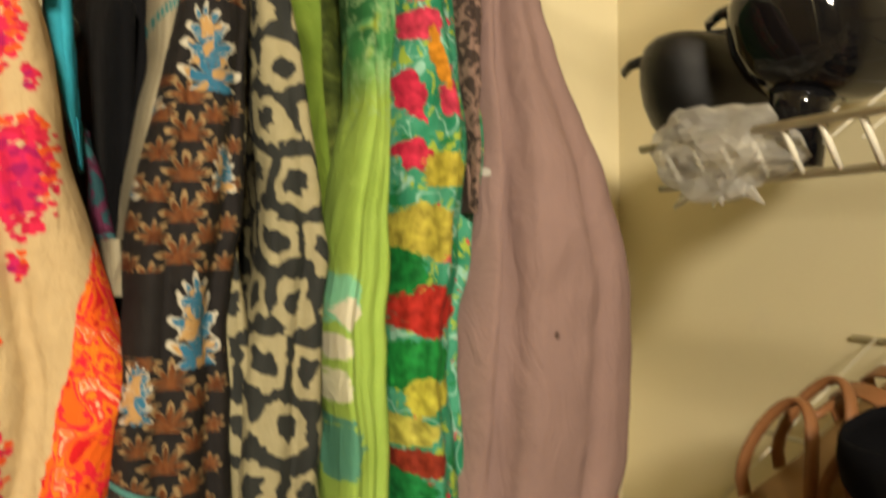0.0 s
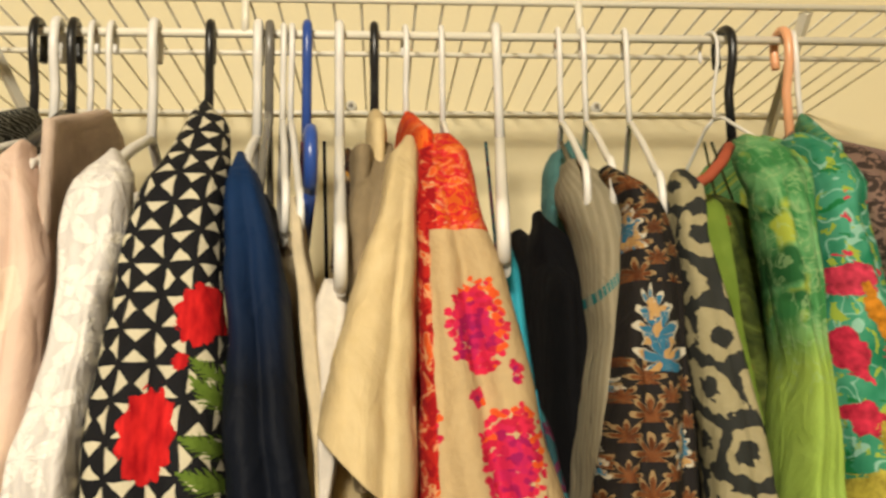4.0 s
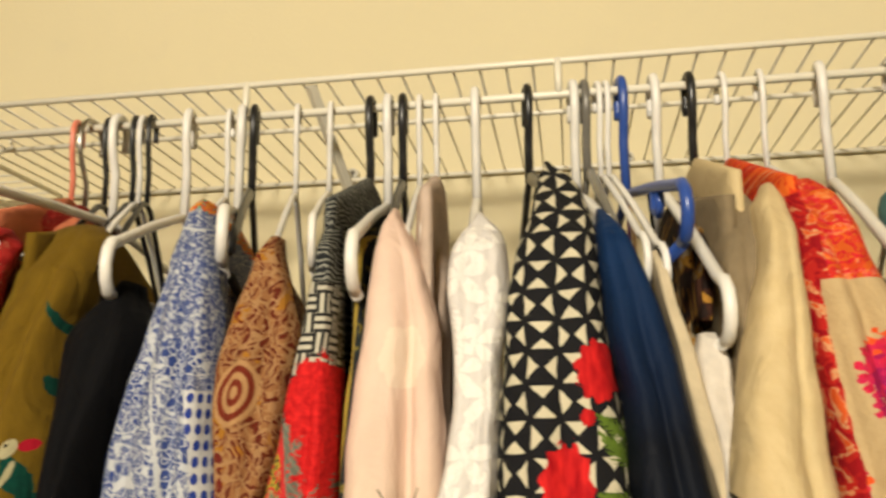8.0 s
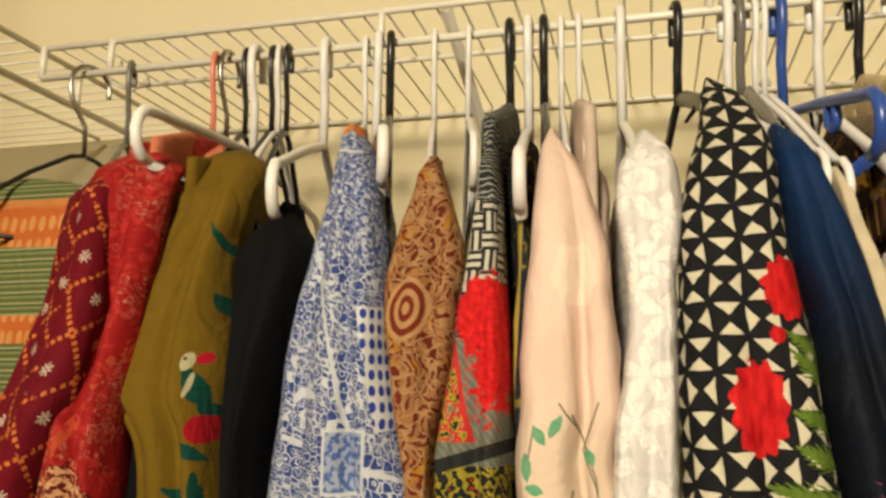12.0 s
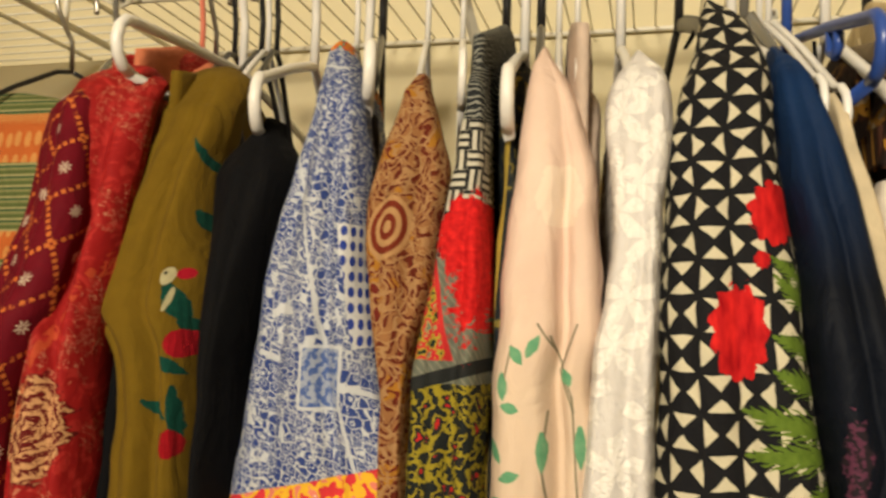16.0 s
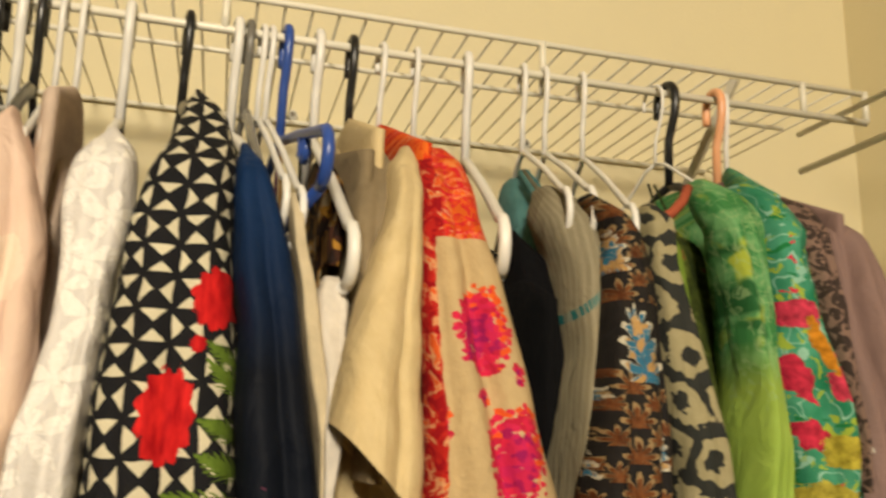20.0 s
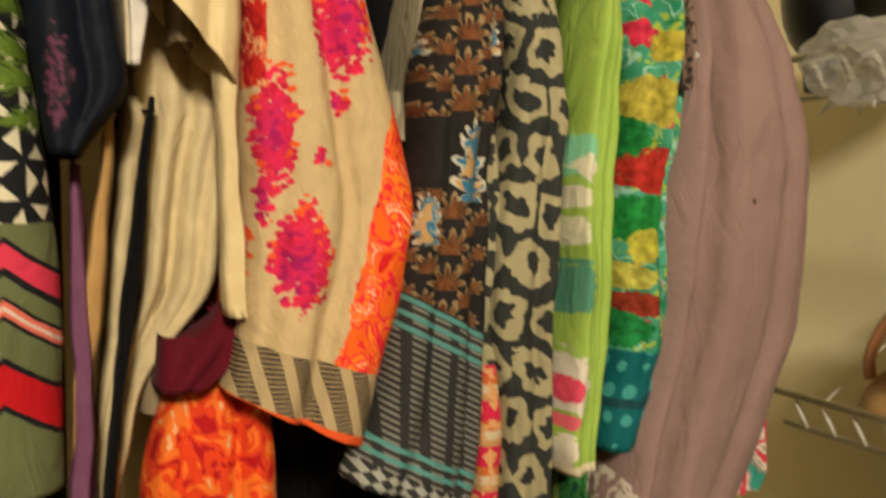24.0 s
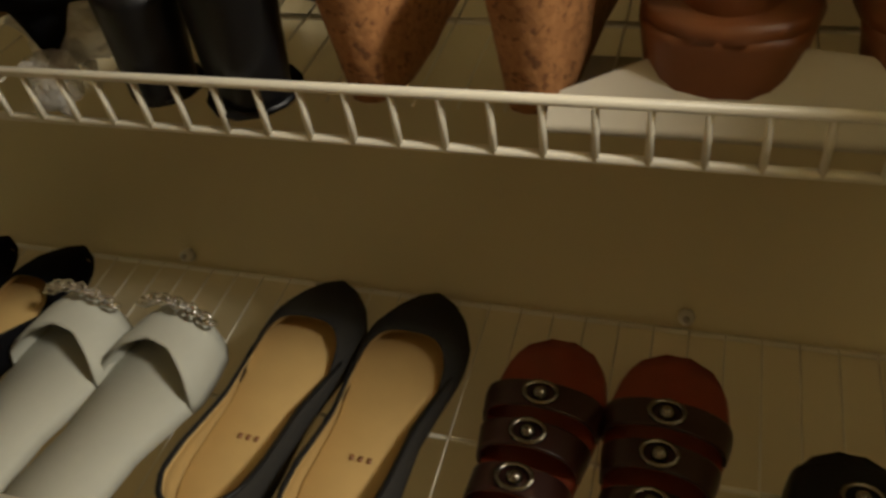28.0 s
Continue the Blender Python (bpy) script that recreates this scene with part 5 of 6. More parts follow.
    "mauve": [(1.533, 0.484, 0.505), (1.524, 0.479, 0.507), (1.48, 0.47, 0.516), (1.445, 0.462, 0.521), (1.406, 0.454, 0.527), (1.37, 0.446, 0.535), (1.333, 0.436, 0.547), (1.295, 0.43, 0.56), (1.255, 0.423, 0.566), (1.213, 0.416, 0.565), (1.142, 0.411, 0.561), (1.02, 0.392, 0.51), (0.98, 0.412, 0.49), (0.936, 0.446, 0.468)],
    "taupe": [(1.547, 0.104, 0.136), (1.489, 0.096, 0.125), (1.452, 0.097, 0.118), (1.312, 0.1, 0.113)],
    "leopard": [(1.551, 0.096, 0.112), (1.45, 0.082, 0.093)],
    "goldfold": [(1.281, 0.072, 0.075), (1.2675, 0.066, 0.073), (1.224, 0.063, 0.071), (1.18, 0.059, 0.068), (1.122, 0.052, 0.061)],
    "blackfold": [(1.285, 0.09, 0.096), (1.276, 0.089, 0.095), (1.219, 0.083, 0.0895), (1.165, 0.077, 0.084), (1.104, 0.0715, 0.078), (1.047, 0.066, 0.072)],
    "beigefold": [(1.372, 0.092, 0.13), (1.336, 0.0855, 0.14), (1.287, 0.079, 0.144), (1.25, 0.0745, 0.141), (1.226, 0.073, 0.136), (1.175, 0.069, 0.133), (1.135, 0.066, 0.1), (1.117, 0.0645, 0.0885), (1.044, 0.0575, 0.0765)],
    "teal": [(1.604, 0.298, 0.314), (1.588, 0.281, 0.314), (1.56, 0.264, 0.307), (1.522, 0.256, 0.286), (1.485, 0.252, 0.27)],
    "strap": [(1.466, 0.199, 0.213), (1.437, 0.198, 0.214), (1.336, 0.215, 0.219)],
    "peacock": [(1.363, 0.217, 0.221), (1.296, 0.225, 0.239), (1.256, 0.229, 0.24)],
    "puff": [(1.52, 0.524, 0.541), (1.498, 0.516, 0.541), (1.429, 0.525, 0.539)],
    "coral": [(1.587, -0.477, -0.454), (1.574, -0.478, -0.435), (1.554, -0.464, -0.421)],
    "stitched": [(1.523, -0.105, -0.094), (1.502, -0.103, -0.088), (1.347, -0.091, -0.083)],
    "fire": [(1.144, 0.11, 0.157), (1.063, 0.087, 0.165)],
    "velvet": [(1.167, 0.127, 0.139), (1.157, 0.12, 0.145), (1.145, 0.104, 0.146), (1.132, 0.095, 0.14), (1.122, 0.094, 0.118)],
    "plum": [(1.246, 0.051, 0.056), (1.224, 0.051, 0.059), (1.195, 0.051, 0.061), (1.152, 0.052, 0.062), (1.137, 0.053, 0.062)],
}
# how far each hangs behind the front row
DEEP = {"maroon": -0.01, "red": -0.01, "black_a": 0.03, "navyblack": -0.012, "olive": 0.02, "velvet": 0.03, "plum": 0.025, "darkborder": 0.02, "palecream": 0.035, "tank": 0.03, "black_b": 0.07, "graystripe": 0.03, "pinkcuff": 0.02, "rings": 0.01, "olivegreen": 0.06, "taupe": 0.02, "leopard": 0.06, "goldfold": 0.03, "blackfold": 0.035, "beigefold": 0.06, "teal": 0.13, "strap": 0.065, "peacock": 0.08, "puff": 0.05, "coral": 0.07, "stitched": 0.05, "fire": 0.035
}
BLACK_CLOTH = plain_cloth("black_cotton", (0.0045, 0.0045, 0.0055), 0.85, 0.25)
NAVY_BLACK = plain_cloth("blue_black_jersey", (0.0045, 0.0045, 0.0055), 0.8, 0.25)
IVORY = plain_cloth("ivory_cotton", (0.62, 0.52, 0.35), 0.85)
CREAM_CLOTH = plain_cloth("cream_dupion", (0.66, 0.53, 0.30), 0.6, 0.2, (0.58, 0.45, 0.24))
TANK_CLOTH = plain_cloth("white_jersey", (0.72, 0.66, 0.58), 0.85)
TEAL = plain_cloth("teal_voile", (0.08, 0.20, 0.20), 0.75)
TURQ = plain_cloth("sky_blue_satin", (0.04, 0.36, 0.48), 0.4)
SKIN_BEIGE = plain_cloth("taupe_cotton", (0.26, 0.2, 0.12), 0.85)
BEIGE_FOLD = plain_cloth("beige_silk", (0.60, 0.48, 0.27), 0.5, 0.2)
GOLD_CLOTH = plain_cloth("old_gold_brocade", (0.46, 0.27, 0.10), 0.4)


def fire_print():
    k = Mat("orange_fire_print", 0.75, sheen=0.1)
    c = k.ramp(k.noise(60, detail=2, warp=1.0), [(0.0, (0.40, 0.01, 0.012)), (0.40, (0.66, 0.05, 0.012)), (0.52, (0.75, 0.15, 0.02)), (0.64, (0.66, 0.38, 0.2))], "CONSTANT")
    return k.done(c)


FIRE = fire_print()


def posy_print(name, ground, a, b, scale=60):
    k = Mat(name, 0.75, sheen=0.1)
    c = k.ramp(k.noise(scale, k.p(), 3, warp=1.0), [(0.0, b), (0.40, tuple(0.5 * q for q in a)), (0.47, a), (0.54, ground)], "CONSTANT")
    c = k.mix(k.gt(k.noise(scale * 0.8, k.vec(0.3, 0.1), 3), 0.66), c, b)
    return k.done(c)


PEACOCK = posy_print("peacock_print", (0.02, 0.06, 0.07), (0.10, 0.02, 0.05), (0.03, 0.12, 0.13))
ROSE_PRINT = posy_print("white_rose_print", (0.58, 0.05, 0.08), (0.62, 0.52, 0.42), (0.04, 0.26, 0.20), 36)
LEAFY = posy_print("dark_green_leaf_print", (0.012, 0.075, 0.025), (0.03, 0.16, 0.035), (0.004, 0.025, 0.014), 40)
PALE_PINK = plain_cloth("pale_pink_embroidery", (0.56, 0.42, 0.36), 0.8)
RACK = "garments on the closet rail"


def garment(name, label, category, hx, key, cloth, body_cloth=None, depth=0.028, folds=3, ripple=0.10, back=None, low=None, hem=0.85, half=0.165,
            thick=0.011, body=True, round_top=0.02, drop=0.06, tilt=0.0, skew=0.0, creases=None, loops=False, flap=0.0, under_cloth=None, collar=0.012, wide=False):
    """A garment on its hanger at hx: the near sleeve and the body behind it."""
    ob = thing(name, label, category, (hx, 0, 1.685), group=RACK)
    back = DEEP.get(key, 0.0) if back is None else back
    rows = list(ROWS[key])
    if low:
        z, a, b = rows[-1]
        rows.append((low, a - 0.004, b + 0.004))
    seed = 1 + len(key) * 3.7 + hx * 31
    if flap:
        # a wide sleeve with a slanted open hem, and the narrower cloth that shows under it
        cut = min(range(len(rows)), key=lambda i: rows[i][1])
        under = [(rows[cut][0] + 0.03, *rows[cut + 1][1:])] + rows[cut + 1 :]
        rows = rows[:cut] + [(rows[cut][0] - flap, *rows[cut][1:])]
        part("under_sleeve", sleeve_mesh(under, (hx, 0, 1.685), seed + 3, depth * 0.5, folds, ripple, back + 0.014, round_top), under_cloth or cloth, ob)
    part("sleeve", sleeve_mesh(rows, (hx, 0, 1.685), seed, depth, folds, ripple, back, round_top, tilt, creases, flap or skew), cloth, ob)
    if loops:
        z0, a, b = rows[0]
        for s in (0.3, 0.7):
            bm = bmesh.new()
            x = a + (b - a) * s
            tube(bm, [(x - hx, front_y(z0) + back + depth, z0 - 1.692), ((x - hx) * 0.6, -0.08, min(-0.115, z0 - 1.685)), ((x - hx) * 0.3, -0.02, -0.106)], 0.0012, 6)
            part("strap", bm, cloth, ob)
    if body:
        mid = [(a + b) / 2 for z, a, b in rows if 1.38 < z < 1.5] or [sum(rows[0][1:]) / 2]
        ang = math.atan2(sum(mid) / len(mid) - hx, 0.205)
        z0 = rows[0][0]
        kind, spin, reach, fall = HANG.get(round(hx, 3), ("tube", 0, 1.0, 0.15))
        if reach < 0.195 and z0 > 1.5 and not wide:
            # the cloth lies over the hanger's arms
            peak, end = ROD + NECK[kind] + 0.010, ROD - fall + 0.009
            peak -= (collar - 0.012) / reach * (peak - end)
            part("body", body_mesh(radians(spin), seed, peak, hem, reach + 0.006, min(thick, 0.009), neck=collar, drop=peak - end), body_cloth or cloth, ob)
        elif z0 > 1.5 and not wide:
            part("body", body_mesh(ang, seed, 1.574, hem, half, thick, neck=0.018, drop=1.582 - min(z0, 1.54)), body_cloth or cloth, ob)
        else:
            part("body", body_mesh(ang, seed, z0 - 0.004, hem, half, thick, drop=drop), body_cloth or cloth, ob)
    return ob


garment("saree_blouse", "maroon tie-dyed tunic with orange dots and white stars", "tunic", -0.635, "maroon", cloth_bandhani(-0.635), depth=0.03, low=1.05, ripple=0.2, folds=4, hem=0.8, wide=True)
garment("kurta", "red leaf-print kurta with a gold medallion at the cuff", "kurta", -0.469, "red", cloth_redprint(-0.469), depth=0.034, low=1.05, ripple=0.18, folds=4)
garment("jumper", "coral knitted jumper folded over its hanger", "jumper", -0.485, "coral", plain_cloth("coral_knit", (0.62, 0.20, 0.10), 0.9), depth=0.03, low=1.45, hem=1.3, half=0.1)
garment("trousers", "black cotton trousers between two tunics", "trousers", -0.449, "black_a", BLACK_CLOTH, low=0.9, body=False, depth=0.05, loops=True)
garment("wool_tunic", "olive wool tunic with green and red embroidered birds", "tunic", -0.439, "olive", cloth_olive(-0.439), depth=0.045, low=1.0, ripple=0.16)
garment("jacket", "black jersey jacket with a rounded shoulder", "jacket", -0.404, "navyblack", NAVY_BLACK, depth=0.06, low=1.0, round_top=0.05)
garment("blouse", "blue and white tile-print blouse with a floral hem", "blouse", -0.310, "blueprint", cloth_bluetile(-0.310), depth=0.036, low=1.18, ripple=0.10, folds=3)
garment("scarf", "brown and mustard paisley scarf folded over its hanger", "scarf", -0.253, "paisley", cloth_paisley(-0.253), depth=0.024, ripple=0.2, hem=1.2, half=0.16, wide=True)
garment("patchwork_tunic", "patchwork tunic with a key fret and red embroidery", "tunic", -0.180, "patch", cloth_patchwork(-0.180), depth=0.034, low=1.1, ripple=0.08)
garment("dress", "dark printed dress with mustard piping", "dress", -0.163, "darkborder", cloth_darkborder(-0.163), depth=0.03, low=1.0)
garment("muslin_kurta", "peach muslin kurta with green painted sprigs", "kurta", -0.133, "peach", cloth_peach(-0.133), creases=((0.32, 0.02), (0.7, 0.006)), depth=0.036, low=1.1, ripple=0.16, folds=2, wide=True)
garment("cotton_blouse", "ivory cotton blouse with a coral stitched edge", "blouse", -0.117, "stitched", plain_cloth("pinkish_ivory", (0.60, 0.47, 0.38), 0.85), depth=0.025, ripple=0.15, low=1.2, hem=1.1, half=0.14)
garment("lace_blouse", "white satin blouse with raised lace flowers", "blouse", -0.080, "lace", cloth_lace(-0.080), depth=0.03, low=1.1, ripple=0.2, folds=3, wide=True)
garment("velvet_blouse", "maroon velvet blouse with a wide cuff", "blouse", 0.11, "velvet", plain_cloth("maroon_velvet", (0.10, 0.006, 0.014), 0.8, 0.4), depth=0.03, ripple=0.2, body=False, loops=True)
garment("chiffon_scarf", "plum chiffon scarf with a striped end", "scarf", 0.05, "plum", plain_cloth("plum_chiffon", (0.16, 0.06, 0.12), 0.7, 0.2), depth=0.02, ripple=0.3, folds=4, low=0.98, body=False, loops=True)
garment("printed_tunic", "black and cream triangle-print tunic with red embroidered flowers", "tunic", -0.032, "geo", cloth_triangles(-0.032), depth=0.030, low=1.08, ripple=0.05, folds=2, body=False, loops=True, creases=((0.1, 0.006), (-0.6, 0.004)))
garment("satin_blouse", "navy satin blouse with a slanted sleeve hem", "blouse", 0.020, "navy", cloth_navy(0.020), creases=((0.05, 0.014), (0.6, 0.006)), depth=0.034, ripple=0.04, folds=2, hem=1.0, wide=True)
garment("cotton_tunic", "pale cream cotton tunic", "tunic", 0.039, "palecream", IVORY, depth=0.03, ripple=0.15, hem=1.3, wide=True)
garment("tank_top", "white jersey tank top on thin straps", "tank top", 0.082, "tank", TANK_CLOTH, depth=0.03, hem=1.345, ripple=0.12, folds=4)
garment("silk_blouse", "taupe silk blouse with a striped collar", "blouse", 0.098, "taupe", SKIN_BEIGE, depth=0.03, ripple=0.2, folds=4, hem=1.1)
garment("leopard_blouse", "leopard-print blouse in black, brown and ochre", "blouse", 0.090, "leopard", cloth_leopard(0.09), depth=0.03, ripple=0.2, hem=1.2, half=0.1)
garment("brocade_skirt", "old gold brocade skirt with shiny folds", "skirt", 0.045, "goldfold", GOLD_CLOTH, depth=0.02, ripple=0.2, folds=4, low=0.95, body=False, loops=True)
# a black strip stands in for the shaded gap between the beige folds
garment("slip", "black strip in place of the dark gap between folds", "slip", 0.06, "blackfold", BLACK_CLOTH, depth=0.02, low=0.95, body=False, loops=True)
garment("silk_skirt", "beige silk skirt hanging in deep folds", "skirt", 0.102, "beigefold", BEIGE_FOLD, depth=0.03, ripple=0.5, folds=4, creases=((-0.5, 0.02), (0.1, 0.02), (0.6, 0.016)), low=0.9, body=False, round_top=0.012, loops=True)
garment("silk_jacket", "cream raw-silk jacket with a wide pointed sleeve", "jacket", 0.113, "jacket", CREAM_CLOTH, depth=0.03, ripple=0.03, creases=((0.35, 0.012), (0.75, 0.006)), folds=3, hem=0.8, flap=0.028)
garment("embroidered_kurta", "linen kurta with pink and orange embroidered flowers", "kurta", 0.141, "suzani", cloth_suzani(0.141), FIRE, depth=0.036, ripple=0.07, folds=2, hem=0.75, skew=0.019)
garment("fire_print_skirt", "orange and red fire-print skirt", "skirt", 0.150, "fire", FIRE, depth=0.03, ripple=0.2, folds=3, low=0.9, body=False, loops=True)
garment("cardigan", "black knitted cardigan with a rounded shoulder", "cardigan", 0.225, "black_b", BLACK_CLOTH, depth=0.05, ripple=0.05, round_top=0.03)
garment("camisole", "sky-blue satin camisole hanging by its strap", "camisole", 0.215, "strap", TURQ, depth=0.014, ripple=0.2, folds=4, body=False)
garment("voile_blouse", "teal voile blouse over its hanger", "blouse", 0.250, "teal", TEAL, depth=0.03, ripple=0.15, body=False)
garment("peacock_tunic", "dark tunic printed in teal and plum", "tunic", 0.205, "peacock", PEACOCK, depth=0.02, low=1.22, body=False, loops=True)
garment("shirt", "grey-green striped cotton shirt with a teal stitched band", "shirt", 0.282, "graystripe", cloth_greystripe(0.282), depth=0.045, ripple=0.1, body=False, loops=True)
garment("leaf_print_kurta", "black leaf-print kurta with blue blooms and a woven cuff", "kurta", 0.305, "floral", cloth_floral(0.305), depth=0.034, ripple=0.06, folds=2, hem=0.8, skew=0.0187, wide=True)
garment("ikat_tunic", "black and cream ring-print tunic with pink patched cuffs", "tunic", 0.325, "pinkcuff", cloth_rings(0.325, "ring_ikat_cuff", True), depth=0.024, ripple=0.1, hem=0.95, half=0.13)
garment("ikat_dress", "black and cream ring-print dress", "dress", 0.345, "rings", cloth_rings(0.345), depth=0.032, low=0.85, ripple=0.3, folds=4, hem=0.75, wide=True)
chiffon = garment("chiffon_tunic", "olive green leaf-print chiffon tunic", "tunic", 0.425, "olivegreen", cloth_oliveleaf(0.425), depth=0.05, low=0.9, ripple=0.35, folds=5, body=False, loops=True)
neckline = bmesh.new()
tube(neckline, [(-0.101, -0.138, -0.184), (-0.088, -0.146, -0.180), (-0.074, -0.148, -0.172), (-0.062, -0.145, -0.160), (-0.052, -0.138, -0.146)], 0.0042, 8)
part("neck_trim", neckline, plain_cloth("coral_trim", (0.42, 0.10, 0.05), 0.8), chiffon, "coral printed trim")
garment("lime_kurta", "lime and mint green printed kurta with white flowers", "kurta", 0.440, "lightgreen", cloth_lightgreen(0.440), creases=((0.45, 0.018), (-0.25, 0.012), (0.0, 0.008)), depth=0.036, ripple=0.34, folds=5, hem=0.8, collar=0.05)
garment("floral_tunic", "turquoise tunic printed with red flowers and parrots", "tunic", 0.508, "turquoise", cloth_turquoise(0.508), creases=((0.6, 0.014), (0.15, 0.010), (-0.5, 0.012)), depth=0.04, ripple=0.34, folds=5, hem=0.75)
mauve = garment("crepe_kurta", "dusty mauve crepe kurta with a lace yoke and white embroidered hem", "kurta", 0.496, "mauve", cloth_mauve(0.496), depth=0.060, creases=((-0.50, 0.045), (0.25, 0.008)), ripple=0.14, folds=2, hem=1.1, round_top=0.03)
rose_rows = ROWS["puff"]
ROWS["puff"] = rose_rows + [(1.28, 0.515, 0.575), (1.17, 0.53, 0.592), (1.06, 0.545, 0.604), (1.0, 0.55, 0.608), (0.985, 0.56, 0.60)]
garment("rose_blouse", "white blouse printed with red roses and teal leaves", "blouse", 0.53, "puff", ROSE_PRINT, depth=0.03, ripple=0.15, back=0.08, body=False, loops=True)
ROWS["shawl"] = [(1.02, 0.50, 0.545), (0.95, 0.508, 0.562), (0.80, 0.512, 0.575), (0.62, 0.51, 0.58)]
ROWS["leafy"] = [(1.10, 0.385, 0.49), (1.0, 0.375, 0.505), (0.9, 0.37, 0.512), (0.75, 0.37, 0.515)]
garment("shawl", "pale pink shawl with raised white embroidery", "shawl", 0.515, "shawl", PALE_PINK, depth=0.03, ripple=0.3, folds=4, back=0.09, body=False, loops=True)
garment("leaf_print_skirt", "dark green skirt printed with large leaves and red flowers", "skirt", 0.46, "leafy", LEAFY, depth=0.03, ripple=0.2, folds=3, back=0.05, body=False, loops=True)
part("lace_yoke", sleeve_mesh([(1.545, 0.452, 0.492), (1.49, 0.440, 0.470), (1.43, 0.437, 0.456), (1.36, 0.432, 0.442), (1.31, 0.428, 0.432)], (0.496, 0, 1.685), 5, 0.05, 3, 0.2, 0.004), cloth_blacklace(0.496), mauve, "dark brown lace yoke")

# a striped sari folded on a hanger that faces the room from the other shelf
sari = thing("sari", "orange and green striped sari folded over a hanger", "sari", (-0.665, -0.045, 1.685), group=RACK)
part("folded_cloth", body_mesh(radians(90), 8.0, 1.558, 0.7, 0.215, 0.016, neck=0.02, drop=0.038), cloth_stripes(0), sari)


# ---- shoes: local y runs from heel to toe, z up from the shelf ----
SUEDE_BLACK = hard("black_suede", (0.0035, 0.0035, 0.0045), 0.95, bump=0.4, scale=120, spec=0.08)
LEATHER_BLACK = hard("black_leather", (0.005, 0.005, 0.006), 0.4, bump=0.2, scale=90, spec=0.3)
PATENT = hard("black_patent", (0.006, 0.006, 0.007), 0.06)
SPARKLE = hard("black_glitter_mesh", (0.007, 0.007, 0.008), 0.3, 0.15, 0.3, 0.8, 180)
TAN_MID = hard("mid_tan_leather", (0.36, 0.155, 0.04), 0.5, mottled=0.8, bump=0.15, scale=60)
TAN = hard("tan_leather", (0.50, 0.23, 0.06), 0.5, mottled=0.8, bump=0.15, scale=60)
TAN_PALE = hard("pale_tan_leather", (0.40, 0.235, 0.085), 0.5, mottled=0.75, bump=0.15, scale=60)
TAN_DARK = hard("brown_leather", (0.26, 0.11, 0.04), 0.45, mottled=0.7, bump=0.15, scale=60)
SAND = hard("beige_insole", (0.50, 0.34, 0.13), 0.55, mottled=0.88, bump=0.1, scale=50)
GREY_SUEDE = hard("charcoal_suede", (0.032, 0.030, 0.027), 0.95, bump=0.4, scale=120, spec=0.1)
STONE = hard("stone_grey_rubber", (0.42, 0.42, 0.36), 0.7, mottled=0.92, bump=0.1, scale=80)
RUST = hard("rust_leather", (0.30, 0.05, 0.018), 0.45, mottled=0.7, bump=0.15, scale=60)
OXBLOOD = hard("oxblood_leather", (0.030, 0.008, 0.006), 0.35, mottled=0.8)
COGNAC = hard("cognac_leather", (0.24, 0.085, 0.028), 0.4, mottled=0.75, bump=0.15, scale=40)
SILVER = hard("silver_metal", (0.75, 0.72, 0.66), 0.2, 1.0)
PEWTER = hard("worn_pewter", (0.30, 0.28, 0.24), 0.25, 1.0, 0.5)
PAPER = hard("white_card", (0.62, 0.58, 0.48), 0.8, mottled=0.9)


def cork_mat():
    k = Mat("cork", 0.7, spec=0.3)
    flake = k.vor(230, k.p(), out="Color")
    sep = k.n("ShaderNodeSeparateColor")
    k.put(sep.inputs[0], flake)
    pits = k.step(k.noise(160, k.p(), 4), 0.56, 0.66)
    c = k.mix(sep.outputs[0], (0.27, 0.12, 0.042), (0.37, 0.175, 0.062))
    c = k.mix(k.mul(pits, 0.7), c, (0.08, 0.03, 0.012))
    return k.done(c, k.noise(140, k.p(), 3), 0.5, 0.002, cloth=False)


def bag_mat():
    k = Mat("thin_white_plastic", 0.28, spec=0.5)
    k.b.inputs["Transmission Weight"].default_value = 0.35
    k.b.inputs["Alpha"].default_value = 0.5
    return k.done(k.mix(k.noise(40, k.p(), 3), (0.62, 0.60, 0.55), (0.78, 0.76, 0.71)), k.noise(60, k.p(), 4, warp=1.0), 0.6, 0.004, cloth=False)


CORK, BAG = cork_mat(), bag_mat()
SLOPE = math.atan2(0.166, 0.262)


def on_shelf(z, along, deep, yaw=0.0, lift=0.006):
    """The pose of a thing on a slanted shelf whose front edge is at height z, along metres from the back wall's shelf rail."""
    c, s = math.cos(SLOPE), math.sin(SLOPE)
    basis = Matrix(((0, c, -s, 0), (-1, 0, 0, 0), (0, s, c, 0), (0, 0, 0, 1)))
    place = Vector((RIGHT - 0.262, -along, z)) + Vector((c, 0, s)) * deep + Vector((-s, 0, c)) * lift
    return Matrix.Translation(place) @ basis @ pose(0, 0, 0, 0, 0, yaw)


def half_width(t, w, pointed):
    toe = (0.72, 0.44, 0.10) if pointed else (0.86, 0.62, 0.22)
    return w / 2 * float(np.interp(t, [0, 0.03, 0.10, 0.2, 0.42, 0.70, 0.80, 0.90, 0.965, 1.0], [0.22, 0.50, 0.74, 0.80, 0.76, 1.0, 0.96, toe[0], toe[1], toe[2]]))


def lift_of(t, heel):
    """Height of the foot bed for a heel of that height."""
    return 0.004 + heel * float(np.interp(t, [0, 0.22, 0.45, 0.68, 1.0], [1.0, 0.93, 0.55, 0.05, 0.02]))


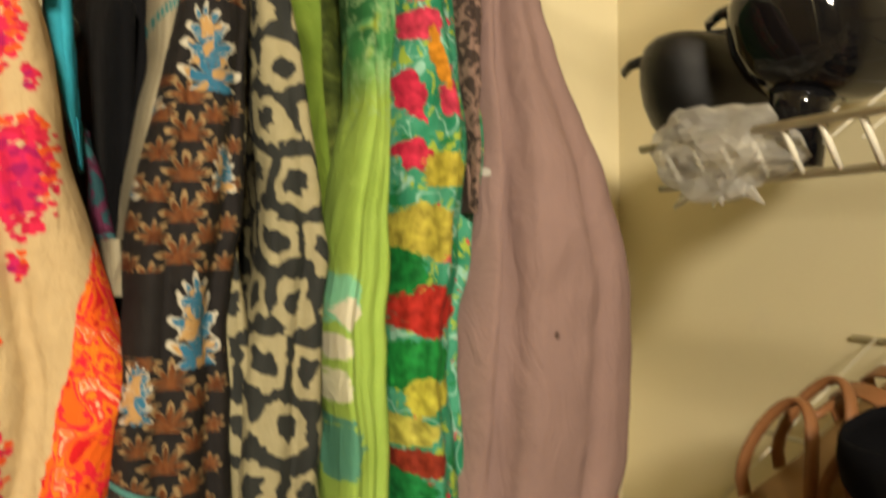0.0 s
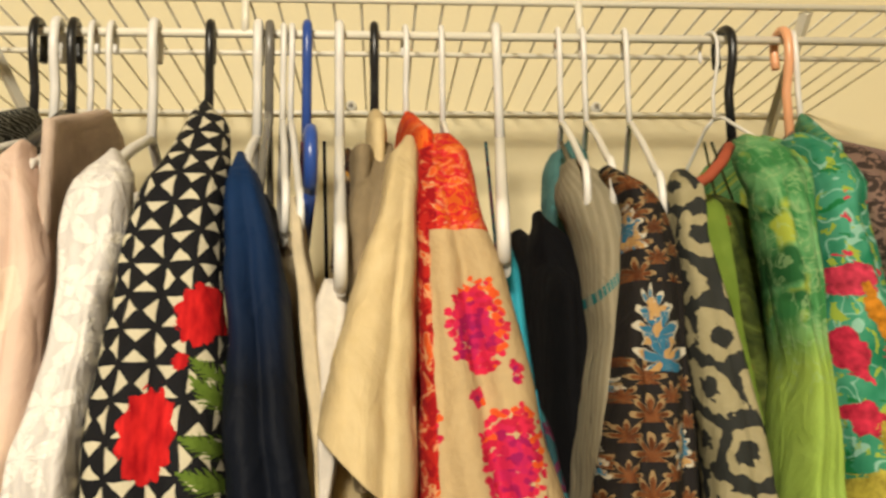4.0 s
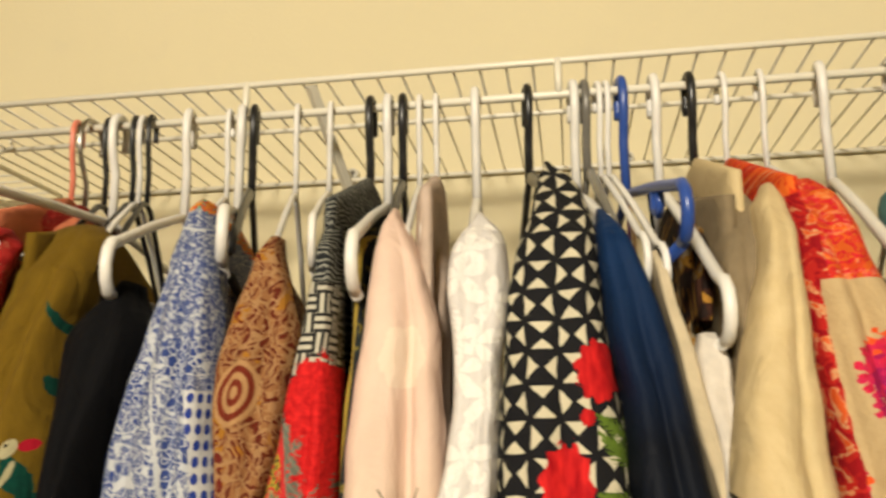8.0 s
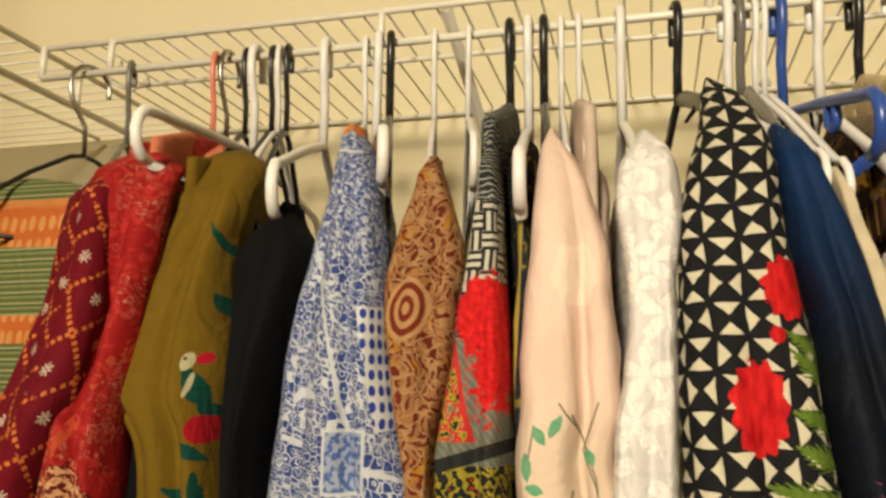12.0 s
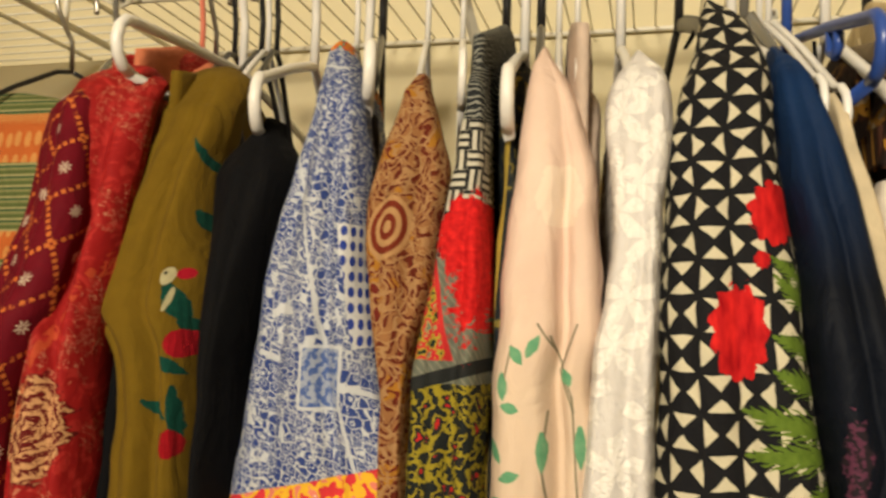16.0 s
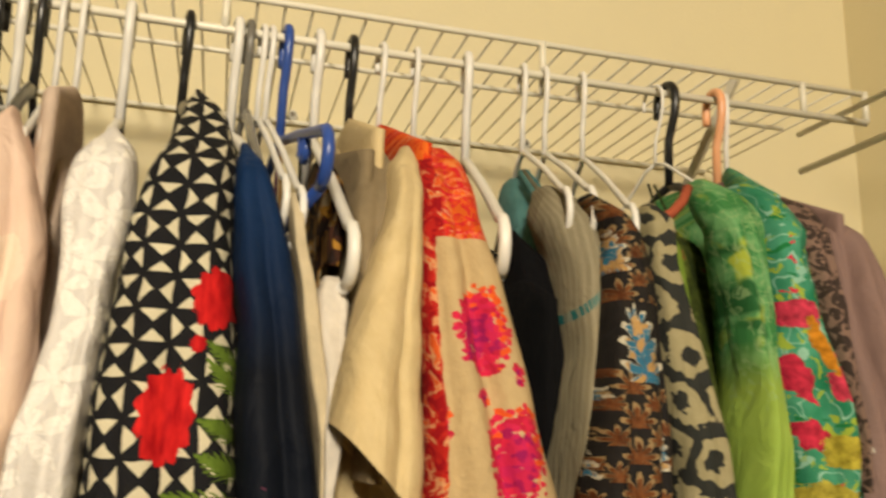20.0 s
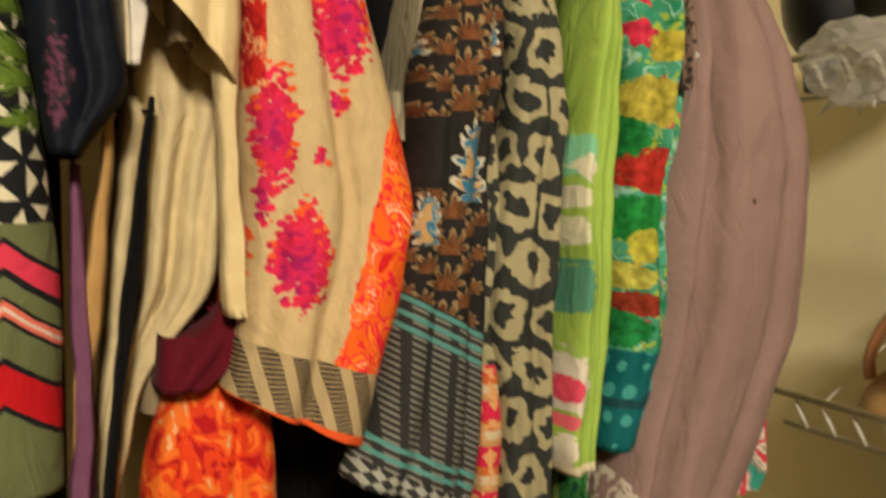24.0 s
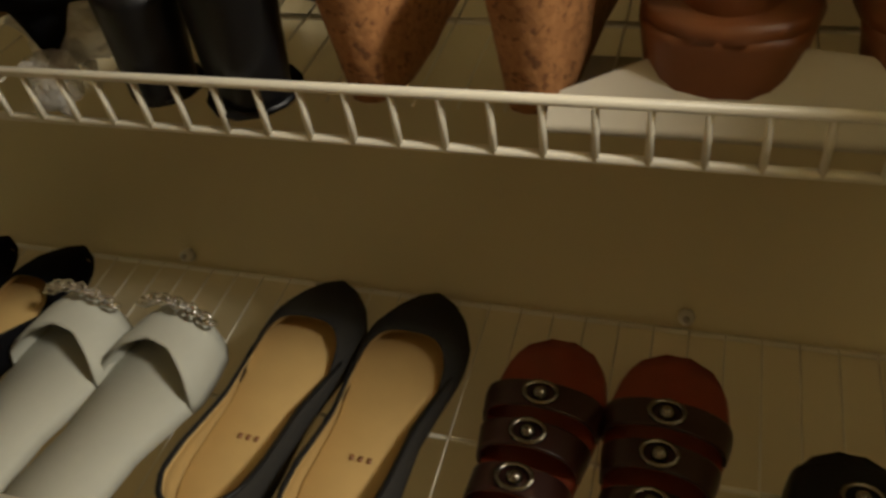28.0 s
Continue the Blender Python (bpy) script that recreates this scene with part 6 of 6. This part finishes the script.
def bed(L, w, heel, thick, pointed, inset=1.0, rise=0.0, t0=0.0, t1=1.0):
    """A sole or an insole: a slab that follows the foot bed."""
    bm = bmesh.new()
    rings = []
    for i in range(25):
        t = t0 + (t1 - t0) * i / 24
        h, z = half_width(t, w, pointed) * inset, lift_of(t, heel) + rise
        rings.append([(-h, L * t, z), (-h * 0.92, L * t, z + thick), (0, L * t, z + thick * 0.9), (h * 0.92, L * t, z + thick), (h, L * t, z), (h * 0.9, L * t, z - thick * 0.4), (-h * 0.9, L * t, z - thick * 0.4)])
    vs = loft(bm, rings, True)
    bm.faces.new(vs[-1][::-1])
    return bm


def arch(L, w, heel, t0, t1, high, pointed, dip=0.05, base=0.0, thick=0.0022, flare=1.04, sharp=2.0):
    """An upper, a vamp or a strap that bridges the foot between two stations; dip draws its back edge along the sides."""
    bm = bmesh.new()
    rings, n = [], 24
    for i in range(17):
        f = i / 16
        t = t0 + (t1 - t0) * f
        top = high * float(np.interp(f, [0, 0.5, 0.85, 1], [1.0, 0.8, 0.45, 0.22])) if t1 > 0.97 else high
        out, inn = [], []
        for k in range(n + 1):
            a = math.pi * k / n
            x, zz = -math.cos(a), math.sin(a) ** 0.7
            bow = -dip * (1 - f) * abs(x) ** sharp
            tt = max(t + bow / L, 0.02)
            h = half_width(tt, w, pointed) * flare
            z0 = lift_of(tt, heel) + base
            out.append((h * x, L * t + bow, z0 + top * zz))
            inn.append(((h - thick) * x, L * t + bow, z0 + max(top - thick, 0.001) * zz))
        rings.append(out + inn[::-1])
    vs = loft(bm, rings, True)
    bm.faces.new(vs[-1][::-1])
    return bm


def counter(L, w, heel, t1, high, low, pointed, thick=0.0022, power=1.0, bulge=0.0):
    """The wall round the heel, which swells by bulge at half its height."""
    bm = bmesh.new()
    stations = [t1 * (1 - i / 16) ** 1.6 for i in range(17)]
    path = [(-1, t) for t in stations] + [(1, t) for t in stations[::-1]]
    rings = []
    for s, t in path:
        h = half_width(max(t, 0.0), w, pointed) * 1.04 * (1 if t > 0 else 0.6)
        z0, hh = lift_of(t, heel), low + (high - low) * (1 - t / t1) ** power
        swell = bulge * (1 - t / t1)
        row = []
        for side in (0, 1):
            prof = [(0.0, 0.98), (0.25, 1.02 + 2 * swell), (0.5, 1.03 + 3 * swell), (0.78, 1.0 + swell), (1.0, 0.93 - swell)]
            for q, k in (prof if side == 0 else prof[::-1]):
                back = 0.002 + 0.10 * swell * math.sin(math.pi * q)
                row.append((s * (h * k - thick * side), L * t - back + 0.003 * side, z0 - 0.003 + (hh + 0.003) * q))
        rings.append(row)
    vs = loft(bm, rings, True)
    bm.faces.new(vs[-1][::-1])
    return bm


def heel_block(L, w, heel, tip, t1=0.22, lean=0.0, wedge=False, curve=1.0):
    """A heel: tapers from the foot bed down to its tip."""
    bm = bmesh.new()
    rings = []
    for i in range(9):
        f0 = i / 8
        f = f0 ** curve
        ring = []
        for k in range(20):
            a = 2 * math.pi * k / 20
            end = (0.68 if wedge else t1)
            cy, ry = L * end / 2, L * end / 2
            y = cy + ry * math.sin(a) * (1 - (1 - tip) * f)
            y = y - (cy * (1 - tip) * 0.55 * f if wedge else cy * 0.25 * f) + lean * f
            t = min(max((cy + ry * math.sin(a)) / L, 0.0), 1.0)
            x = half_width(max(t, 0.09), w, False) * (math.copysign(abs(math.cos(a)) ** 0.6, math.cos(a))) * (1 - (1 - tip) * f)
            z = lift_of(t, heel) * (1 - f0)
            ring.append((x, y, max(z, 0.0005)))
        rings.append(ring)
    vs = loft(bm, rings, True)
    bm.faces.new(vs[-1][::-1])
    return bm


def flat_shoe(label, upper, insole, m, pointed=True, L=0.245, w=0.080, heel=0.012, high=0.036, back=0.050, t0=0.75, bead=None, power=1.4, inner=None):
    ob = thing("flat_shoe", label, "shoe", group="shoes on the slanted shelves")
    part("sole", bed(L, w, heel, 0.006, pointed), LEATHER_BLACK, ob)
    part("insole", bed(L, w, heel, 0.003, pointed, 0.98, 0.008, 0.01, 0.93), insole, ob)
    part("vamp", arch(L, w, heel, t0, 1.0, high, pointed, 0.075, sharp=5.0), upper, ob)
    part("vamp_lining", arch(L, w * 0.94, heel, t0 + 0.004, 0.975, high - 0.005, pointed, 0.075, thick=0.001, sharp=5.0), insole, ob, "tan leather lining")
    part("heel_counter", counter(L, w, heel, 0.66, back, 0.016, pointed, power=power, bulge=0.02), upper, ob)
    part("heel_lining", counter(L, w * 0.95, heel, 0.66, back - 0.002, 0.015, pointed, 0.001, power, 0.02), inner or insole, ob, "thin leather lining")
    bm = bmesh.new()
    stations = [(-1, 0.64 * (1 - i / 14) ** 1.6) for i in range(14)] + [(0, 0.0)] + [(1, 0.64 * (i / 14) ** 1.6) for i in range(1, 15)]
    tube(bm, [(half_width(t, w, pointed) * 0.965 * q, L * t - 0.001, lift_of(t, heel) + 0.016 + (back - 0.016) * (1 - t / 0.66) ** power) for q, t in stations], 0.0017, 6)
    part("piping", bm, LEATHER_BLACK, ob)
    part("heel", heel_block(L, w, heel, 0.9), LEATHER_BLACK, ob)
    # faint stamped writing on the insole
    for j in range(3):
        bm = bmesh.new()
        box(bm, (-0.010 + 0.008 * j, L * 0.30, lift_of(0.3, heel) + 0.0112), (-0.006 + 0.008 * j, L * 0.318, lift_of(0.3, heel) + 0.0118))
        part("stamp_bar", bm, TAN_DARK, ob)
    if bead:
        bm = bmesh.new()
        bmesh.ops.create_uvsphere(bm, u_segments=12, v_segments=8, radius=0.0065, matrix=Matrix.Translation((0, -0.009, back * 0.72)) @ Matrix.Diagonal((1.3, 0.7, 0.9, 1)))
        part("stud", bm, bead, ob, "small silver stud")
    ob.matrix_world = m
    return ob


def pump(label, upper, insole, m, L=0.235, w=0.078, heel=0.085, tip=0.30, closed=True, high=0.042, curve=1.0, back=0.062, pointed=False, power=0.6):
    ob = thing("high_heel_shoe", label, "shoe", group="shoes on the slanted shelves")
    part("sole", bed(L, w, heel, 0.006, pointed), upper, ob)
    part("insole", bed(L, w, heel, 0.003, pointed, 0.96, 0.006, 0.01, 0.95), insole, ob)
    v0 = 0.62 if closed else 0.54
    part("vamp", arch(L, w, heel, v0, 1.0, high, pointed, 0.06, sharp=3.0), upper, ob)
    part("lining", arch(L, w * 0.955, heel, v0 - 0.002, 0.98, high - 0.004, pointed, 0.06, thick=0.001, sharp=3.0), insole, ob, "tan leather lining")
    if closed:
        part("heel_counter", counter(L, w, heel, 0.60, back, 0.020, pointed, power=power, bulge=0.07), upper, ob)
    part("heel", heel_block(L, w, heel, tip, curve=curve), upper, ob)
    bm = bmesh.new()
    tube(bm, [(0.0, L * 0.10, 0.0), (0.0, L * 0.10, 0.004)], w * 0.40 * tip, 12)
    part("heel_tip", bm, LEATHER_BLACK, ob)
    ob.matrix_world = m
    return ob


def slide(label, m, L=0.245, w=0.104):
    ob = thing("slide_sandal", label, "sandal", group="shoes on the slanted shelves")
    part("foot_bed", bed(L, w, 0.014, 0.014, False), STONE, ob)
    band = part("band", arch(L, w, 0.014, 0.79, 0.955, 0.050, False, 0.034, 0.002, 0.004, 1.06, 2.2), STONE, ob)
    for i in range(13):
        a = math.pi * (0.18 + 0.64 * i / 12)
        h = half_width(0.91, w, False) * 1.08
        bm = bmesh.new()
        ring = []
        c = Vector((-h * math.cos(a), L * 0.925, 0.021 + 0.050 * math.sin(a) ** 0.7))
        flip = i % 2
        for j in range(9):
            b = 2 * math.pi * j / 8
            ring.append(c + Vector((0.0068 * math.cos(b), 0.005 * math.sin(b), 0.003 * math.sin(b) * (1 if flip else -1))))
        tube(bm, ring, 0.0016, 5)
        part("chain_link", bm, SILVER, band)
    ob.matrix_world = m
    return ob


def strap_sandal(label, m, leather, bedmat, L=0.24, w=0.082, heel=0.03, straps=((0.62, 0.69, 0.045), (0.78, 0.84, 0.036)), studs=0, stud_mat=None, ankle=True, high=0.075):
    ob = thing("strappy_sandal", label, "sandal", group="shoes on the slanted shelves")
    part("foot_bed", bed(L, w, heel, 0.008, False), bedmat, ob)
    if heel > 0.02:
        part("heel", heel_block(L, w, heel, 0.85), leather, ob)
    made = []
    for a, b, h in straps:
        strap = part("strap", arch(L, w, heel, a, b, h, False, 0.0, 0.004, 0.003, 1.03), leather, ob)
        made.append(strap)
    if ankle:
        # two tall straps that arch over the foot and lean to the toe, and one that joins them
        for at, lean, tall in ((0.17, 0.062, high * 0.80), (0.34, 0.062, high * 0.72)):
            bm = bmesh.new()
            arcs = [math.pi * i / 18 for i in range(19)]
            tube(bm, [(w * 0.47 * math.cos(q), L * at + lean * math.sin(q) ** 1.5, lift_of(at, heel) + 0.004 + tall * math.sin(q) ** 0.8) for q in arcs], 0.0070, 8, False, 0.5)
            part("ankle_strap", bm, leather, ob)
        bm = bmesh.new()
        tube(bm, [(0.0, L * 0.17 + 0.060, high * 0.82), (0.002, L * 0.46, high * 0.80), (0.0, L * 0.34 + 0.060, high * 0.75)], 0.0040, 6)
        part("instep_strap", bm, leather, ob)
    for i in range(studs):
        bm = bmesh.new()
        a, b, h = straps[i % len(straps)]
        t = (a + b) / 2
        ring = [Vector((0.0135 * math.cos(q), L * t + 0.0105 * math.sin(q), lift_of(t, heel) + h + 0.006)) for q in (2 * math.pi * j / 12 for j in range(13))]
        tube(bm, ring, 0.0022, 6, False)
        bmesh.ops.create_uvsphere(bm, u_segments=10, v_segments=6, radius=0.0070, matrix=Matrix.Translation((0, L * t, lift_of(t, heel) + h + 0.004)))
        part("buckle", bm, stud_mat, made[i % len(made)], "worn metal ring buckle")
    ob.matrix_world = m
    return ob


def cork_wedge(label, m, L=0.23, w=0.094, heel=0.105):
    ob = thing("wedge_sandal", label, "sandal", group="shoes on the slanted shelves")
    part("wedge", heel_block(L, w * 1.05, heel, 0.62, wedge=True), CORK, ob)
    foot = part("foot_bed", bed(L, w * 1.04, heel, 0.006, False, 1.0, 0.001), SAND, ob)
    part("strap", arch(L, w, heel, 0.58, 0.80, 0.048, False, 0.02, 0.004, 0.003, 1.05), TAN_DARK, ob)
    for s in (-1, 1):
        bm = bmesh.new()
        box(bm, (s * half_width(0.24, w, False) * 1.04 - 0.003, L * 0.18, lift_of(0.25, heel) - 0.008), (s * half_width(0.24, w, False) * 1.04 + 0.004, L * 0.34, lift_of(0.25, heel) + 0.012), 0.002)
        anchor = part("strap_anchor", bm, TAN_DARK, ob)
        for j in (0, 1):
            bm = bmesh.new()
            bmesh.ops.create_uvsphere(bm, u_segments=8, v_segments=6, radius=0.0036, matrix=Matrix.Translation((s * (half_width(0.24, w, False) * 1.04 + 0.004), L * (0.22 + 0.07 * j), lift_of(0.25, heel) + 0.003)))
            part("rivet", bm, SILVER, anchor)
    # faint stamped writing on the foot bed
    for j in range(5):
        bm = bmesh.new()
        box(bm, (-0.012 + 0.006 * j, L * 0.12, lift_of(0.1, heel) + 0.0066), (-0.008 + 0.006 * j, L * 0.16, lift_of(0.1, heel) + 0.0076))
        part("stamp_bar", bm, TAN_DARK, foot)
    ob.matrix_world = m
    return ob


def ankle_boot(label, m, leather, L=0.25, w=0.092, heel=0.045, shaft=0.13):
    ob = thing("ankle_boot", label, "boot", group="shoes on the slanted shelves")
    part("sole", bed(L, w, heel, 0.008, False), leather, ob)
    part("heel", heel_block(L, w, heel, 0.85), leather, ob)
    part("vamp", arch(L, w, heel, 0.40, 1.0, 0.075, False, 0.02), leather, ob)
    bm = bmesh.new()
    rings = []
    for i in range(10):
        f = i / 9
        z = lift_of(0.2, heel) + shaft * f
        ry, rx = 0.056 - 0.012 * math.sin(math.pi * f) + 0.006 * f, 0.036 + 0.006 * f
        rings.append([(rx * math.cos(a), L * 0.24 + ry * math.sin(a) + 0.012 * (1 - f), z) for a in (2 * math.pi * k / 28 for k in range(28))])
    rings = rings[::-1]
    loft(bm, rings, False)
    part("shaft", bm, leather, ob)
    bm = bmesh.new()
    tube(bm, [(x * 1.03, y, z + 0.004) for x, y, z in rings[5]] + [tuple(rings[5][0])], 0.0016, 5, False)
    part("seam", bm, TAN, ob, "pale stitched seam")
    ob.matrix_world = m
    return ob


def strap_bootie(label, material, at, wide, high, lean):
    """A closed shoe that stands with its rounded back to the room: at is the middle of its back, and the shelf slopes up behind it."""
    ob = thing("platform_shoe", label, "shoe", at, group="shoes on the slanted shelves")
    bm = bmesh.new()
    rings = []
    for q, k in ((1.0, 0.40), (0.96, 0.56), (0.82, 0.78), (0.55, 0.93), (0.2, 1.0), (-0.2, 0.99), (-0.55, 0.88), (-0.8, 0.70), (-0.95, 0.50), (-1.0, 0.36)):
        cx = 0.02 + 0.012 * (1 - q)
        rings.append([(cx - wide * k * 0.85 * math.sin(a) + (0.05 if math.sin(a) < 0 else 0) * k, wide * k * math.cos(a) + lean * high * q, high * q) for a in (2 * math.pi * j / 28 for j in range(28))])
    vs = loft(bm, rings, True)
    bm.faces.new(vs[-1][::-1])
    part("heel_counter", bm, material, ob)
    bm = bmesh.new()
    tube(bm, [(0.028, lean * -high, -high * 0.9), (0.026, 0, -high - 0.010), (0.024, 0, -(at[2] - 1.352) - 0.002)], [wide * 0.42, wide * 0.36, wide * 0.30], 14)
    part("heel", bm, material, ob)
    bm = bmesh.new()
    tube(bm, [(0.05, 0, -high * 0.2), (0.10, 0, high * 0.15), (0.15, 0, high * 0.55), (0.195, 0, high * 1.1)], [wide * 0.8, wide * 0.8, wide * 0.74, wide * 0.45], 20, flat=0.5)
    part("vamp", bm, material, ob)
    for side in (-1, 1):
        bm = bmesh.new()
        tube(bm, [(0.02, side * wide * 0.35, high * 0.95), (0.07, side * wide * 0.55, high * 1.10), (0.12, side * wide * 0.40, high * 0.75)], 0.005, 7, flat=0.5)
        part("ankle_strap", bm, material, ob)
    bm = bmesh.new()
    tube(bm, [(0.005, wide * 0.55, high * 0.66), (0.0, wide * 0.95, high * 0.60), (0.002, wide * 1.22, high * 0.50)], 0.0055, 7, flat=0.5)
    part("strap_end", bm, material, ob)
    return ob


def crumpled(name, label, category, centre, size, seed, material):
    ob = thing(name, label, category, centre)
    bm = bmesh.new()
    bmesh.ops.create_icosphere(bm, subdivisions=4, radius=1.0)
    for v in bm.verts:
        p = v.co.copy()
        k = 1 + 0.45 * noise.noise(p * 1.6 + Vector((seed, 0, 0))) + 0.22 * abs(noise.noise(p * 4 + Vector((0, seed, 0))))
        v.co = Vector((p.x * size[0], p.y * size[1], p.z * size[2])) * k
    part("film", bm, material, ob, smooth=False)
    bm = bmesh.new()
    for i in range(4):
        a = i * 1.6 + seed
        tube(bm, [(0, 0, -size[2] * 0.6), (size[0] * 0.4 * math.cos(a), size[1] * 0.5 * math.sin(a), -size[2] * 1.05), (size[0] * 0.5 * math.cos(a), size[1] * 0.7 * math.sin(a), -size[2] * 1.35)], [0.008, 0.006, 0.001], 7, flat=0.4)
    part("twisted_corner", bm, material, ob)
    return ob


Z_TOP, Z_MID, Z_LOW = 1.345, 1.026, 0.672
FLATS = "black suede pointed flat with a tan insole"


def toe_at(z, along, deep, L, yaw, lift=0.006):
    """The pose of a shoe of length L whose toe points to the wall at that place."""
    a = radians(-yaw)
    return on_shelf(z, along - L * math.sin(a), deep - L * math.cos(a), yaw, lift)


flat_shoe(FLATS + " and a silver stud", SUEDE_BLACK, SAND, toe_at(Z_LOW, 0.135, 0.304, 0.300, -1), bead=SILVER, L=0.300, w=0.094, back=0.092, power=0.8, inner=SUEDE_BLACK)
flat_shoe(FLATS, SUEDE_BLACK, SAND, toe_at(Z_LOW, 0.245, 0.304, 0.300, -3), L=0.300, w=0.092, bead=SILVER, back=0.076, power=0.9, inner=SUEDE_BLACK)
slide("stone grey slide sandal with a silver chain across its band", toe_at(Z_LOW, 0.340, 0.218, 0.262, -4), L=0.262, w=0.108)
slide("stone grey slide sandal with a silver chain across its band", toe_at(Z_LOW, 0.452, 0.218, 0.262, -8), L=0.262, w=0.108)
for y, yaw in ((0.574, -2), (0.679, -2)):
    flat_shoe("charcoal suede pointed flat with a beige insole", GREY_SUEDE, SAND, toe_at(Z_LOW, y, 0.300, 0.290, yaw), w=0.102, L=0.290)
STRAPS = ((0.32, 0.415, 0.040), (0.475, 0.57, 0.042), (0.63, 0.725, 0.040))
for y, yaw in ((0.812, -2), (0.914, -3)):
    strap_sandal("rust leather sandal with dark straps and metal ring buckles", toe_at(Z_LOW, y, 0.262, 0.268, yaw), OXBLOOD, RUST, L=0.268, w=0.102, heel=0.012, straps=STRAPS, studs=3, stud_mat=PEWTER, ankle=False)
for y in (1.050, 1.150):
    strap_sandal("black sandal with a beaded metal front strap", toe_at(Z_LOW, y, 0.190, 0.235, -4), LEATHER_BLACK, LEATHER_BLACK, L=0.235, w=0.096, heel=0.012, straps=((0.62, 0.86, 0.042),), studs=1, stud_mat=PEWTER, ankle=False)

for y, yaw in ((0.195, -6), (0.268, -12)):
    strap_sandal("tan strappy sandal with a curved ankle strap", on_shelf(Z_MID, y, 0.010, yaw), TAN_DARK, TAN_PALE, heel=0.012, L=0.245, w=0.082, high=0.080)
pump("black suede high heel with its heel to the room", SUEDE_BLACK, TAN, on_shelf(Z_MID, 0.335, 0.030, -8), w=0.098, heel=0.064, tip=0.13, curve=0.7, back=0.072)
pump("black suede high heel turned askew on the shelf", SUEDE_BLACK, TAN, on_shelf(Z_MID, 0.415, 0.030, -38), L=0.25, w=0.090, heel=0.064, tip=0.13, curve=0.7, back=0.074, power=2.4, pointed=True, high=0.056)
pump("black leather block-heeled mule with a tan insole", LEATHER_BLACK, TAN_MID, on_shelf(Z_MID, 0.522, 0.012, -26), L=0.24, w=0.084, heel=0.080, tip=0.84, closed=False, high=0.052, pointed=True)
pump("black leather block-heeled mule with a tan insole", LEATHER_BLACK, TAN_MID, on_shelf(Z_MID, 0.596, 0.010, -26), L=0.24, w=0.104, heel=0.094, tip=0.84, closed=False, high=0.052, pointed=True)
cork_wedge("cork wedge sandal with a brown leather strap", on_shelf(Z_MID, 0.692, 0.012, -5), heel=0.100, w=0.086)
cork_wedge("cork wedge sandal with a brown leather strap", on_shelf(Z_MID, 0.802, 0.010, -7), heel=0.100, w=0.088)
ankle_boot("cognac leather ankle boot with a stitched seam", on_shelf(Z_MID, 0.915, 0.035, -6), COGNAC, w=0.135)
ankle_boot("cognac leather ankle boot with a stitched seam", on_shelf(Z_MID, 1.040, 0.035, -2), COGNAC, w=0.135)
crumpled("plastic_wrapping", "crumpled white plastic wrapping behind the shelf lip", "plastic bag", (RIGHT - 0.262 + 0.014, -0.437, 1.050), (0.014, 0.022, 0.020), 3.0, BAG)
crumpled("tissue_paper", "crumpled grey tissue paper among the shoes", "tissue paper", (RIGHT - 0.262 + 0.050, -0.425, 1.090), (0.03, 0.045, 0.028), 9.0, BAG)

# a bent card that leans on the lip of the shelf
card = thing("card_sheet", "white bent card leaning on the lip of the wire shelf", "card", (RIGHT - 0.262, -0.818, Z_MID))
bm = bmesh.new()
grid = []
for i in range(25):
    a = i / 24 * 0.30
    high = float(np.interp(a, [0, 0.02, 0.12, 0.135, 0.30], [0.030, 0.038, 0.080, 0.064, 0.046]))
    bow = 0.004 * math.sin(a * 22)
    grid.append([Vector((0.105, -a, 0.055)), Vector((0.014 + bow, -a, 0.012)), Vector((0.009 + bow, -a, 0.008)), Vector((0.012 + bow, -a, 0.014)), Vector((0.020 + bow, -a, high))])
for side in (0.0, 0.0016):
    vs = [[bm.verts.new(p + Vector((side, 0, side))) for p in row] for row in grid]
    for a, b in zip(vs, vs[1:]):
        for j in range(4):
            bm.faces.new((a[j], a[j + 1], b[j + 1], b[j]))
part("sheet", bm, PAPER, card)

# the highest shelf
strap_bootie("black glittery strapped shoe over the end of the shelf", SPARKLE, (0.712, -0.080, 1.434), 0.047, 0.051, -0.06)
strap_bootie("glossy black patent platform shoe on the shelf", PATENT, (0.716, -0.209, 1.455), 0.062, 0.050, 0.04)
crumpled("plastic_bag", "thin white plastic bag hanging through the wire shelf", "plastic bag", (RIGHT - 0.262 - 0.006, -0.172, 1.366), (0.024, 0.070, 0.034), 5.0, BAG)
